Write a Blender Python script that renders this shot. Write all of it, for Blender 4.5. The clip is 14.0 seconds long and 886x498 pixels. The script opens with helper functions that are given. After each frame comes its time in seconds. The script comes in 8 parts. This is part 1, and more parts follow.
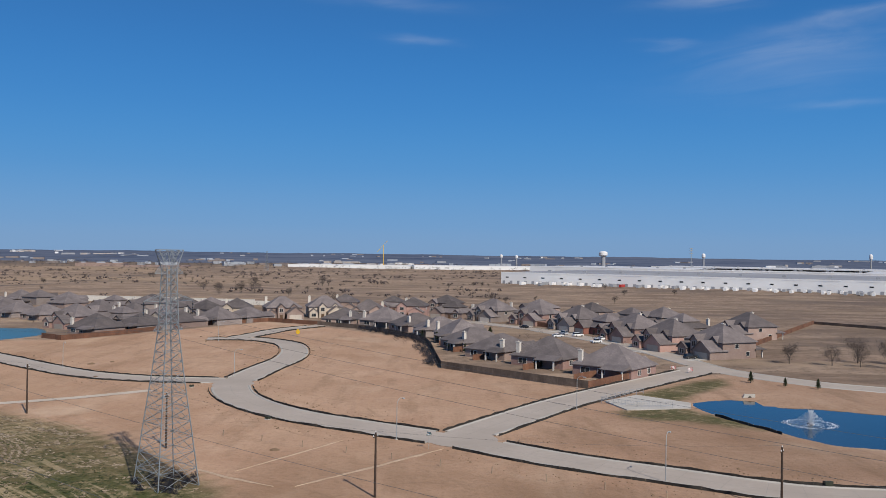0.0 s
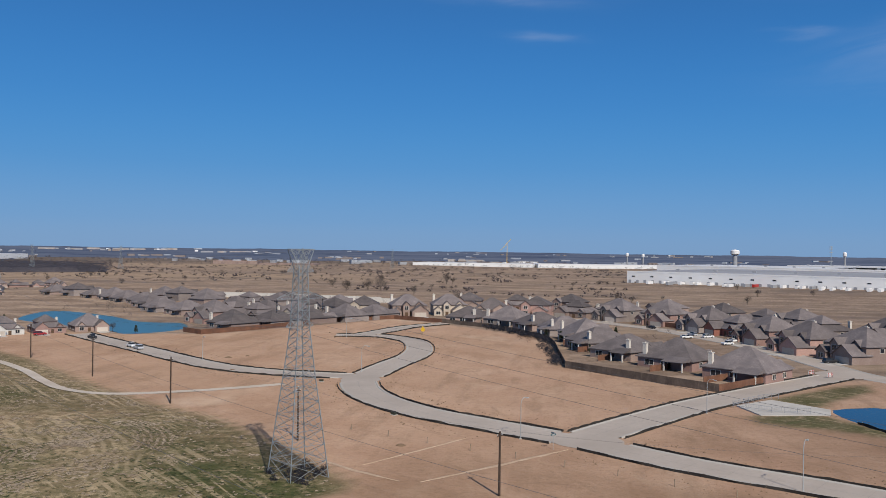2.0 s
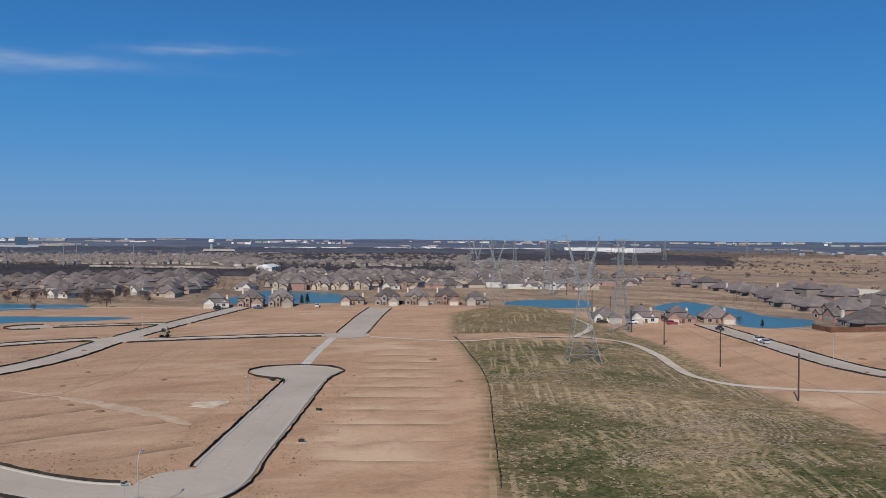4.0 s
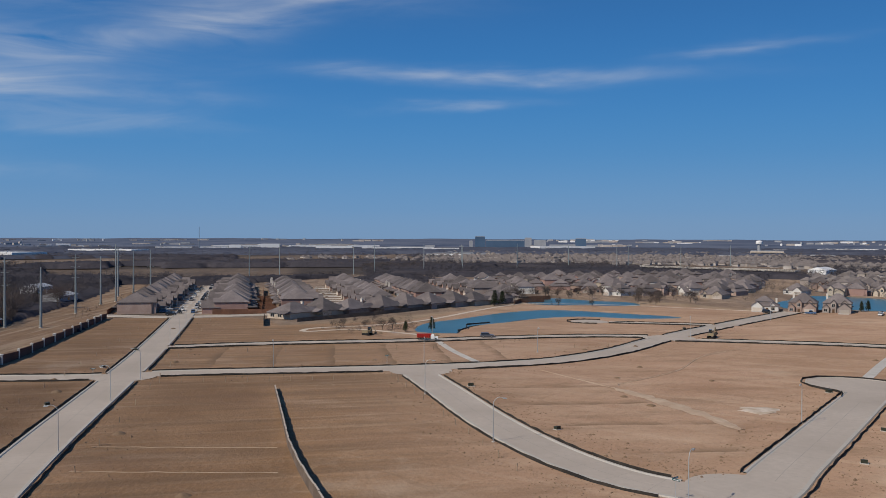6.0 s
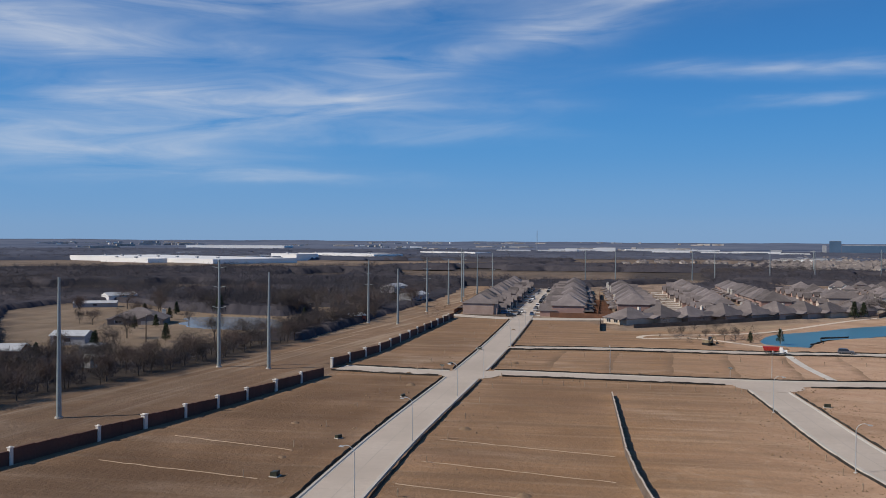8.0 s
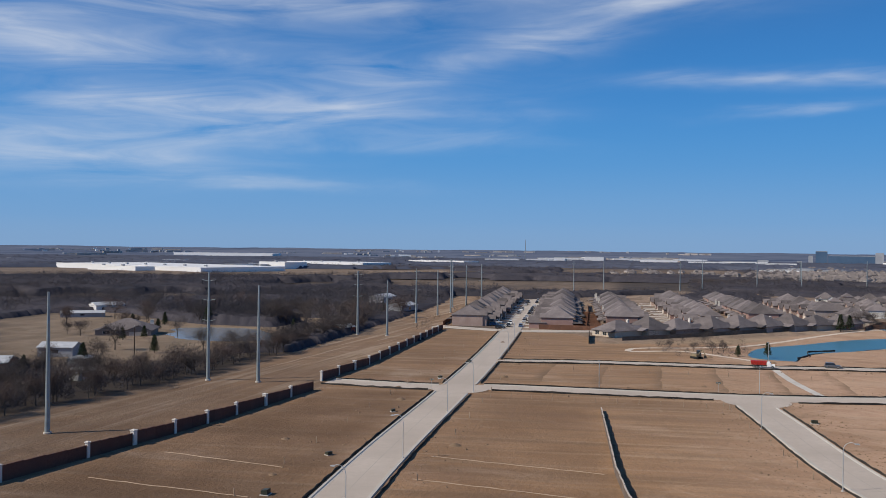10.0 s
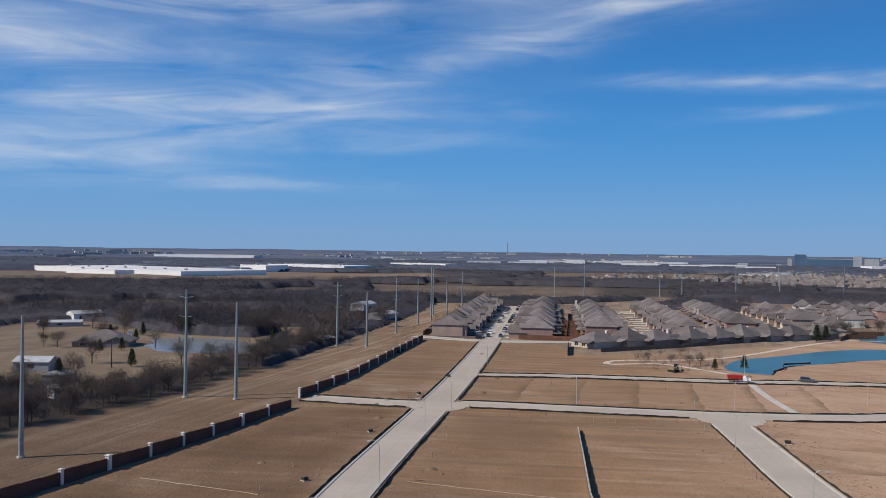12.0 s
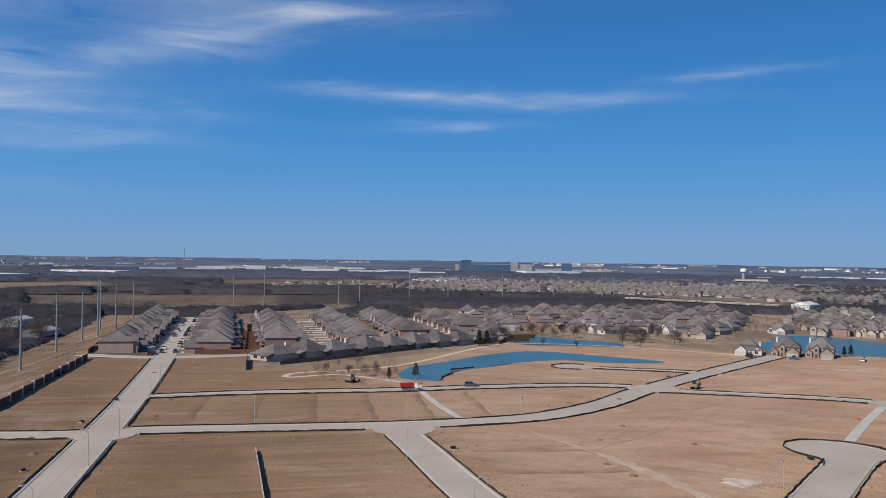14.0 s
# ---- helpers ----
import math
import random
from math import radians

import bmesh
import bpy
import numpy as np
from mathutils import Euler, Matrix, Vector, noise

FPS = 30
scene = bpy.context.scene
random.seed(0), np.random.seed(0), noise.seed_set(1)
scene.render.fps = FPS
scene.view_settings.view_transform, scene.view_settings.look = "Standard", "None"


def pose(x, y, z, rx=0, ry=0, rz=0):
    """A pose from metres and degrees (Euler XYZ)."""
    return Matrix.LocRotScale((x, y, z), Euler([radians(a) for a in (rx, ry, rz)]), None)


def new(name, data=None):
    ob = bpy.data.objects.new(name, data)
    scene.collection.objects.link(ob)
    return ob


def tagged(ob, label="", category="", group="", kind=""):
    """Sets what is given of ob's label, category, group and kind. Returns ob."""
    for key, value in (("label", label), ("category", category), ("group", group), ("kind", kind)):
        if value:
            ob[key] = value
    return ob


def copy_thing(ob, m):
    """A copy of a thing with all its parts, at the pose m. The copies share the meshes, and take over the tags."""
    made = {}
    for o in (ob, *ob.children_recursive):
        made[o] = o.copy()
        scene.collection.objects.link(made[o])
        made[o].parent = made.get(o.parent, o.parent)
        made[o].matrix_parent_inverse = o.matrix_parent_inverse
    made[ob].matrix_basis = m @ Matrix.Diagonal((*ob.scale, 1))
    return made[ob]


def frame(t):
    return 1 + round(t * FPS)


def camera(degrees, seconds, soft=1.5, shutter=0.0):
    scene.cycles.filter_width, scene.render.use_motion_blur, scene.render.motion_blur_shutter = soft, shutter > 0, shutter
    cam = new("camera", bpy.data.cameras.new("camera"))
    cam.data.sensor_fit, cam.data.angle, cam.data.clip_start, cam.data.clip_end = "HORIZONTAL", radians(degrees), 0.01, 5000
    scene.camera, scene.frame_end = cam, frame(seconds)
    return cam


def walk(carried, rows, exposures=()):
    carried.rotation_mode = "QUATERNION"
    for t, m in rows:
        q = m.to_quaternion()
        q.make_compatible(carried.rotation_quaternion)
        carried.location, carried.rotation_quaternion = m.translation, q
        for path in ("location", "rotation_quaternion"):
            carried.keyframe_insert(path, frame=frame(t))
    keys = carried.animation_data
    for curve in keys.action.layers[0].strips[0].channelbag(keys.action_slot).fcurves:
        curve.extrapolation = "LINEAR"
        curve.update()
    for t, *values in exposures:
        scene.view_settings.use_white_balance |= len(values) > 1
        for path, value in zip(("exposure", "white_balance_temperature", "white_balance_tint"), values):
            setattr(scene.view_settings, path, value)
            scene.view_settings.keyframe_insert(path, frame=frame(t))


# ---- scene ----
PATH = [
    (0.0, pose(0.01, -0.00, 34.00, 90.30, -0.77, 0.00)),
    (0.5, pose(0.00, -0.03, 34.00, 90.31, -0.77, 0.23)),
    (1.0, pose(-0.06, -0.12, 34.03, 90.30, -0.75, 0.37)),
    (1.5, pose(-0.10, -0.19, 34.15, 90.26, -0.82, 0.51)),
    (1.6, pose(-0.09, -0.20, 34.15, 90.22, -0.82, 0.90)),
    (1.8, pose(-0.08, -0.20, 34.14, 90.15, -0.81, 3.70)),
    (2.0, pose(-0.08, -0.19, 34.14, 90.08, -0.80, 8.13)),
    (2.5, pose(-0.11, -0.18, 34.10, 89.85, -0.80, 18.41)),
    (3.0, pose(-0.10, -0.26, 34.12, 89.63, -0.68, 28.38)),
    (3.5, pose(-0.04, -0.29, 33.96, 89.49, -0.58, 38.28)),
    (3.6, pose(-0.03, -0.29, 33.89, 89.49, -0.62, 40.27)),
    (3.7, pose(-0.02, -0.29, 33.92, 89.44, -0.55, 42.19)),
    (5.8, pose(-0.75, -0.67, 33.78, 89.28, -0.27, 79.11)),
    (6.0, pose(-0.82, -0.69, 33.80, 89.26, -0.18, 82.65)),
    (6.5, pose(-1.25, -0.89, 34.00, 89.25, -0.29, 91.47)),
    (7.0, pose(-1.77, -1.15, 33.88, 89.29, -0.33, 100.63)),
    (7.2, pose(-1.88, -1.20, 33.92, 89.30, -0.30, 104.16)),
    (7.4, pose(-1.95, -1.23, 34.03, 89.34, -0.32, 104.60)),
    (9.5, pose(-1.23, -1.75, 35.18, 89.83, -0.59, 103.87)),
    (10.0, pose(-1.14, -1.72, 35.88, 89.94, -0.63, 103.73)),
    (10.5, pose(-1.03, -1.65, 36.72, 90.02, -0.68, 103.57)),
    (11.0, pose(-1.02, -1.51, 37.86, 90.04, -0.68, 103.50)),
    (11.5, pose(-1.05, -1.12, 39.13, 89.97, -0.74, 103.48)),
    (12.0, pose(-0.97, -0.68, 40.18, 90.01, -0.75, 102.57)),
    (12.1, pose(-0.95, -0.62, 40.27, 90.11, -0.73, 100.30)),
    (12.2, pose(-0.92, -0.56, 40.35, 90.21, -0.70, 97.05)),
    (12.4, pose(-0.88, -0.46, 40.53, 90.42, -0.66, 90.60)),
    (12.5, pose(-0.86, -0.42, 40.62, 90.52, -0.64, 88.31)),
    (12.6, pose(-0.85, -0.38, 40.75, 90.51, -0.65, 85.80)),
    (12.7, pose(-0.83, -0.34, 40.89, 90.50, -0.66, 84.30)),
    (12.8, pose(-0.81, -0.31, 41.03, 90.50, -0.67, 83.40)),
    (13.0, pose(-0.79, -0.26, 41.30, 90.48, -0.69, 82.62)),
    (13.5, pose(-0.90, -0.19, 42.38, 90.68, -0.73, 81.90)),
    (14.0, pose(-1.09, -0.22, 43.28, 90.60, -0.82, 81.75)),
]
cam = camera(54.04, 14.0, soft=0.8)
walk(cam, PATH, ((0.0, 0.0, 6500, 10), (3.5, -0.02, 6520, 10), (6.0, -0.17, 6720, 10), (6.5, -0.06, 6720, 10), (7.0, 0.0, 6720, 10), (9.5, 0.11, 6650, 10), (12.0, 0.11, 6540, 10), (13.0, 0.06, 6510, 10), (14.0, 0.05, 6500, 10)))

# ---- world and sun ----
SUN = Vector((0.50, -0.866, 0.84)).normalized()      # towards the sun
SKY_STRENGTH = 0.085
world = bpy.data.worlds.new("sky")
scene.world = world
world.use_nodes = True
wn, wl = world.node_tree.nodes, world.node_tree.links
for n in list(wn):
    wn.remove(n)


def wnode(kind):
    return wn.new(kind)


def wmath(op, a, b=None, c=None):
    n = wnode("ShaderNodeMath")
    n.operation = op
    for i, v in enumerate((a, b, c)):
        if v is None:
            continue
        if isinstance(v, (int, float)):
            n.inputs[i].default_value = v
        else:
            wl.new(v, n.inputs[i])
    return n.outputs[0]


sky = wnode("ShaderNodeTexSky")
sky.sky_type, sky.sun_disc = "NISHITA", False
sky.sun_elevation = math.asin(SUN.z)
sky.sun_rotation = math.atan2(SUN.x, SUN.y)
sky.altitude, sky.air_density, sky.dust_density, sky.ozone_density = 200, 1.0, 0.6, 3.0
tint = wnode("ShaderNodeHueSaturation")
tint.inputs["Saturation"].default_value = 1.25
tint.inputs["Value"].default_value = 1.0
wl.new(sky.outputs[0], tint.inputs["Color"])
geo = wnode("ShaderNodeTexCoord")
sep = wnode("ShaderNodeSeparateXYZ")
wl.new(geo.outputs["Generated"], sep.inputs[0])
az = wmath("MULTIPLY", wmath("ARCTAN2", wmath("MULTIPLY", sep.outputs[0], -1.0), sep.outputs[1]), 57.2958)
el = wmath("MULTIPLY", wmath("ARCSINE", sep.outputs[2]), 57.2958)
# thin cirrus: streaks of azimuth, elevation, half length, half height, slope, strength (degrees)
STREAKS = [
    (79.5, 10.6, 10, .55, .02, .85), (63.7, 11.8, 4, .38, -.05, .5), (82.0, 8.5, 4.5, .32, -.05, .6),
    (113.5, 9.2, 10, 1.1, -.03, .95), (127, 5.8, 9, 1.6, .0, .75), (116, 4.2, 7, .35, .03, .5), (124, 8.6, 8, 1.0, .06, .6),
    (129, 12.4, 8, 1.5, .05, 1.0), (119, 15.6, 16, 1.3, .0, .95), (97.5, 13.4, 8, 1.1, -.30, .62),
    (109, 11.4, 4, .8, .0, .6), (91, 16.0, 8, .6, .0, .6), (104, 7.2, 7, .7, .02, .4), (-18.6, 16.1, 3.6, .45, -.09, .5),
    (-25.8, 14.3, 4.5, .45, -.1, .5), (-14.2, 13.3, 2, .20, .0, .3), (1.3, 13.7, 2.6, .28, .0, .25), (-22, 12.6, 5, .8, -.05, .25),
    (4.6, 16.1, 4, .45, .05, .25), (-24.5, 9.2, 2.6, .25, .0, .28),
    (118, 13.6, 14, 3.2, .0, .2), (121, 7.4, 11, 2.4, -.05, .3), (98, 13.8, 8, 2.0, -.25, .16), (86, 15.6, 6, 1.4, .0, .2), (111, 6.6, 5, .4, .0, .35), (107, 8.6, 8, .45, .0, .4), (-22, 11.2, 6, 1.6, -.05, .16),
]
warp_in = wnode("ShaderNodeCombineXYZ")
wl.new(wmath("MULTIPLY", az, 0.10), warp_in.inputs[0])
wl.new(wmath("MULTIPLY", el, 0.42), warp_in.inputs[1])
warp = wnode("ShaderNodeTexNoise")
warp.inputs["Scale"].default_value, warp.inputs["Detail"].default_value, warp.inputs["Roughness"].default_value = 1.0, 4.0, 0.55
wl.new(warp_in.outputs[0], warp.inputs["Vector"])
bend = wnode("ShaderNodeSeparateColor")
wl.new(warp.outputs["Color"], bend.inputs[0])
az_w = wmath("ADD", az, wmath("MULTIPLY", wmath("SUBTRACT", bend.outputs[0], .5), 9.0))
el_w = wmath("ADD", el, wmath("MULTIPLY", wmath("SUBTRACT", bend.outputs[1], .5), 2.2))
total = None
for a0, e0, sx, sy, sl, st in STREAKS:
    da = wmath("SUBTRACT", az_w, a0)
    de = wmath("SUBTRACT", wmath("SUBTRACT", el_w, e0), wmath("MULTIPLY", da, sl))
    q = wmath("ADD", wmath("POWER", wmath("ABSOLUTE", wmath("DIVIDE", da, sx)), 2.0), wmath("POWER", wmath("ABSOLUTE", wmath("DIVIDE", de, sy)), 2.0))
    g = wmath("MULTIPLY", wmath("EXPONENT", wmath("MULTIPLY", q, -1.0)), st)
    total = g if total is None else wmath("ADD", total, g)
comb = wnode("ShaderNodeCombineXYZ")
wl.new(wmath("MULTIPLY", az, 0.09), comb.inputs[0])
wl.new(wmath("MULTIPLY", wmath("ADD", el, wmath("MULTIPLY", az, 0.04)), 0.55), comb.inputs[1])
wisp = wnode("ShaderNodeTexNoise")
wisp.inputs["Scale"].default_value, wisp.inputs["Detail"].default_value, wisp.inputs["Roughness"].default_value = 1.1, 5.5, 0.56
wisp.inputs["Distortion"].default_value = 0.9
wl.new(comb.outputs[0], wisp.inputs["Vector"])
fib = wmath("MULTIPLY", wmath("SUBTRACT", wisp.outputs[0], 0.26), 2.0)
fib.node.use_clamp = True
cover = wmath("MULTIPLY", total, fib)
# a faint general veil where the streaks are many
cover.node.use_clamp = True
# clear-air colour by height over the horizon, over the sky model
ramp = wnode("ShaderNodeValToRGB")
ramp.color_ramp.interpolation = "B_SPLINE"
STOPS = [(0.0, (.190, .335, .560)), (.05, (.160, .332, .600)), (.16, (.074, .283, .615)), (.27, (.036, .220, .580)), (.40, (.018, .166, .500)), (.55, (.015, .115, .385)), (1.0, (.02, .10, .32))]
for i, (p, c) in enumerate(STOPS):
    e = ramp.color_ramp.elements[i] if i < 2 else ramp.color_ramp.elements.new(p)
    e.position, e.color = p, (*c, 1)
wl.new(wmath("DIVIDE", el, 35.0), ramp.inputs[0])
lift = wnode("ShaderNodeVectorMath")
lift.operation = "SCALE"
lift.inputs["Scale"].default_value = 1.0 / SKY_STRENGTH
wl.new(ramp.outputs[0], lift.inputs[0])
air = wnode("ShaderNodeMix")
air.data_type = "RGBA"
up = wmath("SUBTRACT", 1.12, wmath("DIVIDE", el, 45.0))
up.node.use_clamp = True
wl.new(wmath("MULTIPLY", up, .95), air.inputs["Factor"])
wl.new(tint.outputs[0], air.inputs["A"])
wl.new(lift.outputs[0], air.inputs["B"])
cloud = wnode("ShaderNodeMix")
cloud.data_type = "RGBA"
cloud.inputs["B"].default_value = (7.0, 7.6, 8.6, 1)
wl.new(wmath("MULTIPLY", cover, 0.76), cloud.inputs["Factor"])
wl.new(air.outputs["Result"], cloud.inputs["A"])
bg = wnode("ShaderNodeBackground")
bg.inputs["Strength"].default_value = SKY_STRENGTH
wl.new(cloud.outputs["Result"], bg.inputs["Color"])
wl.new(bg.outputs[0], wnode("ShaderNodeOutputWorld").inputs["Surface"])

sun = new("sun", bpy.data.lights.new("sun", "SUN"))
sun.data.energy, sun.data.angle, sun.data.color = 3.7, radians(0.55), (1.0, 0.92, 0.81)
sun.matrix_world = Matrix.Translation((0, 0, 200)) @ SUN.to_track_quat("Z", "Y").to_matrix().to_4x4()

# ---- materials ----


def surface(name, ca, cb, scale=1.0, cc=None, coarse=0.1, rough=0.9, bump=0.0, bump_scale=None, metal=0.0, vary=0.0,
            stretch=(1, 1, 1), coords="world", spec=0.3, diffuse=0.0):
    """Fine grain from ca to cb, a coarse drift towards cc, relief, and a random tone for each object."""
    m = bpy.data.materials.new(name)
    m.use_nodes = True
    nt = m.node_tree
    b = nt.nodes["Principled BSDF"]
    b.inputs["Roughness"].default_value, b.inputs["Metallic"].default_value = rough, metal
    b.inputs["Specular IOR Level"].default_value = spec
    b.inputs["Diffuse Roughness"].default_value = diffuse
    if coords == "world":
        src = nt.nodes.new("ShaderNodeNewGeometry").outputs["Position"]
    else:
        src = nt.nodes.new("ShaderNodeTexCoord").outputs["Object"]
    mp = nt.nodes.new("ShaderNodeMapping")
    mp.inputs["Scale"].default_value = stretch
    nt.links.new(src, mp.inputs["Vector"])

    def noisy(s, detail, rgh=0.6):
        n = nt.nodes.new("ShaderNodeTexNoise")
        n.inputs["Scale"].default_value, n.inputs["Detail"].default_value, n.inputs["Roughness"].default_value = s, detail, rgh
        nt.links.new(mp.outputs[0], n.inputs["Vector"])
        r = nt.nodes.new("ShaderNodeMapRange")
        r.inputs["From Min"].default_value, r.inputs["From Max"].default_value = 0.32, 0.68
        nt.links.new(n.outputs[0], r.inputs["Value"])
        return r.outputs[0]

    def blend(f, a, c):
        x = nt.nodes.new("ShaderNodeMix")
        x.data_type = "RGBA"
        if isinstance(f, float):
            x.inputs["Factor"].default_value = f
        else:
            nt.links.new(f, x.inputs["Factor"])
        for key, v in (("A", a), ("B", c)):
            if isinstance(v, tuple):
                x.inputs[key].default_value = (*v, 1)
            else:
                nt.links.new(v, x.inputs[key])
        return x.outputs["Result"]

    fine = noisy(scale, 5)
    col = blend(fine, ca, cb)
    if cc:
        col = blend(noisy(coarse, 4), col, cc)
    if vary:
        info = nt.nodes.new("ShaderNodeObjectInfo")
        hs = nt.nodes.new("ShaderNodeHueSaturation")
        mr = nt.nodes.new("ShaderNodeMapRange")
        mr.inputs["To Min"].default_value, mr.inputs["To Max"].default_value = 1 - vary, 1 + vary
        nt.links.new(info.outputs["Random"], mr.inputs["Value"])
        nt.links.new(mr.outputs[0], hs.inputs["Value"])
        nt.links.new(col, hs.inputs["Color"])
        col = hs.outputs[0]
    nt.links.new(col, b.inputs["Base Color"])
    if bump:
        bp = nt.nodes.new("ShaderNodeBump")
        bp.inputs["Strength"].default_value, bp.inputs["Distance"].default_value = bump, 0.05
        nt.links.new(noisy(bump_scale or scale * 2, 4), bp.inputs["Height"])
        nt.links.new(bp.outputs[0], b.inputs["Normal"])
    return m


CONCRETE = surface("concrete", (.485, .412, .340), (.555, .474, .396), 0.9, (.435, .366, .30), 0.05, 0.85, 0.2, 6.0)
CONCRETE_W = surface("pale_concrete", (.56, .52, .46), (.64, .60, .54), 1.2, (.48, .44, .38), 0.2, 0.85)
GUTTER = surface("gutter_concrete", (.46, .42, .36), (.54, .49, .43), 1.5, (.45, .42, .37), 0.2, 0.85)
JOINT = surface("joint_sealant", (.36, .315, .27), (.42, .37, .315), 2.0)
SILT = surface("silt_fabric", (.012, .012, .013), (.03, .028, .026), 1.5, (.06, .05, .04), 0.4, 0.8)
STAKE = surface("stake_wood", (.30, .23, .16), (.40, .31, .22), 4.0)
PATHM = surface("gravel_path", (.60, .51, .41), (.70, .61, .50), 0.8, (.54, .45, .35), 0.1)
SHINGLE = surface("shingle", (.150, .127, .121), (.248, .212, .202), 2.2, (.132, .113, .110), 0.25, 0.92, 0.4, 7.0, vary=.34)
TRIM = surface("trim_paint", (.62, .58, .52), (.70, .66, .60), 3.0)
GLASS = surface("window_glass", (.02, .024, .03), (.03, .035, .042), 2.0, rough=0.08, spec=0.5)
GARAGE = surface("garage_door", (.45, .39, .33), (.52, .46, .40), 2.0, vary=.3)
DOORM = surface("door_wood", (.10, .06, .04), (.16, .10, .06), 3.0)
STONE = surface("chimney_stone", (.62, .56, .48), (.72, .67, .60), 2.5)
WOOD_FENCE = surface("stained_fence", (.19, .085, .05), (.27, .13, .08), 1.6, (.14, .075, .05), 0.3, vary=.12)
WOOD_GREY = surface("weathered_fence", (.16, .12, .09), (.24, .18, .14), 1.6, (.12, .09, .07), 0.3, vary=.12)
POLE_WOOD = surface("creosote_wood", (.05, .035, .025), (.09, .06, .045), 3.0)
STEEL = surface("galvanised_steel", (.27, .30, .31), (.36, .39, .40), 1.5, rough=0.55, metal=0.4, spec=.4)
STEEL_P = surface("pole_steel", (.25, .29, .295), (.32, .36, .365), 0.8, rough=0.55, metal=0.3, spec=.4)
WIRE = surface("conductor", (.10, .10, .10), (.16, .16, .16), 1.0, rough=.6)
BRICK_WALL = surface("screen_brick", (.10, .046, .035), (.15, .070, .052), 2.5, (.10, .05, .04), 0.3, vary=.1)
PIER = surface("cast_stone", (.60, .56, .50), (.70, .66, .60), 3.0)
GREENBOX = surface("green_enamel", (.034, .038, .026), (.052, .055, .038), 2.0, rough=.5)
WHITE = surface("white_panel", (.86, .85, .83), (.91, .90, .88), 0.05, (.80, .79, .77), 0.01, rough=.7)
WHITE_ROOF = surface("membrane_roof", (.70, .70, .70), (.80, .80, .80), 0.03, (.60, .60, .61), 0.008, rough=.8)
GREYPANEL = surface("grey_panel", (.30, .31, .33), (.38, .39, .41), 0.05)
TWIG = surface("bare_twigs", (.035, .036, .047), (.058, .058, .072), 0.6, (.030, .031, .041), 0.02, vary=.15)
TWIG_WOOD = surface("woodland_twigs", (.070, .062, .069), (.106, .095, .102), 0.3, (.055, .052, .062), 0.02)
TWIG_TREE = surface("tree_twigs", (.085, .068, .060), (.135, .110, .096), 0.6, (.07, .058, .054), 0.02, vary=.2)
TWIG_RED = surface("reddish_twigs", (.115, .080, .068), (.165, .118, .100), 0.6, (.09, .068, .06), 0.02, vary=.2)
BARK = surface("bark", (.07, .055, .045), (.12, .10, .085), 2.0)
EVERGREEN = surface("evergreen_leaves", (.025, .035, .018), (.05, .065, .03), 0.8, vary=.2)
TYRE = surface("tyre_rubber", (.015, .015, .015), (.03, .03, .03), 3.0)
CHROME = surface("wheel_rim", (.4, .4, .4), (.5, .5, .5), 3.0, rough=.4, metal=.8)
TANPAINT = surface("faded_machine_paint", (.22, .17, .10), (.30, .24, .15), 1.5, rough=.6)
RED = surface("red_paint", (.42, .03, .025), (.50, .045, .035), 1.5, rough=.4)
YELLOW = surface("yellow_paint", (.70, .42, .03), (.80, .50, .04), 1.5, rough=.5)
BRICKS = [
    surface("tan_brick", (.35, .255, .215), (.44, .34, .29), 2.5, (.31, .22, .185), 0.2, vary=.25),
    surface("rose_brick", (.37, .235, .20), (.45, .30, .26), 2.5, (.32, .20, .17), 0.2, vary=.25),
    surface("red_brick", (.26, .105, .075), (.34, .15, .11), 2.5, (.22, .09, .07), 0.2, vary=.2),
    surface("cream_stone", (.52, .44, .35), (.62, .54, .45), 2.0, (.46, .38, .30), 0.2, vary=.15),
    surface("grey_brick", (.30, .25, .22), (.38, .33, .30), 2.5, (.27, .22, .20), 0.2, vary=.2),
    surface("white_brick", (.68, .66, .62), (.76, .74, .70), 2.5, (.60, .58, .54), 0.2),
]


def paint(name, c, rough=0.35):
    return surface(name, c, tuple(min(1, v * 1.15) for v in c), 1.5, rough=rough, spec=.5)


CARS = [paint("silver_paint", (.45, .46, .48)), paint("white_paint", (.75, .75, .74)), paint("black_paint", (.02, .02, .022)),
        paint("blue_paint", (.05, .10, .2)), paint("red_car_paint", (.35, .03, .03)), paint("charcoal_paint", (.09, .09, .1))]


def water(name, ca, cb, rough):
    m = surface(name, ca, cb, 0.03, rough=rough, bump=0.06, bump_scale=0.9, spec=.5)
    return m


WATER_BLUE = water("deep_blue_water", (.001, .012, .018), (.002, .015, .022), .08)
WATER_TEAL = water("teal_water", (.052, .148, .180), (.064, .172, .205), .3)
WATER_GREY = water("grey_water", (.22, .24, .26), (.26, .28, .30), .15)
FOAM = surface("white_spray", (.80, .82, .84), (.86, .88, .90), 1.0)

# ---- mesh tools ----


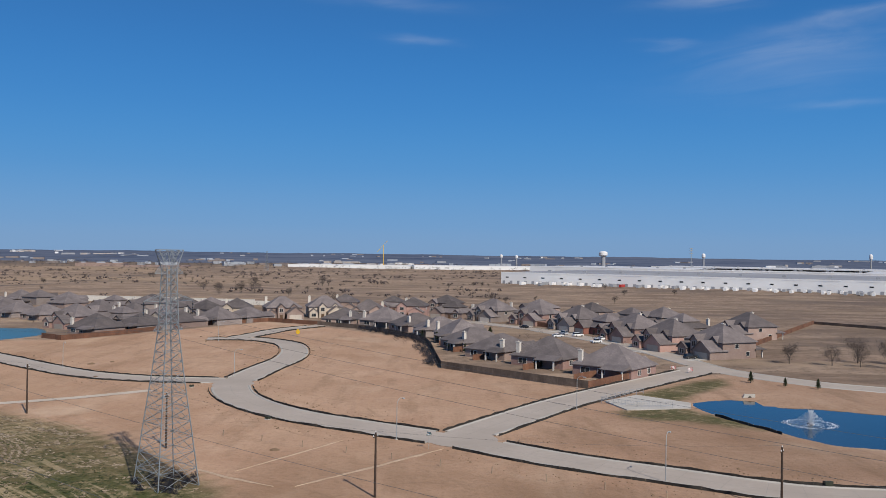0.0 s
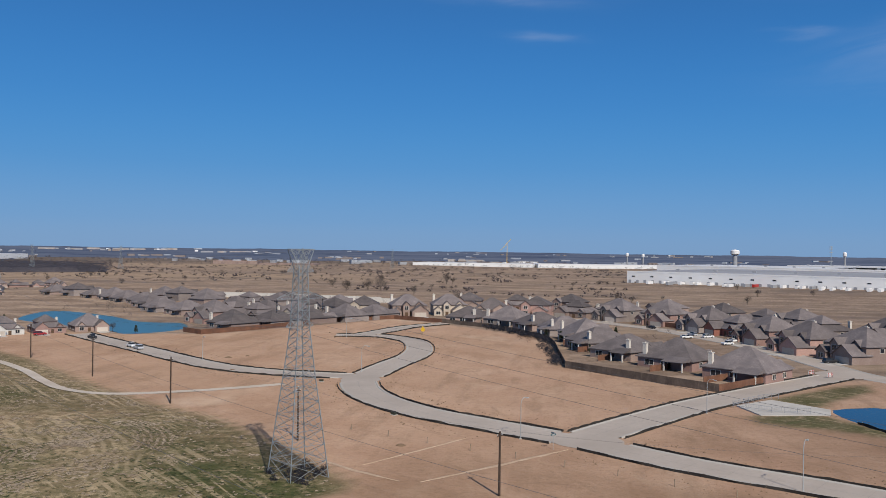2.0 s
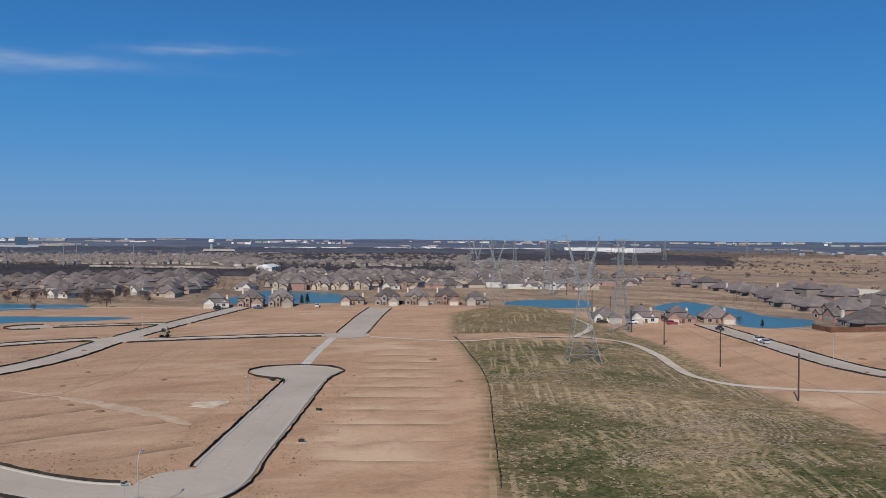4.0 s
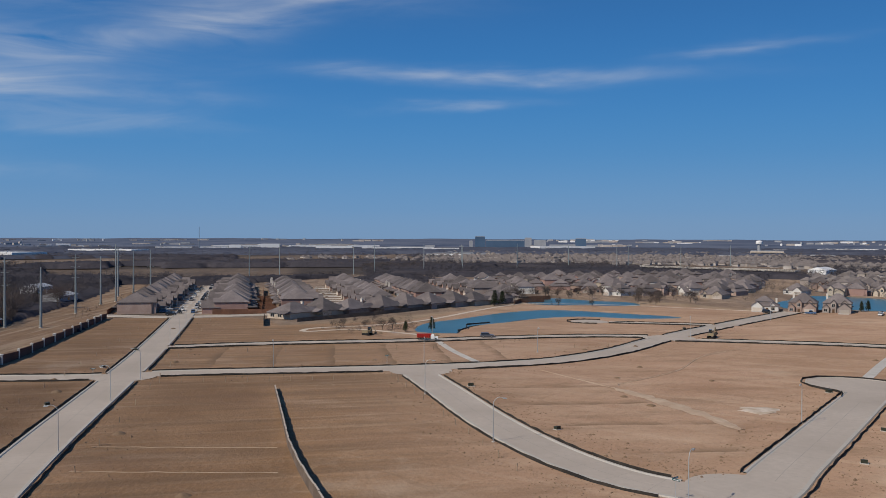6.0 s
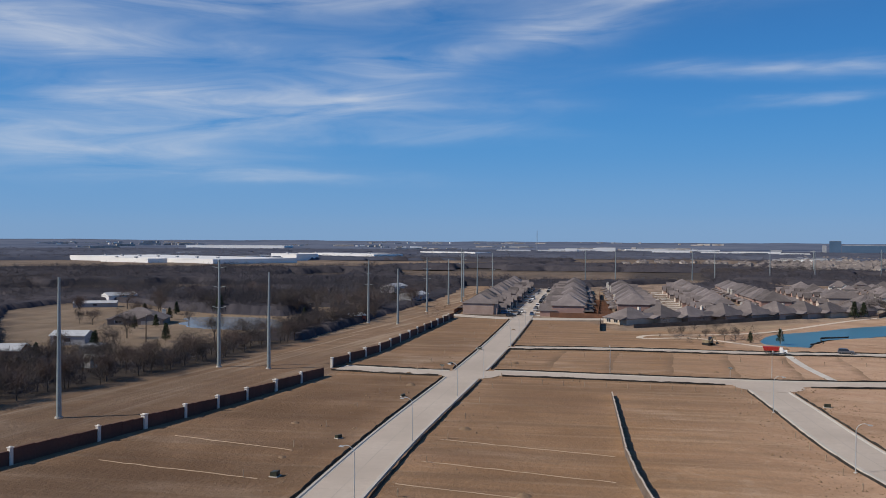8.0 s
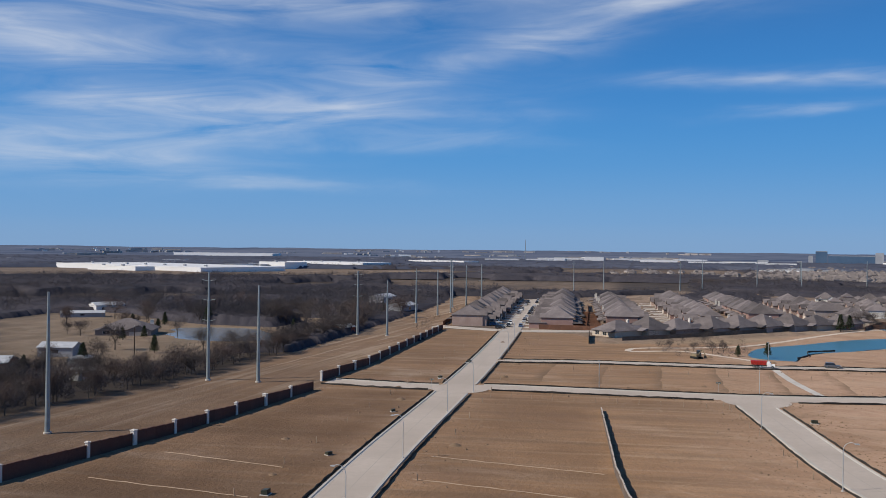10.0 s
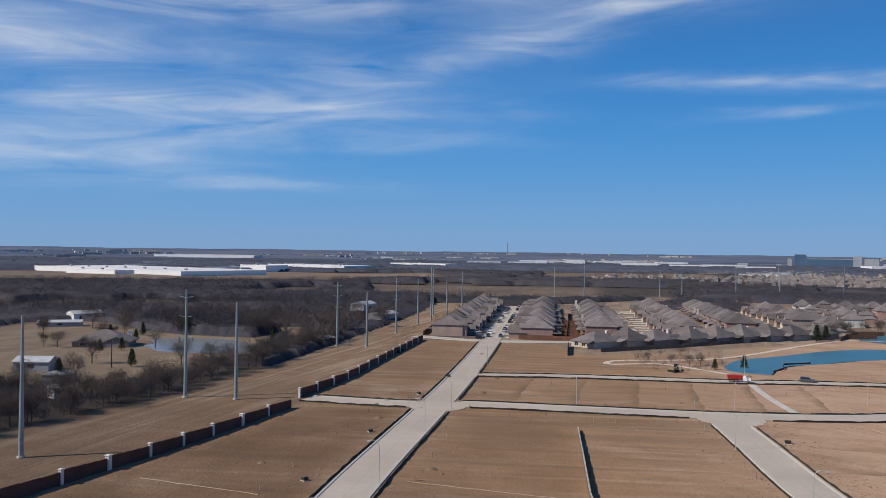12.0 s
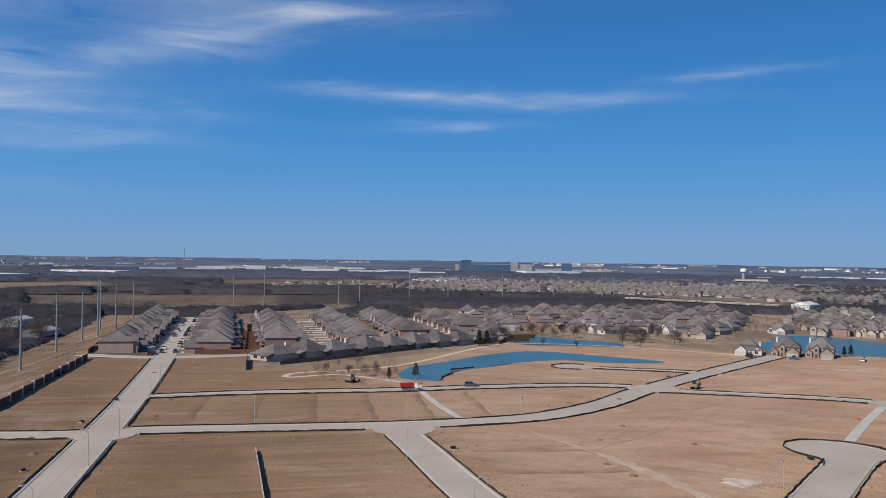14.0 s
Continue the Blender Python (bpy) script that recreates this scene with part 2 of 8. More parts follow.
class Mesh:
    """Collects points and faces, then becomes one mesh."""

    def __init__(self):
        self.v, self.f, self.mi = [], [], []

    def add(self, pts, faces, mi=0):
        o = len(self.v)
        self.v.extend(tuple(p) for p in pts)
        for f in faces:
            self.f.append(tuple(i + o for i in f))
            self.mi.append(mi)

    def box(self, x0, y0, z0, x1, y1, z1, mi=0, m=None):
        p = [(x0, y0, z0), (x1, y0, z0), (x1, y1, z0), (x0, y1, z0), (x0, y0, z1), (x1, y0, z1), (x1, y1, z1), (x0, y1, z1)]
        if m is not None:
            p = [m @ Vector(q) for q in p]
        self.add(p, [(0, 3, 2, 1), (4, 5, 6, 7), (0, 1, 5, 4), (1, 2, 6, 5), (2, 3, 7, 6), (3, 0, 4, 7)], mi)

    def tube(self, a, b, ra, rb=None, n=6, cap=True, mi=0):
        rb = ra if rb is None else rb
        a, b = Vector(a), Vector(b)
        d = (b - a).normalized()
        u = d.orthogonal().normalized()
        w = d.cross(u)
        pts = []
        for c, r in ((a, ra), (b, rb)):
            pts += [c + (u * math.cos(6.28319 * i / n) + w * math.sin(6.28319 * i / n)) * r for i in range(n)]
        fs = [(i, (i + 1) % n, n + (i + 1) % n, n + i) for i in range(n)]
        if cap:
            fs += [tuple(range(n - 1, -1, -1)), tuple(range(n, 2 * n))]
        self.add(pts, fs, mi)

    def prism(self, poly, z0, z1, mi=0):
        n = len(poly)
        self.add([(x, y, z0) for x, y in poly] + [(x, y, z1) for x, y in poly],
                 [tuple(range(n - 1, -1, -1)), tuple(range(n, 2 * n))] + [(i, (i + 1) % n, n + (i + 1) % n, n + i) for i in range(n)], mi)

    def data(self, name, mats, smooth=False):
        me = bpy.data.meshes.new(name)
        me.from_pydata(self.v, [], self.f)
        for m in (mats if isinstance(mats, (list, tuple)) else [mats]):
            me.materials.append(m)
        if any(self.mi):
            me.polygons.foreach_set("material_index", self.mi)
        if smooth:
            me.shade_smooth()
        me.update()
        return me


def part(name, mesh, mats, parent=None, label="", m=None, smooth=False):
    ob = new(name, mesh if isinstance(mesh, bpy.types.Mesh) else mesh.data(name, mats, smooth))
    if parent is not None:
        ob.parent = parent
    if m is not None:
        ob.matrix_basis = m
    return tagged(ob, label)


def thing(name, m, label, category, group="", kind=""):
    ob = new(name)
    ob.empty_display_size = 0.5
    ob.matrix_basis = m
    return tagged(ob, label, category, group, kind)


def poly_points(pts, step=2.0, closed=False):
    """A smooth line through a few points, in even steps."""
    p = [Vector((a[0], a[1])) for a in pts]
    n = len(p)
    out = []
    for i in range(n if closed else n - 1):
        if closed:
            a, b, c, d = p[(i - 1) % n], p[i], p[(i + 1) % n], p[(i + 2) % n]
        else:
            b, c = p[i], p[i + 1]
            a = p[i - 1] if i else b * 2 - c
            d = p[i + 2] if i + 2 < n else c * 2 - b
        k = max(1, int((c - b).length / step))
        for j in range(k):
            t = j / k
            out.append(0.5 * ((2 * b) + (c - a) * t + (2 * a - 5 * b + 4 * c - d) * t * t + (3 * b - a - 3 * c + d) * t ** 3))
    if not closed:
        out.append(p[-1])
    return out


def offset_line(line, d):
    out = []
    for i, p in enumerate(line):
        t = (line[min(i + 1, len(line) - 1)] - line[max(i - 1, 0)]).normalized()
        out.append(p + Vector((-t.y, t.x)) * d)
    return out


def inside(x, y, poly):
    hit, j = np.zeros(np.shape(x), bool), len(poly) - 1
    for i in range(len(poly)):
        xi, yi, xj, yj = poly[i][0], poly[i][1], poly[j][0], poly[j][1]
        if yi != yj:
            hit ^= ((yi > y) != (yj > y)) & (x < (xj - xi) * (y - yi) / (yj - yi) + xi)
        j = i
    return hit


def line_dist(x, y, poly, closed=True):
    best = np.full(np.shape(x), 1e9)
    n = len(poly)
    for i in range(n if closed else n - 1):
        ax, ay = poly[i][0], poly[i][1]
        bx, by = poly[(i + 1) % n][0], poly[(i + 1) % n][1]
        dx, dy = bx - ax, by - ay
        t = np.clip(((x - ax) * dx + (y - ay) * dy) / (dx * dx + dy * dy + 1e-9), 0, 1)
        best = np.minimum(best, np.hypot(x - ax - t * dx, y - ay - t * dy))
    return best


def smooth01(v, a, b):
    t = np.clip((v - a) / (b - a), 0, 1)
    return t * t * (3 - 2 * t)


def signed(x, y, poly):
    """Metres inside (positive) or outside (negative) an outline."""
    d = line_dist(x, y, poly)
    return np.where(inside(x, y, poly), d, -d)

# ---- plan: roads, ponds, zones ----
# name: centre line, width, silt fence along it
ROADS = {
    "main": ([(-60, -40), (-107, -44), (-150, -47.3), (-212, -50.5), (-275, -54.5), (-373, -62.5), (-460, -70.5), (-560, -79), (-650, -87)], 8.0, (-375, 999)),
    "front": ([(-219, -86), (-218, -60), (-222, -42), (-223, -15), (-224.5, 20), (-229, 48), (-236, 65), (-252, 85), (-274, 104), (-300, 129), (-337, 168), (-377, 211)], 7.8, (-999, 999)),
    "back": ([(-274, -52), (-280.5, -19), (-283.5, 25), (-288.5, 55), (-291, 85), (-288, 104), (-281, 112)], 5.8, (-999, 999)),
    "east": ([(-220, 20.5), (-190, 24.5), (-160, 28.3), (-140, 32.2), (-126, 36.5), (-116, 42), (-110, 50), (-112, 58)], 8.0, (-999, 999)),
    "cul": ([(-104, 46), (-108.8, 55.4), (-121.5, 66.7), (-140.1, 83.4), (-162.5, 103.4), (-178.8, 118.1)], 8.6, (-999, 999)),
    "link": ([(-277, 112), (-275, 120), (-266, 144), (-256, 166), (-246, 178)], 6.2, (-999, 999)),
    "pond": ([(-240, 174), (-250, 183), (-276, 207), (-303, 232), (-334, 262)], 9.5, (-999, 999)),
    "north": ([(-186, 311), (-160, 288), (-134, 266), (-119, 252.5), (-97, 235.5), (-79, 228.5), (-66, 227), (-55, 227)], 7.8, (-999, 999)),
    "curve": ([(-54, 219), (-52.5, 234), (-51, 252), (-48.5, 274), (-50, 296), (-55.5, 317), (-64, 328.5), (-74, 335), (-90, 333)], 8.4, (-999, 999)),
    "spur": ([(-80, 338), (-76, 350), (-69, 376), (-57, 397)], 7.5, (-999, 999)),
    "south": ([(-54, 222), (-49, 206), (-41, 192), (-30, 180), (-18, 171.5), (-8, 165), (4, 157), (20, 144), (37, 134), (48, 127.5), (60, 124), (90, 122)], 8.8, (-999, 999)),
    "hill": ([(3, 160), (14, 178), (28, 199.5), (42, 217.5), (58, 237), (76, 258)], 9.0, (-999, 999)),
    "old": ([(44, 392), (62, 349), (74, 312), (79, 284), (84, 260), (97, 240), (114, 226), (180, 190)], 9.0, None),
    "loop_road": ([(-340, 104), (-333, 122), (-326, 140), (-319, 152)], 4.5, (-999, 999)),
    "cross": ([(-388, -99), (-381, -80), (-378, -64), (-381, -46), (-387, -26)], 6.5, None),
    "village": ([(45, 392), (31, 411), (5, 441), (-30, 455), (-57, 398)], 8.0, None),
}
PADS = [(-187.6, 120.3, 10.4), (-53, 222, 5.2), (4, 159, 6.6), (-220, 22, 8.0), (-342, 103, 7.5), (-218, -50, 7.5), (-283, 114, 8.0), (-246, 178, 8.0), (-112, 54, 7.0), (79, 262, 8.0)]
PONDS = {
    "fountain": ([(59, 204), (70, 210), (77, 208), (77, 200), (86, 198.5), (98, 192), (125, 178), (122, 150), (95, 154), (81, 158), (73.5, 161), (69.5, 168), (66, 178), (62.5, 186), (59.5, 195)], WATER_BLUE),
    "long": ([(-323, 31), (-347, 38), (-365, 55), (-393, 80), (-405, 104), (-386, 128), (-362, 150), (-356, 130), (-368, 108), (-362, 86), (-346, 68), (-338, 57), (-326, 50), (-308, 44), (-311, 34)], WATER_TEAL),
    "small": ([(-469, 106), (-483, 127), (-463, 140), (-448, 158), (-424, 152), (-430, 126), (-435, 106)], WATER_TEAL),
    "lake": ([(-399, 222), (-440, 238), (-458, 255), (-482, 272), (-488, 296), (-455, 312), (-407, 300), (-384, 280), (-378, 262), (-392, 244)], WATER_TEAL),
    "creek": ([(-322, 337), (-330, 368), (-308, 387), (-276, 347), (-290, 327)], WATER_TEAL),
    "bend": ([(-253, 374), (-266, 422), (-227, 403), (-194, 374), (-174, 373), (-160, 346), (-169, 320), (-189, 336), (-222, 352)], WATER_TEAL),
    "ranch": ([(-308, -184), (-343, -203), (-354, -185), (-347, -167), (-316, -147), (-302, -162)], WATER_GREY),
}
SOIL = [(260, 60), (170, 196), (112, 224), (88, 250), (60, 250), (38, 222), (0, 262), (-10, 345), (-60, 402), (-84, 418), (-138, 324), (-165, 316), (-190, 315),
        (-262, 322), (-322, 300), (-375, 258), (-372, 205), (-440, 150), (-440, 100), (-400, 62), (-352, 30), (-338, -20), (-372, -34), (-376, -92), (-205, -85), (-150, -91), (-112, -97), (-60, -108), (260, -108)]
MOUND = [(-219, 204), (-204.6, 193.6), (-182.9, 176.6), (-166.5, 164), (-142.9, 143.9), (-120.8, 122.6), (-103.6, 105.9), (-80, 83), (-50, 92), (-31, 121), (-51, 146), (-62, 157), (-72, 166), (-90, 177), (-113, 196), (-133, 214), (-156, 236), (-186, 257),
         (-255, 308), (-292, 318), (-303, 301), (-285, 265)]
CLEARING = [(-215, -150), (-253, -147), (-279, -138), (-322, -134), (-379, -139), (-405, -152), (-395, -166), (-358, -166), (-360, -200), (-372, -228), (-398, -260), (-408, -290), (-388, -306), (-345, -302), (-300, -268), (-255, -226), (-212, -190)]
MEADOW = [(-388, -146), (-412, -152), (-412, -180), (-388, -172)]
YARD = [(-math.sin(radians(a)) * r, math.cos(radians(a)) * r) for a, r in ((136, 960), (126, 985), (118, 1010), (110, 1060), (103, 1130), (103, 1480), (112, 1460), (124, 1450), (136, 1430))]
# green shoots on the mound: centre, reach, strength
GREENS = [(-104, 117, 10, .9), (-98, 105, 9, .9), (-88, 110, 9, .8), (-168, 174, 12, 1.0), (-150, 160, 10, .8), (-185, 190, 9, .7), (-216, 221, 8, .5), (-84, 99, 13, 1.1), (-74, 93, 9, 1.1), (-93, 120, 12, .9), (-108, 128, 10, .8), (-173, 199, 12, .8), (-127, 174, 12, .8), (-150, 190, 10, .6), (-52, 122, 13, 1.0), (-42, 116, 10, 1.1),
          (-66, 94, 9, .9), (-170, 226, 8, .5), (-75, 150, 9, .5), (-62, 138, 9, .6), (66, 232, 14, 1.0), (50, 190, 10, 1.0), (58, 212, 9, 1.0), (67, 224, 9, 1.0), (46, 187, 8, 1.0), (58, 181, 8, 1.0)]
EASEMENT = [(-60, -108), (-112, -97), (-150, -91), (-205, -86), (-376, -92), (-560, -108), (-640, -120), (-640, -150), (-540, -134), (-340, -124), (-217, -119), (-148, -132), (-60, -165)]
PARK = [(-340, -20), (-400, 62), (-440, 100), (-445, 175), (-380, 200), (-300, 140), (-290, 60), (-290, 0)]
# open fields among the woods: sectors of azimuth (degrees), near and far edge (metres)
FIELD_SECTORS = [(92.5, 107.5, 745, 1010), (97, 112, 1150, 1275), (84.5, 96, 1215, 1580), (110, 122, 1010, 1075), (108, 114.5, 850, 905), (118, 130, 640, 672), (60, 68, 945, 1090), (70, 79, 720, 745)]


def sector(a0, a1, r0, r1, grow=0.0):
    """The outline of a sector with bent, uneven edges."""
    aa_ = np.linspace(a0, a1, 12)
    near_e = [r0 - grow + 14 * math.sin(a * 1.7) + 8 * math.sin(a * 4.1) for a in aa_]
    far_e = [r1 + 18 * math.sin(a * 1.3 + 1) + 8 * math.sin(a * 3.3) for a in aa_]
    pts = list(zip(aa_, near_e)) + list(zip(aa_[::-1], far_e[::-1]))
    return [(-math.sin(radians(a)) * r, math.cos(radians(a)) * r) for a, r in pts]


FIELDS = [sector(*q) for q in FIELD_SECTORS]


def lattice(lo, hi, step, far):
    mid = list(np.arange(lo, hi + step, step))
    out, d, x = [], step, hi + step
    while x < far:
        d *= 1.16
        x += d
        out.append(x)
    low, d, x = [], step, lo
    while x > -far:
        d *= 1.16
        x -= d
        low.append(x)
    return np.array(low[::-1] + mid + out)


gx, gy = lattice(-560, 200, 3.0, 3600), lattice(-140, 440, 3.0, 3600)
X, Y = np.meshgrid(gx, gy)
R = np.hypot(X, Y)
Z = np.zeros_like(X)
rough_land = np.zeros_like(X)
for k, (s, a) in enumerate(((190.0, 1.2), (47.0, .35), (11.0, .10))):
    rough_land += a * np.sin(X / s + 1.3 * k) * np.cos(Y / s * 1.13 + 2.1 * k + X / s * .4)
Z += rough_land * smooth01(R, 430, 900) * 1.5
sd_mound = signed(X, Y, MOUND)
mound_in = smooth01(sd_mound, 0, 12)
Z += 0.9 * smooth01(sd_mound, 0, 22) + 0.12 * np.sin(X * .45) * np.cos(Y * .38) * smooth01(sd_mound, 2, 10)
Z += 3.4 * np.exp(-((X + 258) ** 2 + (Y - 280) ** 2) / 33.0 ** 2) * mound_in
Z += 0.035 * np.sin(X * .33 + Y * .11) * np.sin(Y * .27) * smooth01(-sd_mound, -2, 4)
for pts, _ in PONDS.values():
    px, py = [p[0] for p in pts], [p[1] for p in pts]
    sel = (X > min(px) - 15) & (X < max(px) + 15) & (Y > min(py) - 15) & (Y < max(py) + 15)
    near = np.full(X.shape, -99.0)
    near[sel] = signed(X[sel], Y[sel], [tuple(p) for p in poly_points(pts, 6.0, True)])
    Z = np.where(near > -9, Z * smooth01(-near, -1, 9) - 1.3 * smooth01(near, -4, 3.5), Z)
# low swells far off
Z += smooth01(R, 1500, 1900) * .8 * np.sin(X / 110.0) * np.cos(Y / 90.0) - 12 * smooth01(R, 2620, 2800)

soil = smooth01(signed(X, Y, SOIL), -3, 1.5)
earthy = .8 * smooth01(signed(X, Y, EASEMENT), -5, 4)
mound = smooth01(sd_mound, -2.6, -.2)
mound *= 1 - .9 * smooth01(signed(X, Y, [(-226, 211), (-211, 198.5), (-183, 221), (-168, 227), (-172, 237), (-196, 236)]), -2, 2)
for bank in ([(47, 212), (56, 204), (61, 213), (76, 231), (79, 243), (72, 240), (57, 223)], [(38, 190.5), (53, 196), (64, 179), (66.5, 169), (54, 178), (40, 182)]):
    mound = np.maximum(mound, .95 * smooth01(signed(X, Y, bank), -2, 1))
clear = np.maximum(smooth01(signed(X, Y, CLEARING), -5, 4), smooth01(signed(X, Y, MEADOW), -5, 4))
yard = smooth01(signed(X, Y, YARD), -20, 20)
ease = smooth01(signed(X, Y, EASEMENT), -5, 4)
park = smooth01(signed(X, Y, PARK), -6, 6)
AZ = np.degrees(np.arctan2(-X, Y))
woodfloor = smooth01(AZ, 98, 104) * smooth01(R, 120, 150) * (1 - smooth01(AZ, 190, 215))
woodfloor = np.maximum(woodfloor, smooth01(R, 760, 820) * smooth01(AZ, 40, 52) * (1 - smooth01(AZ, 190, 215)))
woodfloor = np.maximum(woodfloor, smooth01(R, 1150, 1500) * np.maximum(smooth01(AZ, 28, 36), .6 * smooth01(R, 1500, 2300)))
woodfloor *= (1 - clear) * (1 - ease) * (1 - soil) * (1 - yard)
open_field = np.zeros_like(X)
for q in FIELDS:
    open_field = np.maximum(open_field, smooth01(signed(X, Y, q), -14, 14))
woodfloor *= 1 - .55 * open_field
tone = smooth01(-Y, -38, 4) * smooth01(-X, 60, 110)
far_fields = smooth01(np.sin(X / 210.0 + np.sin(Y / 330.0) * 1.6) * np.sin(Y / 170.0 + X / 520.0), .35, .55) * smooth01(R, 900, 1100)
woodfloor = woodfloor * (1 - far_fields)
pale = np.maximum(far_fields * .6, open_field * .1)
pale = np.maximum(pale, np.maximum(np.maximum(park, ease * .25), np.maximum(clear * .9, yard * .4)))

nx, ny = len(gx), len(gy)
verts = np.stack([X.ravel(), Y.ravel(), Z.ravel()], 1).astype(np.float32)
ii = (np.arange(ny - 1)[:, None] * nx + np.arange(nx - 1)[None, :]).ravel()
quads = np.stack([ii, ii + 1, ii + nx + 1, ii + nx], 1).astype(np.int32)


def quick_mesh(name, verts, faces, mats):
    """A mesh from arrays: faces all have the same number of corners."""
    me = bpy.data.meshes.new(name)
    k = faces.shape[1]
    me.vertices.add(len(verts))
    me.vertices.foreach_set("co", np.ascontiguousarray(verts, np.float32).ravel())
    me.loops.add(faces.size)
    me.loops.foreach_set("vertex_index", np.ascontiguousarray(faces, np.int32).ravel())
    me.polygons.add(len(faces))
    me.polygons.foreach_set("loop_start", np.arange(0, faces.size, k, dtype=np.int32))
    for m in (mats if isinstance(mats, (list, tuple)) else [mats]):
        me.materials.append(m)
    me.update(calc_edges=True)
    return me


def ground_material():
    m = bpy.data.materials.new("ground")
    m.use_nodes = True
    nt = m.node_tree
    nd, lk = nt.nodes, nt.links
    b = nd["Principled BSDF"]
    b.inputs["Roughness"].default_value, b.inputs["Specular IOR Level"].default_value = 0.95, 0.15
    b.inputs["Diffuse Roughness"].default_value = 0.8
    pos = nd.new("ShaderNodeNewGeometry").outputs["Position"]

    def noisy(scale, detail=5, stretch=(1, 1, 1), lo=.35, hi=.65, rot=0.0, rgh=.6, dist=0.0):
        mp = nd.new("ShaderNodeMapping")
        mp.inputs["Scale"].default_value = stretch
        mp.inputs["Rotation"].default_value = (0, 0, rot)
        lk.new(pos, mp.inputs["Vector"])
        n = nd.new("ShaderNodeTexNoise")
        n.inputs["Scale"].default_value, n.inputs["Detail"].default_value = scale, detail
        n.inputs["Roughness"].default_value, n.inputs["Distortion"].default_value = rgh, dist
        lk.new(mp.outputs[0], n.inputs["Vector"])
        r = nd.new("ShaderNodeMapRange")
        r.inputs["From Min"].default_value, r.inputs["From Max"].default_value = lo, hi
        lk.new(n.outputs[0], r.inputs["Value"])
        return r.outputs[0]

    def mix(f, a, c):
        x = nd.new("ShaderNodeMix")
        x.data_type = "RGBA"
        if isinstance(f, float):
            x.inputs["Factor"].default_value = f
        else:
            lk.new(f, x.inputs["Factor"])
        for key, v in (("A", a), ("B", c)):
            if isinstance(v, tuple):
                x.inputs[key].default_value = (*v, 1)
            else:
                lk.new(v, x.inputs[key])
        return x.outputs["Result"]

    def mul(a, k):
        x = nd.new("ShaderNodeMath")
        x.operation = "MULTIPLY"
        lk.new(a, x.inputs[0])
        if isinstance(k, float):
            x.inputs[1].default_value = k
        else:
            lk.new(k, x.inputs[1])
        return x.outputs[0]

    zone = nd.new("ShaderNodeVertexColor")
    zone.layer_name = "zone"
    sp = nd.new("ShaderNodeSeparateColor")
    lk.new(zone.outputs[0], sp.inputs[0])
    lots = nd.new("ShaderNodeVertexColor")
    lots.layer_name = "lots"
    sl = nd.new("ShaderNodeSeparateColor")
    lk.new(lots.outputs[0], sl.inputs[0])
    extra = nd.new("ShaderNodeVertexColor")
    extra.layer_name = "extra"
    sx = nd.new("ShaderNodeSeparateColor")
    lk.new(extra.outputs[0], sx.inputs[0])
    marks = nd.new("ShaderNodeVertexColor")
    marks.layer_name = "marks"
    sm = nd.new("ShaderNodeSeparateColor")
    lk.new(marks.outputs[0], sm.inputs[0])
    # dry pasture
    dry = mix(noisy(.03, 8, (1, 1.6, 1), .40, .60, 0, .7), (.205, .145, .105), (.325, .240, .175))
    dry = mix(mul(noisy(.22, 8, (1, 1, 1), .50, .62, 0, .8), .80), dry, (.105, .078, .058))
    dry = mix(mul(noisy(.012, 6, (1, 3, 1), .49, .58), .65), dry, (.150, .108, .078))
    dry = mix(mul(noisy(.008, 6, (1, 2.5, 1), .55, .62), .6), dry, (.310, .230, .160))
    dry = mix(mul(noisy(.0045, 7, (1, 2.2, 1), .50, .60, .3, .7), .6), dry, (.118, .092, .078))
    dry = mix(mul(noisy(.035, 8, (1, 3.5, 1), .54, .64, 0, .8), .5), dry, (.088, .072, .060))
    pasture = mix(noisy(.09, 6), (.255, .180, .118), (.345, .255, .172))
    pasture = mix(mul(noisy(.02, 5, (1, 2.5, 1), .45, .65), .6), pasture, (.17, .13, .085))
    dry = mix(sx.outputs[0], dry, pasture)
    # woodland floor
    floor = mix(noisy(.05, 6), (.045, .037, .033), (.085, .068, .056))
    dry = mix(sp.outputs[2], dry, floor)
    # graded earth: pale, browner towards the screen wall
    pale_e = mix(noisy(.05, 6), (.360, .227, .154), (.436, .294, .207))
    pale_e = mix(mul(noisy(.012, 6), .6), pale_e, (.295, .190, .122))
    brown = mix(noisy(.06, 6), (.262, .151, .080), (.350, .213, .122))
    brown = mix(mul(noisy(.012, 5), .55), brown, (.205, .130, .080))
    earth = mix(sx.outputs[1], pale_e, brown)

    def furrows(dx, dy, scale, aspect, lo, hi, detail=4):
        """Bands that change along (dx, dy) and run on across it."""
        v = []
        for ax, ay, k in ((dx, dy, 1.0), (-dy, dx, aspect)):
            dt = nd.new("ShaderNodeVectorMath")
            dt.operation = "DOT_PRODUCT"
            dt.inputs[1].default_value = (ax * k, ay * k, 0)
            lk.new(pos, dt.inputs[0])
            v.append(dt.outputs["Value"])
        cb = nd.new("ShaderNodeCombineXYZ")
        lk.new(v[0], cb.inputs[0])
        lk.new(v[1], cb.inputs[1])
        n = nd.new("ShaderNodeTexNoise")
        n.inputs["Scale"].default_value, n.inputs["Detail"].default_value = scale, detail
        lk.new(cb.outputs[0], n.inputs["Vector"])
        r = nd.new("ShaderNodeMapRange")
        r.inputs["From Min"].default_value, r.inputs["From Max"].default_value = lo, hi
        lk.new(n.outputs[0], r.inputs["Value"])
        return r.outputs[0]

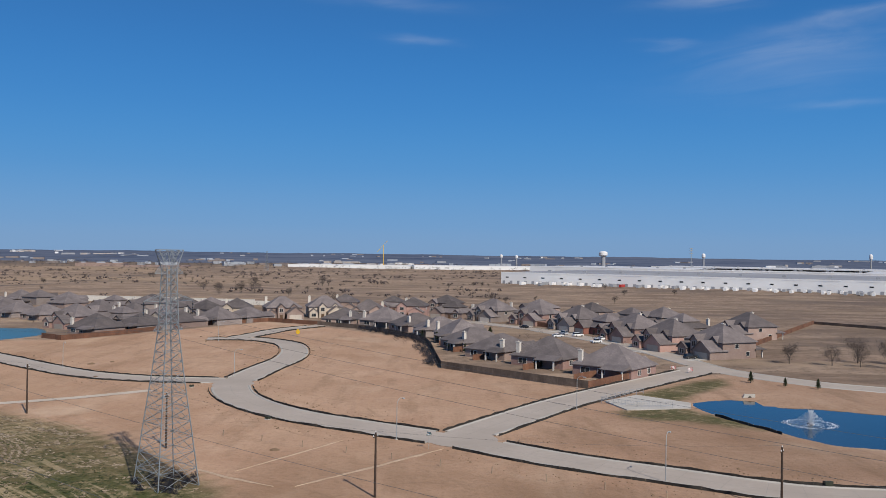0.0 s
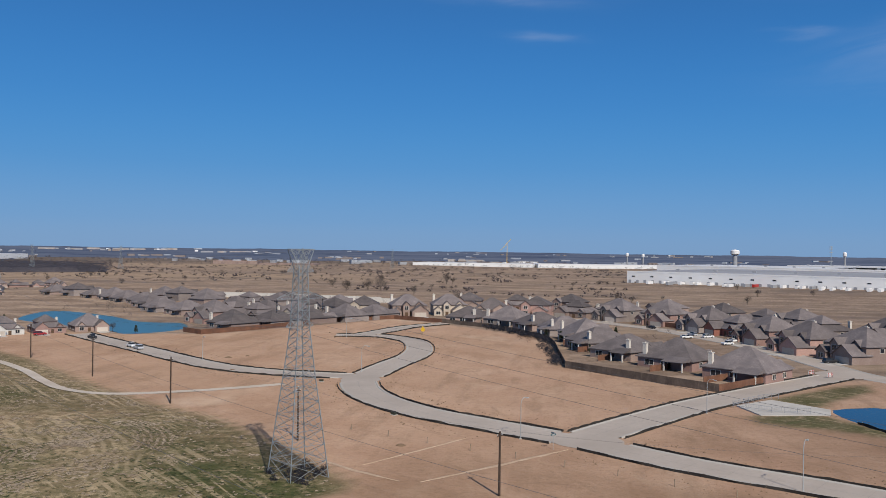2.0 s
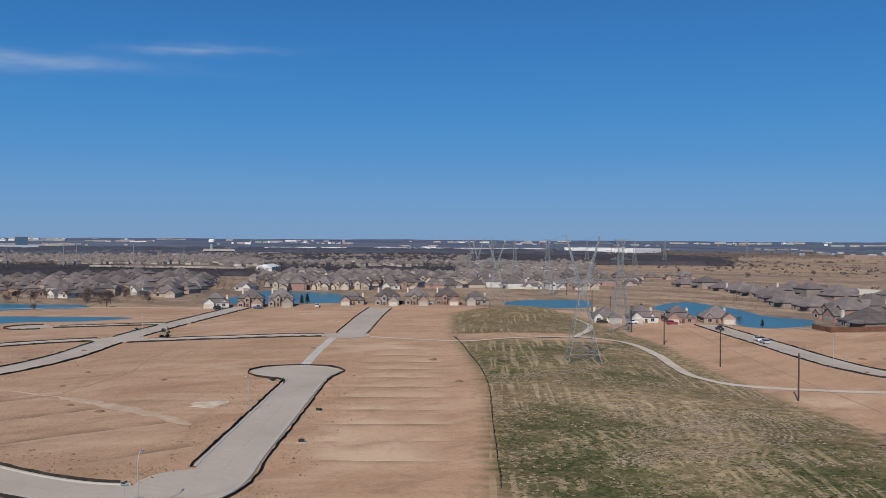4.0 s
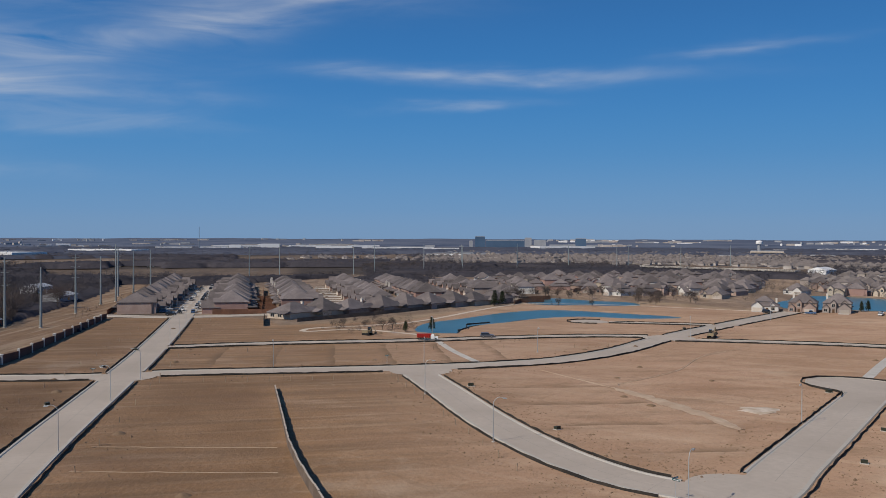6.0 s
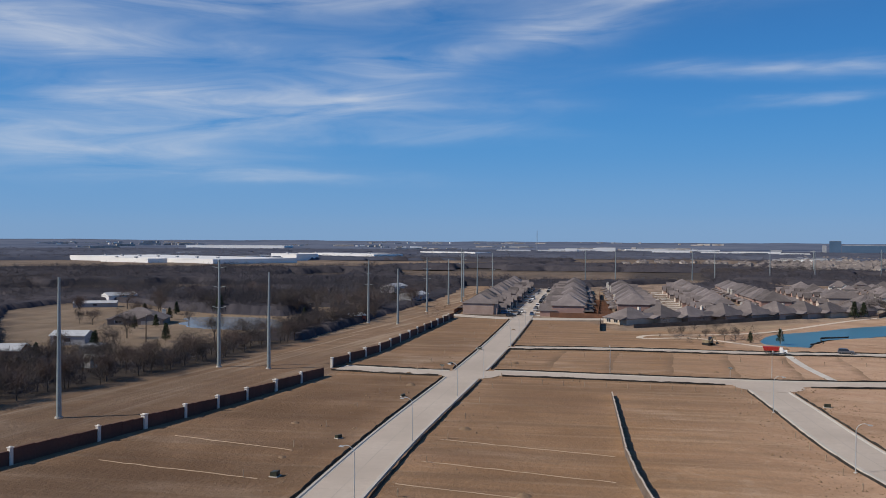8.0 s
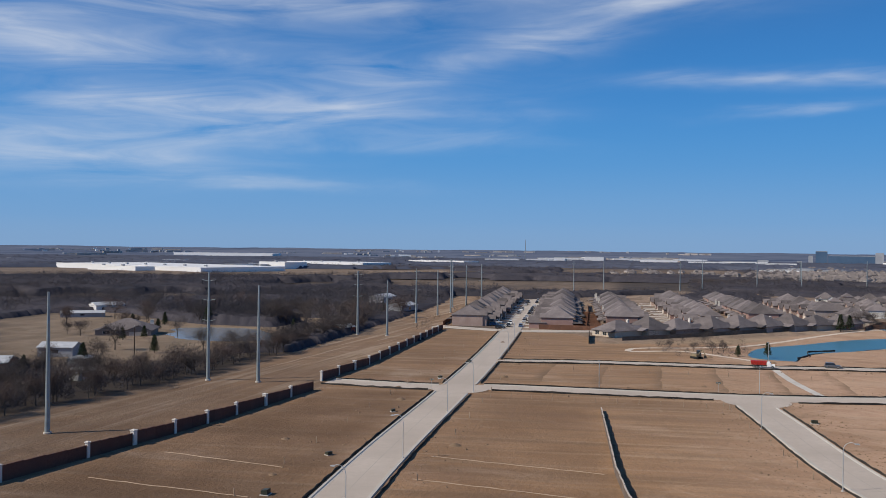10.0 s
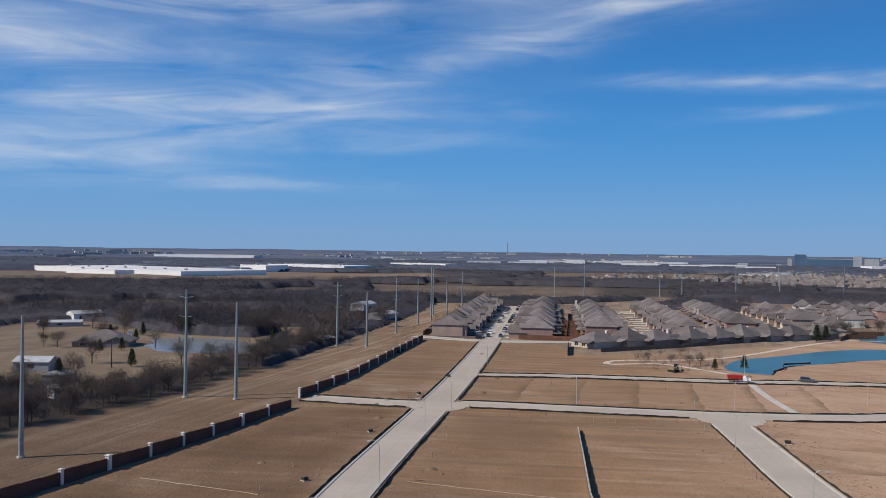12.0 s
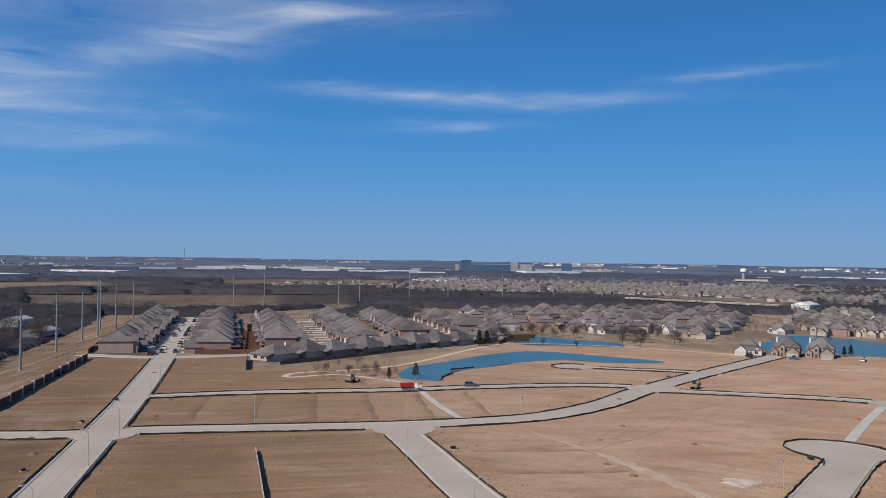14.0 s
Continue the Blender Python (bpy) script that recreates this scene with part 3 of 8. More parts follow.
    def lot_lines(base, dx, dy, period, start, mask, dark, light):
        """Lot edges, terrace shading and wheel marks painted in: a dark edge, then paler earth that fades."""
        dt = nd.new("ShaderNodeVectorMath")
        dt.operation = "DOT_PRODUCT"
        dt.inputs[1].default_value = (dx, dy, 0)
        lk.new(pos, dt.inputs[0])
        wob = nd.new("ShaderNodeMath")
        wob.operation = "MULTIPLY_ADD"
        lk.new(noisy(.07, 4, (1, 1, 1), 0.0, 1.0), wob.inputs[0])
        wob.inputs[1].default_value = 3.4
        lk.new(dt.outputs["Value"], wob.inputs[2])
        fr = nd.new("ShaderNodeMath")
        fr.operation = "MULTIPLY_ADD"
        lk.new(wob.outputs[0], fr.inputs[0])
        fr.inputs[1].default_value = 1 / period
        fr.inputs[2].default_value = -(start + 1.7) / period + 100
        ft = nd.new("ShaderNodeMath")
        ft.operation = "FRACT"
        lk.new(fr.outputs[0], ft.inputs[0])
        for a0, a1, b1, col, k in ((0.0, .85, 1.0, (.47, .355, .255), light), (.0, .84, 1.0, (.165, .110, .070), dark)):
            r = nd.new("ShaderNodeMapRange")
            lk.new(ft.outputs[0], r.inputs["Value"])
            if col[0] > .3:
                r.inputs["From Min"].default_value, r.inputs["From Max"].default_value = .75, .05
            else:
                r.inputs["From Min"].default_value, r.inputs["From Max"].default_value = .80, .98
            base = mix(mul(mul(mul(r.outputs[0], mask), noisy(.11, 5, (1, 1, 1), .30, .55)), k), base, col)
        return base

    def rings(cx, cy, r0, r1, gap):
        """Wheel tracks that turn round a point."""
        v = nd.new("ShaderNodeVectorMath")
        v.operation = "DISTANCE"
        v.inputs[1].default_value = (cx, cy, 0)
        lk.new(pos, v.inputs[0])
        s_ = nd.new("ShaderNodeMath")
        s_.operation = "PINGPONG"
        s_.inputs[1].default_value = gap
        lk.new(v.outputs["Value"], s_.inputs[0])
        a = nd.new("ShaderNodeMapRange")
        a.inputs["From Min"].default_value, a.inputs["From Max"].default_value = gap * .45, gap * .75
        lk.new(s_.outputs[0], a.inputs["Value"])
        mid = (r0 + r1) / 2
        d = nd.new("ShaderNodeMath")
        d.operation = "SUBTRACT"
        lk.new(v.outputs["Value"], d.inputs[0])
        d.inputs[1].default_value = mid
        ab = nd.new("ShaderNodeMath")
        ab.operation = "ABSOLUTE"
        lk.new(d.outputs[0], ab.inputs[0])
        w = nd.new("ShaderNodeMapRange")
        w.inputs["From Min"].default_value, w.inputs["From Max"].default_value = (r1 - r0) / 2, (r1 - r0) / 2 - .6
        lk.new(ab.outputs[0], w.inputs["Value"])
        return mul(mul(a.outputs[0], w.outputs[0]), noisy(.09, 5, (1, 1, 1), .52, .58))

    earth = mix(mul(mul(furrows(.996, .09, .16, .05, .46, .60), sx.outputs[1]), .50), earth, (.155, .100, .062))
    earth = mix(mul(mul(furrows(.996, .09, .42, .03, .52, .64), sx.outputs[1]), .38), earth, (.40, .29, .195))
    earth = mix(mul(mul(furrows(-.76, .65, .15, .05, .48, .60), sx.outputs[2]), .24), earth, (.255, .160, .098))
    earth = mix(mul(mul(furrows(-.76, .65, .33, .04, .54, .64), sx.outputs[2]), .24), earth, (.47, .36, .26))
    earth = mix(mul(furrows(.62, .78, .25, .16, .56, .66, 7), .22), earth, (.23, .155, .10))
    earth = mix(mul(noisy(.75, 8, (1, 1, 1), .50, .62, 0, .75), .36), earth, (.185, .125, .080))
    earth = mix(mul(noisy(.16, 6, (1, .22, 1), .53, .66, -.08), .40), earth, (.19, .125, .080))
    earth = mix(mul(noisy(.14, 6, (1, .12, 1), .56, .66, 1.1), .30), earth, (.20, .135, .088))
    earth = mix(mul(noisy(.02, 6, (1, 1, 1), .60, .72), .5), earth, (.52, .42, .32))
    earth = mix(mul(noisy(2.2, 7, (1, 1, 1), .50, .60, 0, .8), .16), earth, (.150, .098, .062))
    earth = mix(mul(noisy(1.3, 7, (1, 1, 1), .54, .62, .9, .8), .16), earth, (.46, .35, .25))
    earth = mix(mul(noisy(.045, 5, (1, .6, 1), .52, .66, .4, .6), .5), earth, (.240, .146, .092))
    earth = mix(mul(noisy(.06, 5, (1, .35, 1), .56, .68, 1.3, .6), .4), earth, (.46, .335, .240))
    # the shading of the terraced lots is painted into the earth here
    earth = lot_lines(earth, -.75, .66, 13.3, 144.9, sl.outputs[0], .62, .60)
    earth = lot_lines(earth, 1.0, -.04, 20.0, -194.0, sl.outputs[1], .75, .25)
    earth = lot_lines(earth, .0, 1.0, 16.0, -31.5, sl.outputs[2], .85, .12)
    # meandering wheel tracks of the graders
    for sc, wd, k, tint in ((.035, .006, .22, (.165, .110, .070)), (.05, .005, .25, (.47, .36, .26)), (.022, .0045, .2, (.175, .118, .075))):
        n = nd.new("ShaderNodeTexNoise")
        n.inputs["Scale"].default_value, n.inputs["Detail"].default_value = sc, 1.0
        lk.new(pos, n.inputs["Vector"])
        cm = nd.new("ShaderNodeMath")
        cm.operation = "COMPARE"
        lk.new(n.outputs[0], cm.inputs[0])
        cm.inputs[1].default_value, cm.inputs[2].default_value = .5, wd
        earth = mix(mul(mul(cm.outputs[0], noisy(.05, 4, (1, 1, 1), .45, .60)), k), earth, tint)
    # the easement: long drag marks, rusty and straw-pale
    for k_s, asp, lo, hi, k, tint in ((.22, .05, .50, .60, .75, (.215, .130, .080)), (.40, .04, .52, .60, .65, (.43, .33, .235)), (.12, .08, .50, .62, .5, (.33, .235, .155)), (.9, .06, .54, .62, .5, (.16, .105, .066))):
        earth = mix(mul(mul(furrows(.06, .998, k_s, asp, lo, hi, 6), sm.outputs[1]), k), earth, tint)
    # darker brown earth on the masked stretches
    earth = mix(mul(mul(noisy(.045, 6, (1, 1, 1), .25, .6), sm.outputs[0]), .85), earth, (.142, .082, .045))
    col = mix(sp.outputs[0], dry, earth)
    # seeded mound: straw, green shoots and mown tracks
    straw = mix(noisy(.50, 10, (1, 1, 1), .43, .57, 0, .9), (.105, .080, .045), (.310, .236, .148))
    straw = mix(mul(noisy(.09, 8, (1, 1, 1), .45, .56, 0, .75), .45), straw, (.140, .105, .055))
    straw = mix(mul(furrows(.65, .76, .60, .16, .54, .63, 6), .45), straw, (.185, .120, .070))
    straw = mix(mul(furrows(-.76, .65, .70, .22, .56, .64, 6), .45), straw, (.330, .250, .155))
    straw = mix(mul(noisy(.055, 7, (1, 1, 1), .585, .64, 0, .7), .8), straw, (.350, .262, .165))
    straw = mix(mul(noisy(.026, 8, (1, 1, 1), .55, .62, 0, .8), .4), straw, (.060, .070, .024))
    green = mul(lots.outputs["Alpha"], noisy(.16, 8, (1, 1, 1), .42, .52, 0, .75))
    straw = mix(mul(green, .9), straw, (.034, .052, .013))
    for cx, cy, r0, r1 in ((-148, 186, 3, 9), (-95, 140, 4, 9), (-215, 235, 22, 28), (-80, 108, 7, 12)):
        straw = mix(mul(rings(cx, cy, r0, r1, .8), .34), straw, (.36, .28, .18))
    straw = mix(mul(furrows(.76, -.65, 1.1, .22, .54, .60, 6), .28), straw, (.34, .26, .165))
    straw = mix(mul(noisy(.030, 7, (1, 1, 1), .42, .58, .7, .7), .55), straw, (.122, .100, .050))
    straw = mix(mul(noisy(.045, 6, (1, 1, 1), .52, .62, 1.9, .7), .55), straw, (.235, .158, .100))
    straw = mix(mul(mul(sm.outputs[2], noisy(.12, 6, (1, 1, 1), .3, .6)), .7), straw, (.215, .128, .085))
    straw = mix(mul(noisy(.35, 8, (1, 1, 1), .51, .55, 0, .8), .68), straw, (.385, .300, .190))
    straw = mix(mul(noisy(.45, 8, (1.2, 1, 1), .52, .56, .4, .8), .72), straw, (.080, .070, .034))
    straw = mix(mul(noisy(.9, 6, (1, 1, 1), .55, .62, 0, .75), .35), straw, (.055, .047, .022))
    green = mul(lots.outputs["Alpha"], noisy(.22, 8, (1, 1, 1), .40, .52, 0, .78))
    straw = mix(mul(green, .85), straw, (.034, .052, .013))
    def combed(cx, cy, reach, dx, dy, gap):
        """Parallel wheel marks round a place, a little bent."""
        v = nd.new("ShaderNodeVectorMath")
        v.operation = "DISTANCE"
        v.inputs[1].default_value = (cx, cy, 1.0)
        lk.new(pos, v.inputs[0])
        fall = nd.new("ShaderNodeMapRange")
        fall.interpolation_type = "SMOOTHSTEP"
        fall.inputs["From Min"].default_value, fall.inputs["From Max"].default_value = reach, reach * .55
        lk.new(v.outputs["Value"], fall.inputs["Value"])
        dt = nd.new("ShaderNodeVectorMath")
        dt.operation = "DOT_PRODUCT"
        dt.inputs[1].default_value = (dx, dy, 0)
        lk.new(pos, dt.inputs[0])
        wob = nd.new("ShaderNodeMath")
        wob.operation = "MULTIPLY_ADD"
        lk.new(noisy(.055, 3, (1, 1, 1), 0.0, 1.0), wob.inputs[0])
        wob.inputs[1].default_value = 5.0
        lk.new(dt.outputs["Value"], wob.inputs[2])
        pp = nd.new("ShaderNodeMath")
        pp.operation = "PINGPONG"
        pp.inputs[1].default_value = gap / 2
        lk.new(wob.outputs[0], pp.inputs[0])
        r = nd.new("ShaderNodeMapRange")
        r.inputs["From Min"].default_value, r.inputs["From Max"].default_value = gap * .2, gap * .38
        lk.new(pp.outputs[0], r.inputs["Value"])
        return mul(mul(r.outputs[0], fall.outputs[0]), noisy(.2, 5, (1, 1, 1), .36, .5))

    for cx, cy, reach, dx, dy, gap, k in ((-79, 137, 11, .86, .5, 1.7, .42), (-95, 139, 12, .75, .66, 1.9, .36), (-120, 142, 12, .7, .71, 2.3, .2), (-142, 163, 14, .72, .69, 2.7, .16), (-88, 118, 10, .55, .83, 1.7, .34), (-70, 124, 9, .9, .4, 1.6, .4), (-104, 158, 12, .2, .98, 2.2, .22)):
        straw = mix(mul(combed(cx, cy, reach, dx, dy, gap), k), straw, (.41, .32, .21))
    straw = mix(mul(noisy(.017, 7, (1, 1, 1), .40, .60, 2.3, .7), .54), straw, (.094, .073, .036))
    straw = mix(mul(mul(furrows(.70, .71, .75, .035, .53, .57, 3), noisy(.035, 4, (1, 1, 1), .47, .56)), .5), straw, (.40, .315, .205))
    straw = mix(mul(mul(furrows(-.66, .75, .70, .04, .53, .57, 3), noisy(.03, 4, (1, 1, 1), .52, .6, 1.1)), .6), straw, (.095, .078, .040))
    col = mix(sp.outputs[1], col, straw)
    lk.new(col, b.inputs["Base Color"])
    bp = nd.new("ShaderNodeBump")
    bp.inputs["Strength"].default_value, bp.inputs["Distance"].default_value = 0.5, 0.25
    lk.new(noisy(1.1, 5, (1, 1, 1), .3, .7), bp.inputs["Height"])
    lk.new(bp.outputs[0], b.inputs["Normal"])
    return m


GROUND = ground_material()
me = quick_mesh("ground", verts, quads, GROUND)
rust = smooth01(signed(X, Y, [(-80, 84), (-104, 106), (-121, 123), (-143, 144), (-139, 150), (-113, 126), (-96, 110), (-72, 92)]), -3, 3)
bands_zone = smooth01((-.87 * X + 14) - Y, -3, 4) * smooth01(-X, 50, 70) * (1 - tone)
lot_a = smooth01(signed(X, Y, [(-113, 73), (-127, 87), (-148, 105), (-172, 128), (-200, 152), (-218, 174), (-205, 184), (-180, 163), (-139.5, 128), (-107.5, 99), (-90, 82)]), -1, 3)
lot_b = smooth01(signed(X, Y, [(-212, 34), (-198, 62), (-178, 66), (-150, 74), (-128, 66), (-124, 46), (-160, 37)]), -1, 5)
lot_c = smooth01(signed(X, Y, [(-231, -40), (-231, 30), (-238, 52), (-281, 54), (-277, 20), (-273, -40)]), -1, 3)
# stretches of the lots and the easement with darker earth
dark_earth = .9 * smooth01(signed(X, Y, [(-60, -46), (-150, -52), (-211, -56), (-211, -82), (-150, -89), (-112, -95), (-60, -104)]), -1, 6)
dark_earth = np.maximum(dark_earth, .45 * smooth01(signed(X, Y, [(-100, -37), (-212, -44), (-216, 8), (-198, -12), (-150, -8), (-105, -2)]), -1, 6))
dark_earth = np.maximum(dark_earth, .4 * smooth01(signed(X, Y, [(-228, -58), (-370, -69), (-372, -88), (-228, -84)]), -1, 6))
dark_earth = np.maximum(dark_earth, .6 * smooth01(signed(X, Y, [(-30, 152), (30, 130), (56, 118), (110, 112), (110, 60), (0, 60), (-40, 110)]), -2, 14))
dark_earth = np.maximum(dark_earth, .5 * smooth01(signed(X, Y, [(12, 160), (48, 134), (110, 128), (125, 146), (80, 152), (64, 170), (56, 188), (34, 192)]), -2, 5))
dark_earth = np.maximum(dark_earth, .75 * ease * smooth01(X, -300, -190))
verdure = np.zeros_like(X)
for cx, cy, r, k in GREENS:
    verdure = np.maximum(verdure, k * np.exp(-((X - cx) ** 2 + (Y - cy) ** 2) / r ** 2))
for nm, cols in (("zone", (np.maximum(soil, earthy), mound, woodfloor)), ("extra", (pale, tone, bands_zone)), ("lots", (lot_a, lot_b, lot_c, np.minimum(verdure, 1))), ("marks", (dark_earth, ease, rust))):
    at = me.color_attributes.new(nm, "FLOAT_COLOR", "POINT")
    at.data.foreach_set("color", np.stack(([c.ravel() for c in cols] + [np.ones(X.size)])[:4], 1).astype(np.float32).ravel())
me.shade_smooth()
tagged(new("ground", me), "graded brown earth, dry pasture and a seeded mound", "ground", kind="structure")

# far wooded rise that closes the land at the skyline, air haze painted into its blue
HAZY = surface("haze_painted_woods", (.044, .066, .118), (.135, .160, .220), .006, (.150, .172, .225), .0022, rough=1.0, spec=0, stretch=(1, 1, 45))
aa = np.radians(np.arange(0, 360.2, 0.4))
rr = np.array([2600, 2750, 2900, 3100, 3350, 3700, 4150, 4500, 4750.0])
hh = np.array([0, 3.0, 5.5, 8.5, 12.0, 16.5, 21.0, 24.5, 27.0])
A2, R2 = np.meshgrid(aa, rr)
lump = np.sin(A2 * 23) * 1.1 + np.sin(A2 * 57 + 1) * .7 + np.sin(A2 * 131 + R2) * .45 + np.sin(A2 * 311 + R2 * 2) * .35
H2 = np.repeat(hh[:, None], len(aa), 1) + lump * np.array([.3, .5, .8, .9, 1, 1.1, 1.1, 1, 1.0])[:, None] * 1.2
H2[0] = -9
v2 = np.stack([(-np.sin(A2) * R2).ravel(), (np.cos(A2) * R2).ravel(), H2.ravel()], 1)
i2 = (np.arange(len(rr) - 1)[:, None] * len(aa) + np.arange(len(aa) - 1)[None, :]).ravel()
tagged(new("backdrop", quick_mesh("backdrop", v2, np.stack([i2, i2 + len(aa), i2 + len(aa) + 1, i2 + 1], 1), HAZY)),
       "wooded skyline in the far distance, painted blue for haze", "distant hills", kind="structure")

# ---- ponds ----
for nm, (pts, mat_w) in PONDS.items():
    ring = poly_points(pts, 5.0, True)
    big = [p + (p - sum(ring, Vector((0, 0))) / len(ring)).normalized() * 3.0 for p in ring]
    bm = bmesh.new()
    bm.faces.new([bm.verts.new((p.x, p.y, -.55)) for p in big])
    bmesh.ops.triangulate(bm, faces=bm.faces[:])
    wm = bpy.data.meshes.new("water")
    bm.to_mesh(wm)
    if wm.polygons[0].normal.z < 0:
        wm.flip_normals()
    wm.materials.append(mat_w)
    tagged(new("water", wm), "still " + ("deep blue" if mat_w is WATER_BLUE else "teal" if mat_w is WATER_TEAL else "grey") + " pond between earth banks", "pond", kind="structure")

# ---- roads ----
LINES = {k: poly_points(v[0], 2.0) for k, v in ROADS.items()}


COARSE = {k: np.array([tuple(p) for p in v]) for k, v in LINES.items()}


def on_other_road(pts, own, margin):
    q = np.array([tuple(p) for p in pts])
    bad = np.zeros(len(q), bool)
    for k, c in COARSE.items():
        if k != own:
            d = np.hypot(q[:, None, 0] - c[None, :, 0], q[:, None, 1] - c[None, :, 1])
            bad |= d.min(1) < ROADS[k][1] / 2 + margin + .1
    for x, y, r in PADS:
        bad |= np.hypot(q[:, 0] - x, q[:, 1] - y) < r + margin - .1
    return bad


def runs_of(line, own, margin):
    """The stretches of a line that lie on no other road."""
    out, cur = [], []
    for p, bad in zip(line, on_other_road(line, own, margin)):
        if bad:
            if len(cur) > 2:
                out.append(cur)
            cur = []
        else:
            cur.append(p)
    if len(cur) > 2:
        out.append(cur)
    return out


def ribbon(mesh, line, offs, zs):
    n = len(offs)
    rows = [offset_line(line, o) for o in offs]
    base = len(mesh.v)
    for i in range(len(line)):
        for j in range(n):
            mesh.v.append((rows[j][i].x, rows[j][i].y, zs[j]))
    for i in range(len(line) - 1):
        for j in range(n - 1):
            a = base + i * n + j
            mesh.f.append((a, a + n, a + n + 1, a + 1))
            mesh.mi.append(0)


def silt_fence(line, group="silt fences along the streets"):
    root = thing("silt_fence", pose(line[0].x, line[0].y, 0), "black fabric silt fence on wooden stakes, sagging beside the street", "silt fence", group)
    o = line[0]
    fab, stakes = Mesh(), Mesh()
    top = [random.uniform(.32, .55) for _ in line]
    lean = [random.uniform(-.12, .12) for _ in line]
    n = len(line)
    a = offset_line(line, .03)
    c = offset_line(line, -.03)
    for i in range(n):
        for q, dz in ((a[i], -.12), (a[i], top[i]), (c[i], top[i]), (c[i], -.12)):
            k = lean[i] if dz > 0 else 0
            fab.v.append((q.x - o.x + k, q.y - o.y + k, dz))
    for i in range(n - 1):
        for j in range(3):
            fab.f.append((i * 4 + j, i * 4 + j + 1, i * 4 + j + 5, i * 4 + j + 4))
            fab.mi.append(0)
    for i in range(0, n, 1):
        stakes.tube((line[i].x - o.x, line[i].y - o.y, -.2), (line[i].x - o.x + lean[i], line[i].y - o.y + lean[i], top[i] + .15), .03, n=4)
    part("fabric", fab, SILT, root)
    tagged(part("stake_line", stakes, STAKE, root, "wooden stakes"), kind="stuff")
    return root


level = .035
for nm, (pts, w, fence) in ROADS.items():
    level += .002
    line = LINES[nm]
    mesh = Mesh()
    ribbon(mesh, line, (w / 2, 0, -w / 2), (level, level + .012, level))
    road = part("road", mesh, CONCRETE)
    tagged(road, "pale concrete residential street" if fence else "older concrete street beside the houses", "road", kind="structure")
    joints = Mesh()
    ribbon(joints, line, (.05, -.05), (level + .018, level + .018))
    for i in range(2, len(line) - 2, 3):
        t = (line[i + 1] - line[i]).normalized()
        s = Vector((-t.y, t.x)) * (w / 2 - .1)
        e = t * .035
        p = line[i]
        joints.add([(*(p + s - e), level + .006), (*(p + s + e), level + .006), (*(p + e), level + .018), (*(p - e), level + .018)], [(0, 3, 2, 1)])
        joints.add([(*(p - s - e), level + .006), (*(p - s + e), level + .006), (*(p + e), level + .018), (*(p - e), level + .018)], [(0, 1, 2, 3)])
    part("joints", joints, JOINT, road, "dark sealed slab joints")
    for side in (1, -1):
        for run in runs_of(offset_line(line, side * (w / 2 + .1)), nm, .1):
            curb = Mesh()
            ribbon(curb, run, (.42, .40, .02, -.16, -.34), (0, .19, .19, level + .012, level + .008) if side > 0 else (0, .19, .19, .19, .0))
            part("kerb", curb, GUTTER, road, "raised concrete kerb")
        if fence:
            for run in runs_of(offset_line(line, side * (w / 2 + 1.0)), nm, .9):
                keep = [p for p in run if p.x > fence[0]]
                if len(keep) > 2:
                    silt_fence(keep)
TURNING = [(-177.0, 110.1), (-179.8, 110.3), (-183, 109.1), (-187.1, 108.4), (-192.5, 109.1), (-197.0, 111.9), (-199.3, 117.0), (-198.6, 122.0), (-196.2, 126.6), (-192.7, 129.6), (-188.7, 131.4), (-184.4, 131.4), (-180.2, 129.8), (-177.3, 126.3), (-174.6, 122.2)]
for x, y, r in PADS:
    level += .002
    if r > 10:
        # the turning circle, drawn out to the street that enters it
        hub = Vector((x, y))
        rim = [Vector(p) + (hub - Vector(p)).normalized() for p in TURNING]
        rim = [Vector((-171.6, 107.0))] + rim + [Vector((-169.0, 116.2)), Vector((-167.2, 108.6))]
        high = .014
    else:
        rim = [Vector((x + r * math.cos(a * .15708), y + r * math.sin(a * .15708))) for a in range(40)]
        high = 0
    pad = Mesh()
    pad.add([(x, y, level + .012 + high)] + [(*p, level + high) for p in rim], [(0, 1 + a, 1 + (a + 1) % len(rim)) for a in range(len(rim))])
    tagged(part("road", pad, CONCRETE), "rounded concrete street junction", "road", kind="structure")
    if r > 10:
        kerb = Mesh()
        ribbon(kerb, rim[1:-2], (.1, .08, -.26, -.28), (0, .19, .19, 0))
        tagged(part("kerb", kerb, GUTTER), "raised concrete kerb of the turning circle", "kerb", kind="structure")
# fences round the turning circles
silt_fence([Vector((-173.6, 107.4))] + [Vector(p) for p in TURNING] + [Vector((-170.6, 118.4))])
silt_fence([Vector((-342 + 8.8 * math.cos(radians(248.7 + t)), 103 + 8.8 * math.sin(radians(248.7 + t)))) for t in np.arange(-118, 119, 9)])

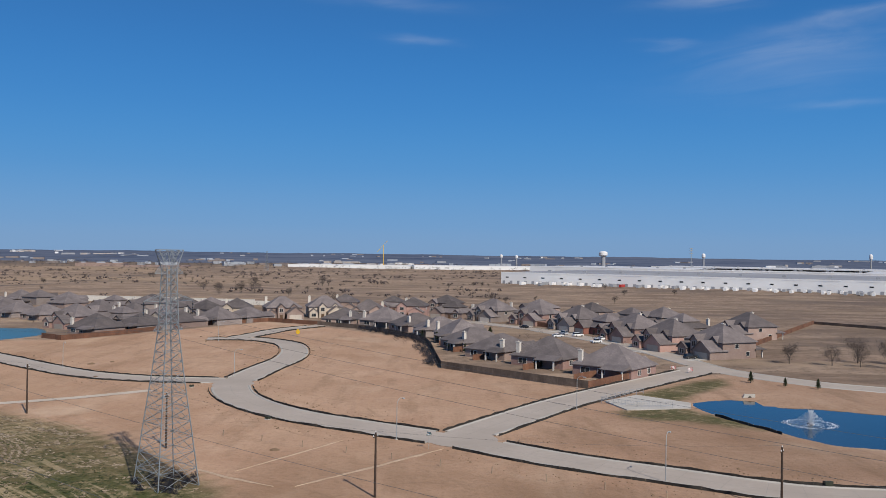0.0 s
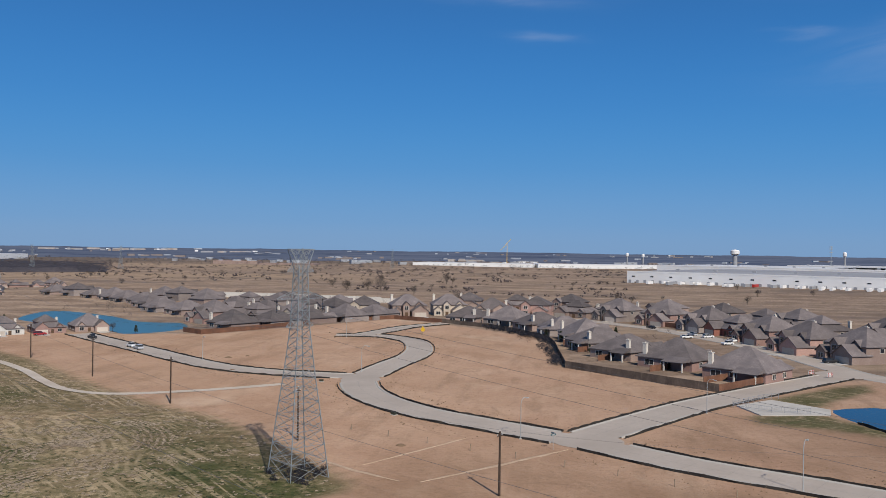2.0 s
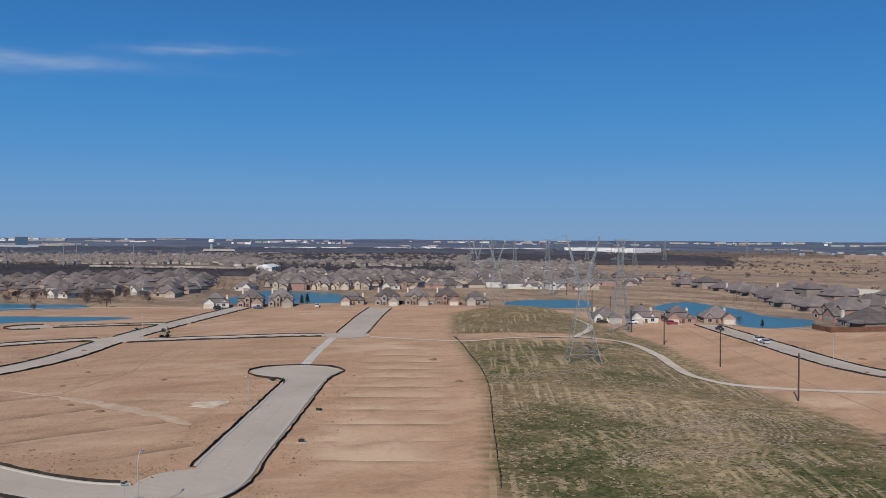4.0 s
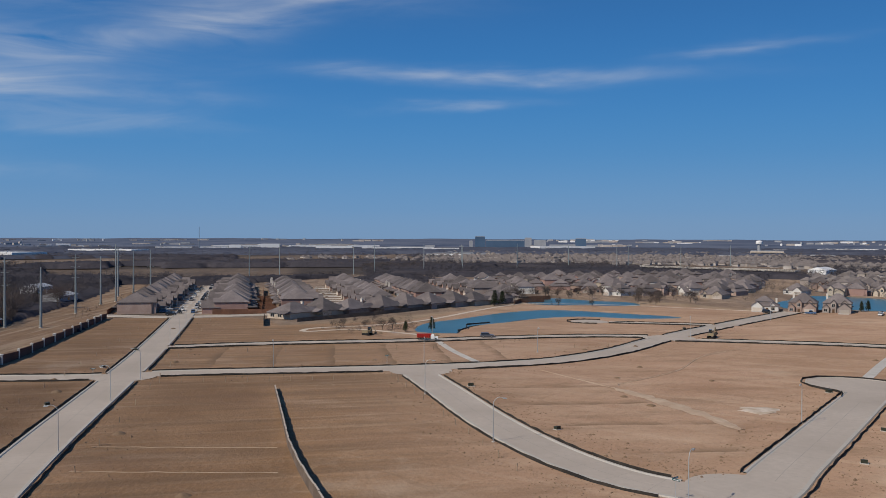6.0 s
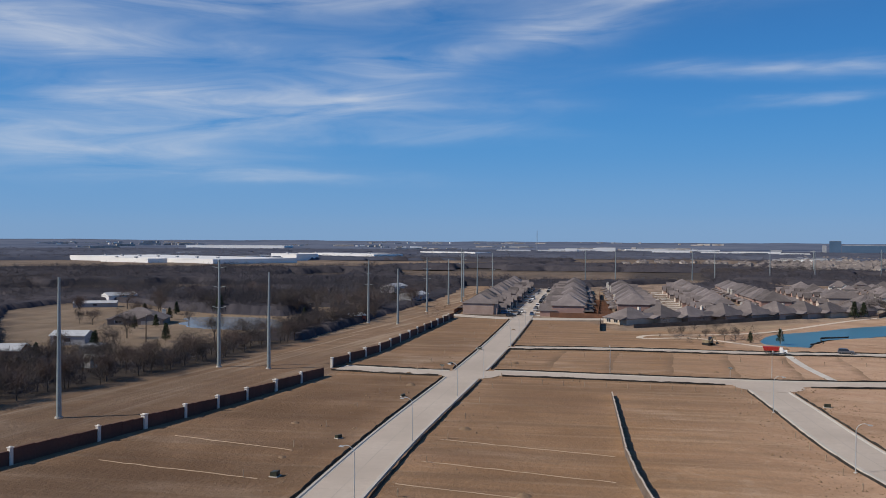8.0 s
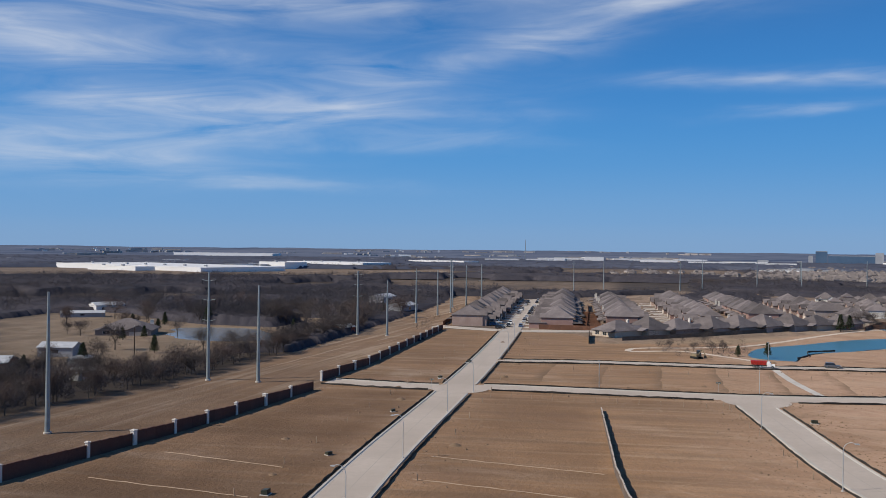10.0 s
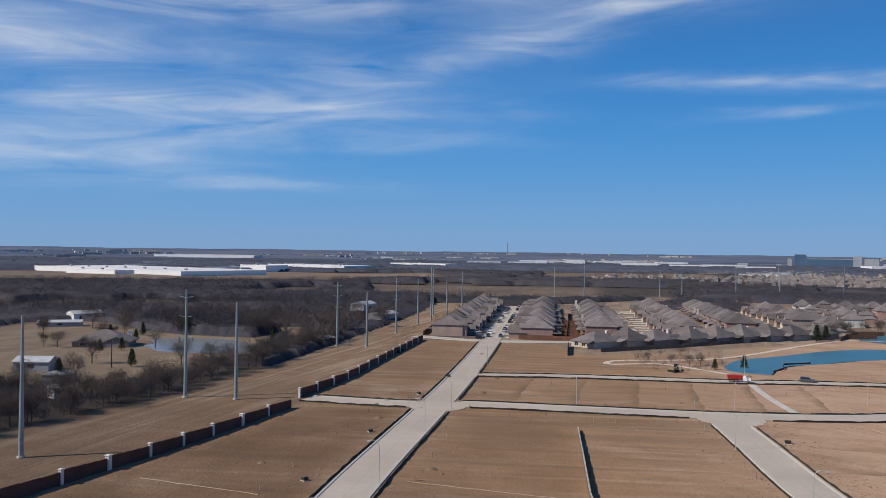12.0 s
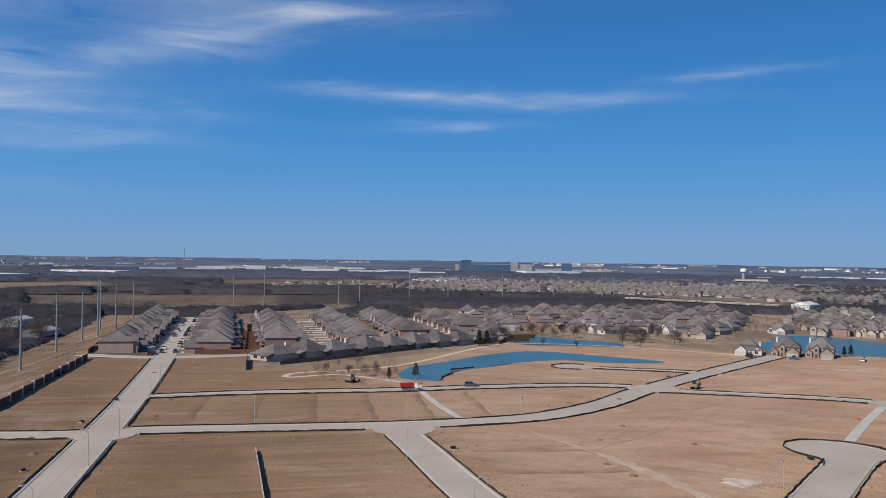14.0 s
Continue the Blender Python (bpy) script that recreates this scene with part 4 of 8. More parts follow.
WORN = surface("worn_earth", (.52, .385, .265), (.63, .48, .345), 0.7, (.44, .30, .20), 0.25)
PATHS = [
    ([(-197, 129), (-220, 149), (-244, 171)], 2.6), ([(-282, 34), (-258, 35.5), (-232, 39)], 2.2),
    ([(-238, 182), (-211, 196), (-199, 211), (-188, 230)], 2.0), ([(-188, 232), (-199, 252), (-216, 274), (-241, 291), (-256, 306)], 2.2),
    ([(-188, 230), (-169, 233), (-146, 217), (-129, 200), (-116, 189), (-102, 187.5), (-85, 197), (-70, 210)], 3.0),
    ([(-297, 34), (-310, 22), (-322, 8), (-316, -9), (-323, -10), (-329, -4), (-335, 13), (-352, 36), (-401, 68), (-426, 86), (-438, 101), (-428, 139), (-405, 170), (-380, 200)], 2.4),
    ([(-146, 71.5), (-160, 70), (-175, 67), (-191, 62.5)], 4.2), ([(-189, 63), (-204, 57.5), (-218, 52.6)], 1.1), ([(-194, 65), (-213, 87), (-238, 105), (-253, 124)], .45),
    ([(-41, 137.5), (-32, 130.5), (-24, 125.6)], .9), ([(-31.6, 133.9), (-24.5, 145.6), (-17.7, 157)], .7), ([(-21, 125.7), (-11.5, 136.8), (0.5, 151.3)], .9),
]
PATH_LABELS = ["pale concrete footpath across a graded lot"] * 2 + ["pale gravel maintenance path over the mound"] * 3 + ["pale winding path beside the pond", *["worn pale track over bare earth"] * 6]
for (pts, w), lab in zip(PATHS, PATH_LABELS):
    line = poly_points(pts, 2.0)
    mesh = Mesh()
    up = .98 if "mound" in lab else .10 if "worn" in lab else .06
    ribbon(mesh, line, (w / 2, 0, -w / 2), (up - .02, up, up - .02))
    if "worn" in lab:
        ragged = random.Random(len(line))
        for i in range(len(line)):
            mid = Vector(mesh.v[i * 3 + 1])
            thin = min(1.0, .25 + i / 4, .25 + (len(line) - 1 - i) / 4)
            for j in (0, 2):
                q = mid.lerp(Vector(mesh.v[i * 3 + j]), ragged.uniform(.45, 1.25) * thin)
                mesh.v[i * 3 + j] = (q.x, q.y, up - .07)
    if "mound" in lab:
        sd = signed(np.array([v[0] for v in mesh.v]), np.array([v[1] for v in mesh.v]), MOUND)
        px, py = np.array([v[0] for v in mesh.v]), np.array([v[1] for v in mesh.v])
        hz = .9 * smooth01(sd, 0, 22) + .13 * smooth01(sd, 2, 10) + .05 + 3.4 * np.exp(-((px + 258) ** 2 + (py - 280) ** 2) / 33.0 ** 2) * smooth01(sd, 0, 12)
        mesh.v = [(v[0], v[1], float(h)) for v, h in zip(mesh.v, hz)]
    tagged(part("path", mesh, CONCRETE_W if "concrete" in lab else WORN if "worn" in lab else PATHM), lab, "path", kind="structure")

# ---- houses ----
FAR_GROUPS = ("houses beyond the long pond", "houses across the lake")
DENSE = ("houses of the dense rows", "front houses of the dense rows")


def hip_roof(mesh, x0, y0, x1, y1, z, pitch, over=.45):
    """A closed hipped roof over a rectangle."""
    x0, y0, x1, y1 = x0 - over, y0 - over, x1 + over, y1 + over
    w, d = x1 - x0, y1 - y0
    run = min(w, d) / 2
    top = z + run * pitch
    if w >= d:
        r = [(x0 + run, (y0 + y1) / 2, top), (x1 - run, (y0 + y1) / 2, top)]
    else:
        r = [((x0 + x1) / 2, y0 + run, top), ((x0 + x1) / 2, y1 - run, top)]
    e = [(x0, y0), (x1, y0), (x1, y1), (x0, y1)]
    pts = [(a, b, z - .22) for a, b in e] + [(a, b, z) for a, b in e] + r
    fs = [(3, 2, 1, 0)] + [(i, (i + 1) % 4, 4 + (i + 1) % 4, 4 + i) for i in range(4)]
    if w >= d:
        fs += [(4, 5, 9, 8), (5, 6, 9), (6, 7, 8, 9), (7, 4, 8)]
    else:
        fs += [(4, 5, 8), (5, 6, 9, 8), (6, 7, 9), (7, 4, 8, 9)]
    mesh.add(pts, fs)
    return top


def gable(roof, wall, x0, x1, y0, y1, z, pitch, over=.35):
    """A gable over x0..x1 that faces +y at y1, running back to y0; its wall triangle goes into wall, its roof is a bent slab."""
    cx, h = (x0 + x1) / 2, (x1 - x0) / 2 * pitch
    o = over * pitch
    prof = [(x0 - over, z - o), (cx, z + h), (x1 + over, z - o), (x1 + over, z - o + .2), (cx, z + h + .2), (x0 - over, z - o + .2)]
    roof.add([(a, y0, c) for a, c in prof] + [(a, y1 + over, c) for a, c in prof],
             [(i, i + 6, (i + 1) % 6 + 6, (i + 1) % 6) for i in range(6)] + [(0, 1, 4, 5), (1, 2, 3, 4), (11, 10, 7, 6), (10, 9, 8, 7)])
    wall.add([(x0, y1, z - .01), (x1, y1, z - .01), (cx, y1, z + h - .02), (x0, y0, z - .01), (x1, y0, z - .01), (cx, y0, z + h - .02)],
             [(0, 1, 2), (5, 4, 3), (0, 2, 5, 3), (2, 1, 4, 5)])


def window_parts(root, x, y, z, w, h, face, fine):
    """A framed window on a wall that faces 'f', 'b', 'l' or 'r'."""
    turn = {"f": 0, "b": 180, "l": 90, "r": -90}[face]
    m = pose(x, y, z, 0, 0, turn)
    fr = Mesh()
    t = .10
    fr.box(-w / 2 - t, -.05, -h / 2 - t, w / 2 + t, .07, -h / 2)
    fr.box(-w / 2 - t, -.05, h / 2, w / 2 + t, .07, h / 2 + t)
    fr.box(-w / 2 - t, -.05, -h / 2, -w / 2, .07, h / 2)
    fr.box(w / 2, -.05, -h / 2, w / 2 + t, .07, h / 2)
    if w > 1.3:
        fr.box(-.04, -.05, -h / 2, .04, .06, h / 2)
    pane = Mesh()
    pane.box(-w / 2, -.05, -h / 2, w / 2, .03, h / 2)
    if fine:
        win = part("window", fr, TRIM, root, "", m)
        part("pane", pane, GLASS, win, "dark glass pane")
    else:
        fr.add(pane.v, pane.f, 1)
        part("window", fr, [TRIM, GLASS], root, "", m)


def wing(wings):
    """A new mesh for one more roof of a house."""
    wings.append(Mesh())
    return wings[-1]


def build_house(kind, brick, label, fine, group):
    """A brick house whose front faces +y, with its base at the origin."""
    root = thing("house", pose(0, 0, 0), label, "house", group)
    wall, roof, wings = Mesh(), Mesh(), []
    wins, garage, door, chim = [], None, None, None
    if kind == "ranch":
        wall.box(-6.3, -9, -.3, 6.3, 6, 3.0)
        wall.box(-6.3, 6, -.3, -.6, 9, 3.0)
        wall.box(2.3, 6, -.3, 6.3, 7.5, 3.0)
        hip_roof(roof, -6.3, -9, 6.3, 6, 3.0, .72)
        hip_roof(wing(wings), -6.3, 1, -.6, 9, 3.0, .8)
        gable(wing(wings), wall, 2.3, 6.3, 1.5, 7.5, 3.0, .95)
        wins = [(4.3, 7.5, 1.5, 1.8, 1.5, "f"), (-3.5, -9, 1.6, 2.0, 1.5, "b"), (.5, -9, 1.6, 2.0, 1.5, "b"), (6.3, -5, 1.6, 1.2, 1.4, "r"), (6.3, 1, 1.6, 1.2, 1.4, "r"), (-6.3, -4, 1.6, 1.2, 1.4, "l")]
        garage, door, chim = (-3.45, 9), (1.0, 6), (4.6, -7.6, 6.6)
        porch = (2.2, -12, 6.0, -9)
    elif kind == "wide":
        wall.box(-7.2, -7, -.3, 7.2, 6, 3.1)
        wall.box(-7.2, 6, -.3, -1.0, 8.5, 3.1)
        hip_roof(roof, -7.2, -7, 7.2, 6, 3.1, .85)
        gable(wing(wings), wall, -7.2, -1.0, 0, 8.5, 3.1, .9)
        gable(wing(wings), wall, 2.6, 6.2, 1, 6.05, 3.1, 1.1)
        wins = [(4.4, 6.05, 1.6, 1.8, 1.6, "f"), (-4, -7, 1.6, 2.2, 1.5, "b"), (0, -7, 1.6, 1.6, 1.5, "b"), (7.2, -3, 1.6, 1.4, 1.4, "r"), (7.2, 2, 1.6, 1.4, 1.4, "r"), (-7.2, -3, 1.6, 1.2, 1.4, "l")]
        garage, door, chim = (-4.1, 8.5), (1.0, 6), (-5.6, -6.2, 7.0)
        porch = (1.5, -10.2, 6.6, -7)
    elif kind == "two":
        wall.box(-6, -7, -.3, 6, 5, 5.8)
        wall.box(-6, 5, -.3, .2, 9, 2.9)
        wall.box(1.4, 5, -.3, 5.4, 6.4, 5.8)
        hip_roof(roof, -6, -7, 6, 5, 5.8, .72)
        gable(wing(wings), wall, 1.4, 5.4, 0, 6.4, 5.8, 1.0)
        gable(wing(wings), wall, -6, .2, 5, 9, 2.9, .75)
        wins = [(3.4, 6.4, 4.3, 1.6, 1.5, "f"), (3.4, 6.4, 1.5, 1.8, 1.6, "f"), (-3, 5, 5.0, 1.4, 1.0, "f"), (-3, -7, 4.3, 1.4, 1.4, "b"), (2.5, -7, 4.3, 1.4, 1.4, "b"),
                (0, -7, 1.5, 2.2, 1.6, "b"), (6, -3, 4.3, 1.1, 1.3, "r"), (-6, 1, 4.3, 1.1, 1.3, "l"), (6, 2, 1.6, 1.1, 1.3, "r")]
        garage, door, chim = (-2.9, 9), (.9, 5), (4.4, -7.3, 9.0)
        porch = (-5.0, -9.8, .5, -7)
    elif kind == "manor":
        wall.box(-7, -7, -.3, 7, 5, 5.7)
        wall.box(-7, 5, -.3, -.4, 9.5, 3.0)
        wall.box(.2, 5, -.3, 3.0, 7.2, 5.9)
        wall.box(3.6, 5, -.3, 7, 8.2, 3.0)
        hip_roof(roof, -7, -7, 7, 5, 5.7, .86)
        gable(wing(wings), wall, .2, 3.0, 0, 7.2, 5.9, 1.25)
        gable(wing(wings), wall, -7, -.4, 3, 9.5, 3.0, .95)
        gable(wing(wings), wall, 3.6, 7, 3, 8.2, 3.0, 1.1)
        gable(wing(wings), wall, -5.4, -2.2, 0, 5.3, 5.7, 1.1)
        hip_roof(wing(wings), -7, -10, 1, -7, 3.0, .6)
        wins = [(1.6, 7.2, 4.4, 1.4, 1.9, "f"), (5.3, 8.2, 1.5, 1.7, 1.6, "f"), (-3.8, 5.3, 4.9, 1.4, 1.1, "f"), (-3, -7, 4.3, 1.6, 1.4, "b"), (3, -7, 4.3, 1.6, 1.4, "b"),
                (4, -7, 1.6, 2.2, 1.6, "b"), (7, -3, 4.3, 1.2, 1.4, "r"), (-7, 0, 4.3, 1.2, 1.4, "l"), (7, 2, 1.6, 1.2, 1.4, "r"), (-7, -4, 1.6, 1.2, 1.4, "l")]
        garage, door, chim = (-3.7, 9.5), (1.6, 7.2), (5.6, -7.3, 10.4)
        porch = (-6.6, -10, .6, -7)
    else:
        wall.box(-6.8, -8, -.3, 6.8, 5.5, 3.2)
        wall.box(-3.6, -5, 3.2, 5.0, 2.5, 5.9)
        wall.box(1.2, 5.5, -.3, 6.8, 8.4, 3.2)
        hip_roof(roof, -6.8, -8, 6.8, 5.5, 3.2, .62)
        hip_roof(wing(wings), -3.6, -5, 5.0, 2.5, 5.9, .75)
        gable(wing(wings), wall, 1.2, 6.8, 1, 8.4, 3.2, .95)
        gable(wing(wings), wall, -5.6, -2.4, 2, 5.6, 3.2, 1.1)
        wins = [(-4, 5.6, 1.6, 1.6, 1.6, "f"), (-.5, 2.5, 4.6, 1.2, 1.2, "f"), (3, 2.5, 4.7, 1.0, 1.1, "f"), (-3, -8, 1.6, 2.2, 1.5, "b"), (2, -8, 1.6, 1.6, 1.5, "b"),
                (1, -5, 4.7, 1.6, 1.2, "b"), (6.8, -3, 1.6, 1.2, 1.4, "r"), (-6.8, -3, 1.6, 1.2, 1.4, "l")]
        garage, door, chim = (4.0, 8.4), (-1.0, 5.5), (-5.4, -7.4, 6.8)
        porch = (-1.0, -11, 4.6, -8)
    part("wall", wall, brick, root)
    part("roof", roof, SHINGLE, root)
    for w in wings:
        part("gable_roof", w, SHINGLE, root)
    c = Mesh()
    x, y, z = chim
    c.box(x - .5, y - .4, 0, x + .5, y + .4, z)
    c.box(x - .6, y - .5, z, x + .6, y + .5, z + .18)
    c.tube((x, y, z + .18), (x, y, z + .5), .16, n=6)
    if fine or (kind in ("wide", "gabled") and group not in FAR_GROUPS):
        part("chimney", c, STONE, root, "pale chimney with a cap")
    g = Mesh()
    gx_, gy_ = garage
    g.box(-2.4, -.05, 0, 2.4, .06, 2.25)
    for k in range(4):
        g.box(-2.35, .06, .06 + k * .56, 2.35, .085, .54 + k * .56)
    part("garage_door", g, GARAGE, root, "panelled garage door", pose(gx_, gy_, 0))
    d = Mesh()
    d.box(-.5, -.05, 0, .5, .06, 2.1)
    d.box(-.62, -.05, 0, -.5, .09, 2.22)
    d.box(.5, -.05, 0, .62, .09, 2.22)
    if fine:
        part("door", d, DOORM, root, "dark front door", pose(door[0], door[1], 0))
    if porch and group not in FAR_GROUPS:
        p = Mesh()
        x0, y0, x1, y1 = porch
        p.box(x0, y0, 2.6, x1, y1, 2.85)
        p.add([(x0 - .3, y0 - .3, 2.85), (x1 + .3, y0 - .3, 2.85), (x1 + .3, y1, 4.1), (x0 - .3, y1, 4.1), (x0 - .3, y1, 2.85), (x1 + .3, y1, 2.85)], [(0, 1, 2, 3), (1, 5, 2), (0, 3, 4)])
        part("patio_roof", p, SHINGLE, root)
        for px in ((x0 + .2, x1 - .2) if fine else ()):
            q = Mesh()
            q.box(px - .15, y0, 0, px + .15, y0 + .3, 2.6)
            part("post", q, TRIM, root, "pale patio post")
    dr = Mesh()
    dr.box(gx_ - 2.6, gy_ + .1, -.05, gx_ + 2.6, gy_ + 6.2, .05)
    if fine or group in DENSE:
        part("driveway", dr, CONCRETE_W, root, "pale concrete driveway")
    for w in (wins if fine else wins[:1] if group in FAR_GROUPS else wins[:3]):
        window_parts(root, *w, fine)
    return root


TONES = [("tan brick", 0), ("rose brick", 1), ("red brick", 2), ("cream stone", 3), ("grey-brown brick", 4), ("white-painted brick", 5)]
KINDS = {"ranch": "one-storey {} house with a hipped grey shingle roof", "wide": "wide one-storey {} house with steep grey gables",
         "two": "two-storey {} house with a hipped grey roof", "gabled": "{} house with an upper storey and grey gables",
         "manor": "large two-storey {} house with many steep grey gables"}
PROTO = {}
SIZES = {"houses of the brick village": (1.27, 1.22, .98), "houses beside the north pond": (1.14, 1.14, .90), "new houses along the ponds": (.86, .86, .76),
         "houses of the dense rows": (1.02, 1.2, .88), "front houses of the dense rows": (1.02, 1.12, .84), "houses beyond the long pond": (.90, .92, .76), "houses across the lake": (.85, .87, .74),
         "ranch houses": (1.5, 1.1, .7)}


def house(x, y, face, kind, tone, fine=False, group="houses"):
    """A house at x, y whose front looks towards the compass angle face (degrees from +x, anticlockwise)."""
    m = pose(x, y, .02, 0, 0, face - 90)
    key = (kind, tone, fine, group)
    if key in PROTO:
        return copy_thing(PROTO[key], m)
    h = build_house(kind, BRICKS[tone], KINDS[kind].format(TONES[tone][0]), fine, group)
    h.matrix_basis = m
    h.scale = SIZES.get(group, (1, 1, 1))
    PROTO[key] = h
    return h


KL = ["ranch", "wide", "two", "gabled", "manor"]
rnd = random.Random(7)


def house_row(a, b, step, face, group, tones, kinds=(0, 1, 2, 3), fine=False, jitter=1.2, skip=()):
    a, b = Vector(a), Vector(b)
    n = max(1, int(round((b - a).length / step)))
    for i in range(n + 1):
        if i in skip:
            continue
        p = a.lerp(b, i / n if n else 0)
        house(p.x + rnd.uniform(-jitter, jitter), p.y + rnd.uniform(-jitter, jitter), face + (rnd.choice((-2, 0, 0, 2)) if jitter < 2 else rnd.choice((-14, -6, 0, 9, 16, 90))), KL[rnd.choice(kinds)], rnd.choice(tones), fine, group)


# the village in front of the warehouses
GA = "houses of the brick village"
for x, y, f, k, t in ((50, 250, 52, "wide", 1), (34, 270, 52, "wide", 1), (21, 291, 50, "ranch", 0), (13, 315, 30, "ranch", 0), (8, 340, 20, "wide", 0), (1, 364, 20, "ranch", 4),
                      (-10, 386, 35, "ranch", 0), (-26, 405, 60, "wide", 4), (-46, 416, 75, "ranch", 0),
                      (95, 299, 205, "manor", 0), (84, 321, 205, "manor", 1), (77, 350, 205, "manor", 1), (71, 378, 205, "gabled", 2), (62, 399, 210, "manor", 4),
                      (46, 426, 225, "manor", 1), (26, 447, 225, "manor", 4), (6, 462, 240, "gabled", 0), (-16, 472, 260, "two", 1), (-40, 470, 270, "wide", 0),
                      (-62, 458, 285, "manor", 3), (-82, 446, 290, "manor", 0), (-104, 440, 280, "two", 3),
                      (128, 366, 200, "manor", 0), (106, 385, 205, "gabled", 4), (104, 412, 205, "two", 4), (92, 424, 210, "gabled", 4), (76, 446, 210, "two", 0),
                      (52, 470, 220, "two", 0), (28, 490, 230, "gabled", 4), (2, 505, 240, "two", 0), (-28, 508, 260, "gabled", 1), (-56, 500, 270, "two", 0)):
    house(x, y, f, k, t, True, GA)
# the village beyond the north street
GB = "houses beside the north pond"
for x, y, f, k, t in ((-139, 351, 60, "wide", 0), (-126, 369, 60, "ranch", 4), (-116, 388, 55, "ranch", 0), (-104, 405, 55, "wide", 4), (-93, 422, 60, "ranch", 4), (-160, 378, 240, "manor", 1),
                      (-146, 396, 240, "gabled", 0), (-132, 414, 240, "wide", 3), (-118, 432, 240, "two", 4), (-150, 424, 60, "wide", 0), (-136, 446, 60, "gabled", 4), (-122, 462, 60, "two", 0),
                      (-190, 420, 60, "ranch", 0), (-210, 434, 60, "ranch", 4), (-176, 446, 240, "wide", 0), (-160, 468, 240, "two", 4), (-200, 466, 60, "two", 0), (-230, 462, 60, "ranch", 0),
                      (-186, 492, 240, "gabled", 0), (-214, 500, 60, "two", 4), (-146, 492, 240, "wide", 4), (-246, 486, 60, "ranch", 0), (-264, 500, 60, "ranch", 4), (-282, 514, 60, "wide", 0),
                      (-300, 528, 60, "ranch", 0), (-322, 540, 60, "two", 4), (-344, 552, 60, "ranch", 0), (-240, 520, 60, "two", 4), (-262, 542, 60, "wide", 0), (-170, 512, 60, "gabled", 0)):
    house(x, y, f, k, t, False, GB)
# new houses by the bend of the pond
GC = "new houses along the ponds"
for x, y, f, k, t in ((-222, 293, 315, "ranch", 5), (-211, 303, 315, "gabled", 5), (-200, 313, 315, "gabled", 1), (-190, 325, 315, "wide", 0),
                      (-362, 266, 320, "gabled", 0), (-350, 279, 320, "manor", 4), (-343, 293, 320, "manor", 0), (-333, 305, 320, "manor", 1), (-323, 317, 320, "gabled", 4),
                      (-388, 203, 330, "gabled", 5), (-381, 218, 325, "manor", 0), (-376, 232, 325, "manor", 4)):
    house(x, y, f, k, t, True, GC)
# terraced rows beyond the main street
GD = "houses of the dense rows"
ux = Vector((-1, -.092)).normalized()
p0 = Vector((-395, -64))
nrm = Vector((-ux.y, ux.x)) * -1
for off, face, s0, s1 in ((-20, 95, 8, 205), (19, 275, 6, 198), (51, 95, 20, 202), (89, 275, 30, 200), (121, 95, 60, 200), (159, 275, 90, 186)):
    a = p0 + ux * s0 + nrm * off
    b = p0 + ux * s1 + nrm * off
    house_row(a, b, 14.6, face, GD, (0, 1, 1, 4, 0), (4, 2, 3, 4) if abs(off) > 30 else (2, 4, 4), jitter=.8)
house_row((-374, -16), (-446, 84), 15.4, 140, "front houses of the dense rows", (3, 0, 4, 0), (0, 1, 1, 0), jitter=.6)
# beyond the long pond
GE = "houses beyond the long pond"
for a, b, f in (((-470, 96), (-560, 92), 90), ((-520, 118), (-640, 130), 270), ((-500, 168), (-500, 214), 300), ((-525, 160), (-530, 240), 0), ((-560, 120), (-572, 260), 180),
                ((-604, 110), (-612, 300), 0), ((-640, 150), (-652, 320), 180), ((-676, 120), (-690, 330), 0), ((-706, 190), (-706, 300), 180), ((-470, 214), (-560, 262), 300), ((-500, 240), (-590, 300), 120)):
    house_row(a, b, 15, f, GE, (0, 4, 1, 3, 5), (4, 1, 2, 3, 3), jitter=2.5)
# across the lake and under the power lines
GF = "houses across the lake"
for a, b, f in (((-500, 286), (-452, 380), 320), ((-520, 316), (-480, 405), 300), ((-552, 330), (-500, 450), 320), ((-580, 360), (-530, 480), 340), ((-450, 396), (-420, 450), 320),
                ((-600, 400), (-560, 500), 320), ((-470, 450), (-430, 520), 310), ((-520, 500), (-460, 560), 320),
                ((-432, 468), (-378, 528), 320), ((-486, 500), (-412, 574), 310), ((-530, 545), (-450, 615), 320), ((-405, 432), (-366, 470), 330), ((-470, 590), (-400, 640), 320)):
    house_row(a, b, 14.5, f, GF, (0, 3, 3, 5, 4, 1), (3, 2, 4, 1, 4), jitter=3.5)

# far suburb: too many and too small to count
far_w, far_r = Mesh(), Mesh()
rs = random.Random(3)


def far_house(x, y):
    a = rs.choice((0, .35, .9, 1.4)) + rs.uniform(-.1, .1)
    m = Matrix.Translation((x, y, 0)) @ Matrix.Rotation(a, 4, "Z")
    w, d, h = rs.uniform(3.0, 4.6), rs.uniform(2.6, 4.0), rs.choice((2.7, 3.6, 4.8))
    far_w.box(-w, -d, -1, w, d, h, 0, m)
    o = len(far_r.v)
    hip_roof(far_r, -w, -d, w, d, h, .72, .3)
    for i in range(o, len(far_r.v)):
        far_r.v[i] = tuple(m @ Vector(far_r.v[i]))


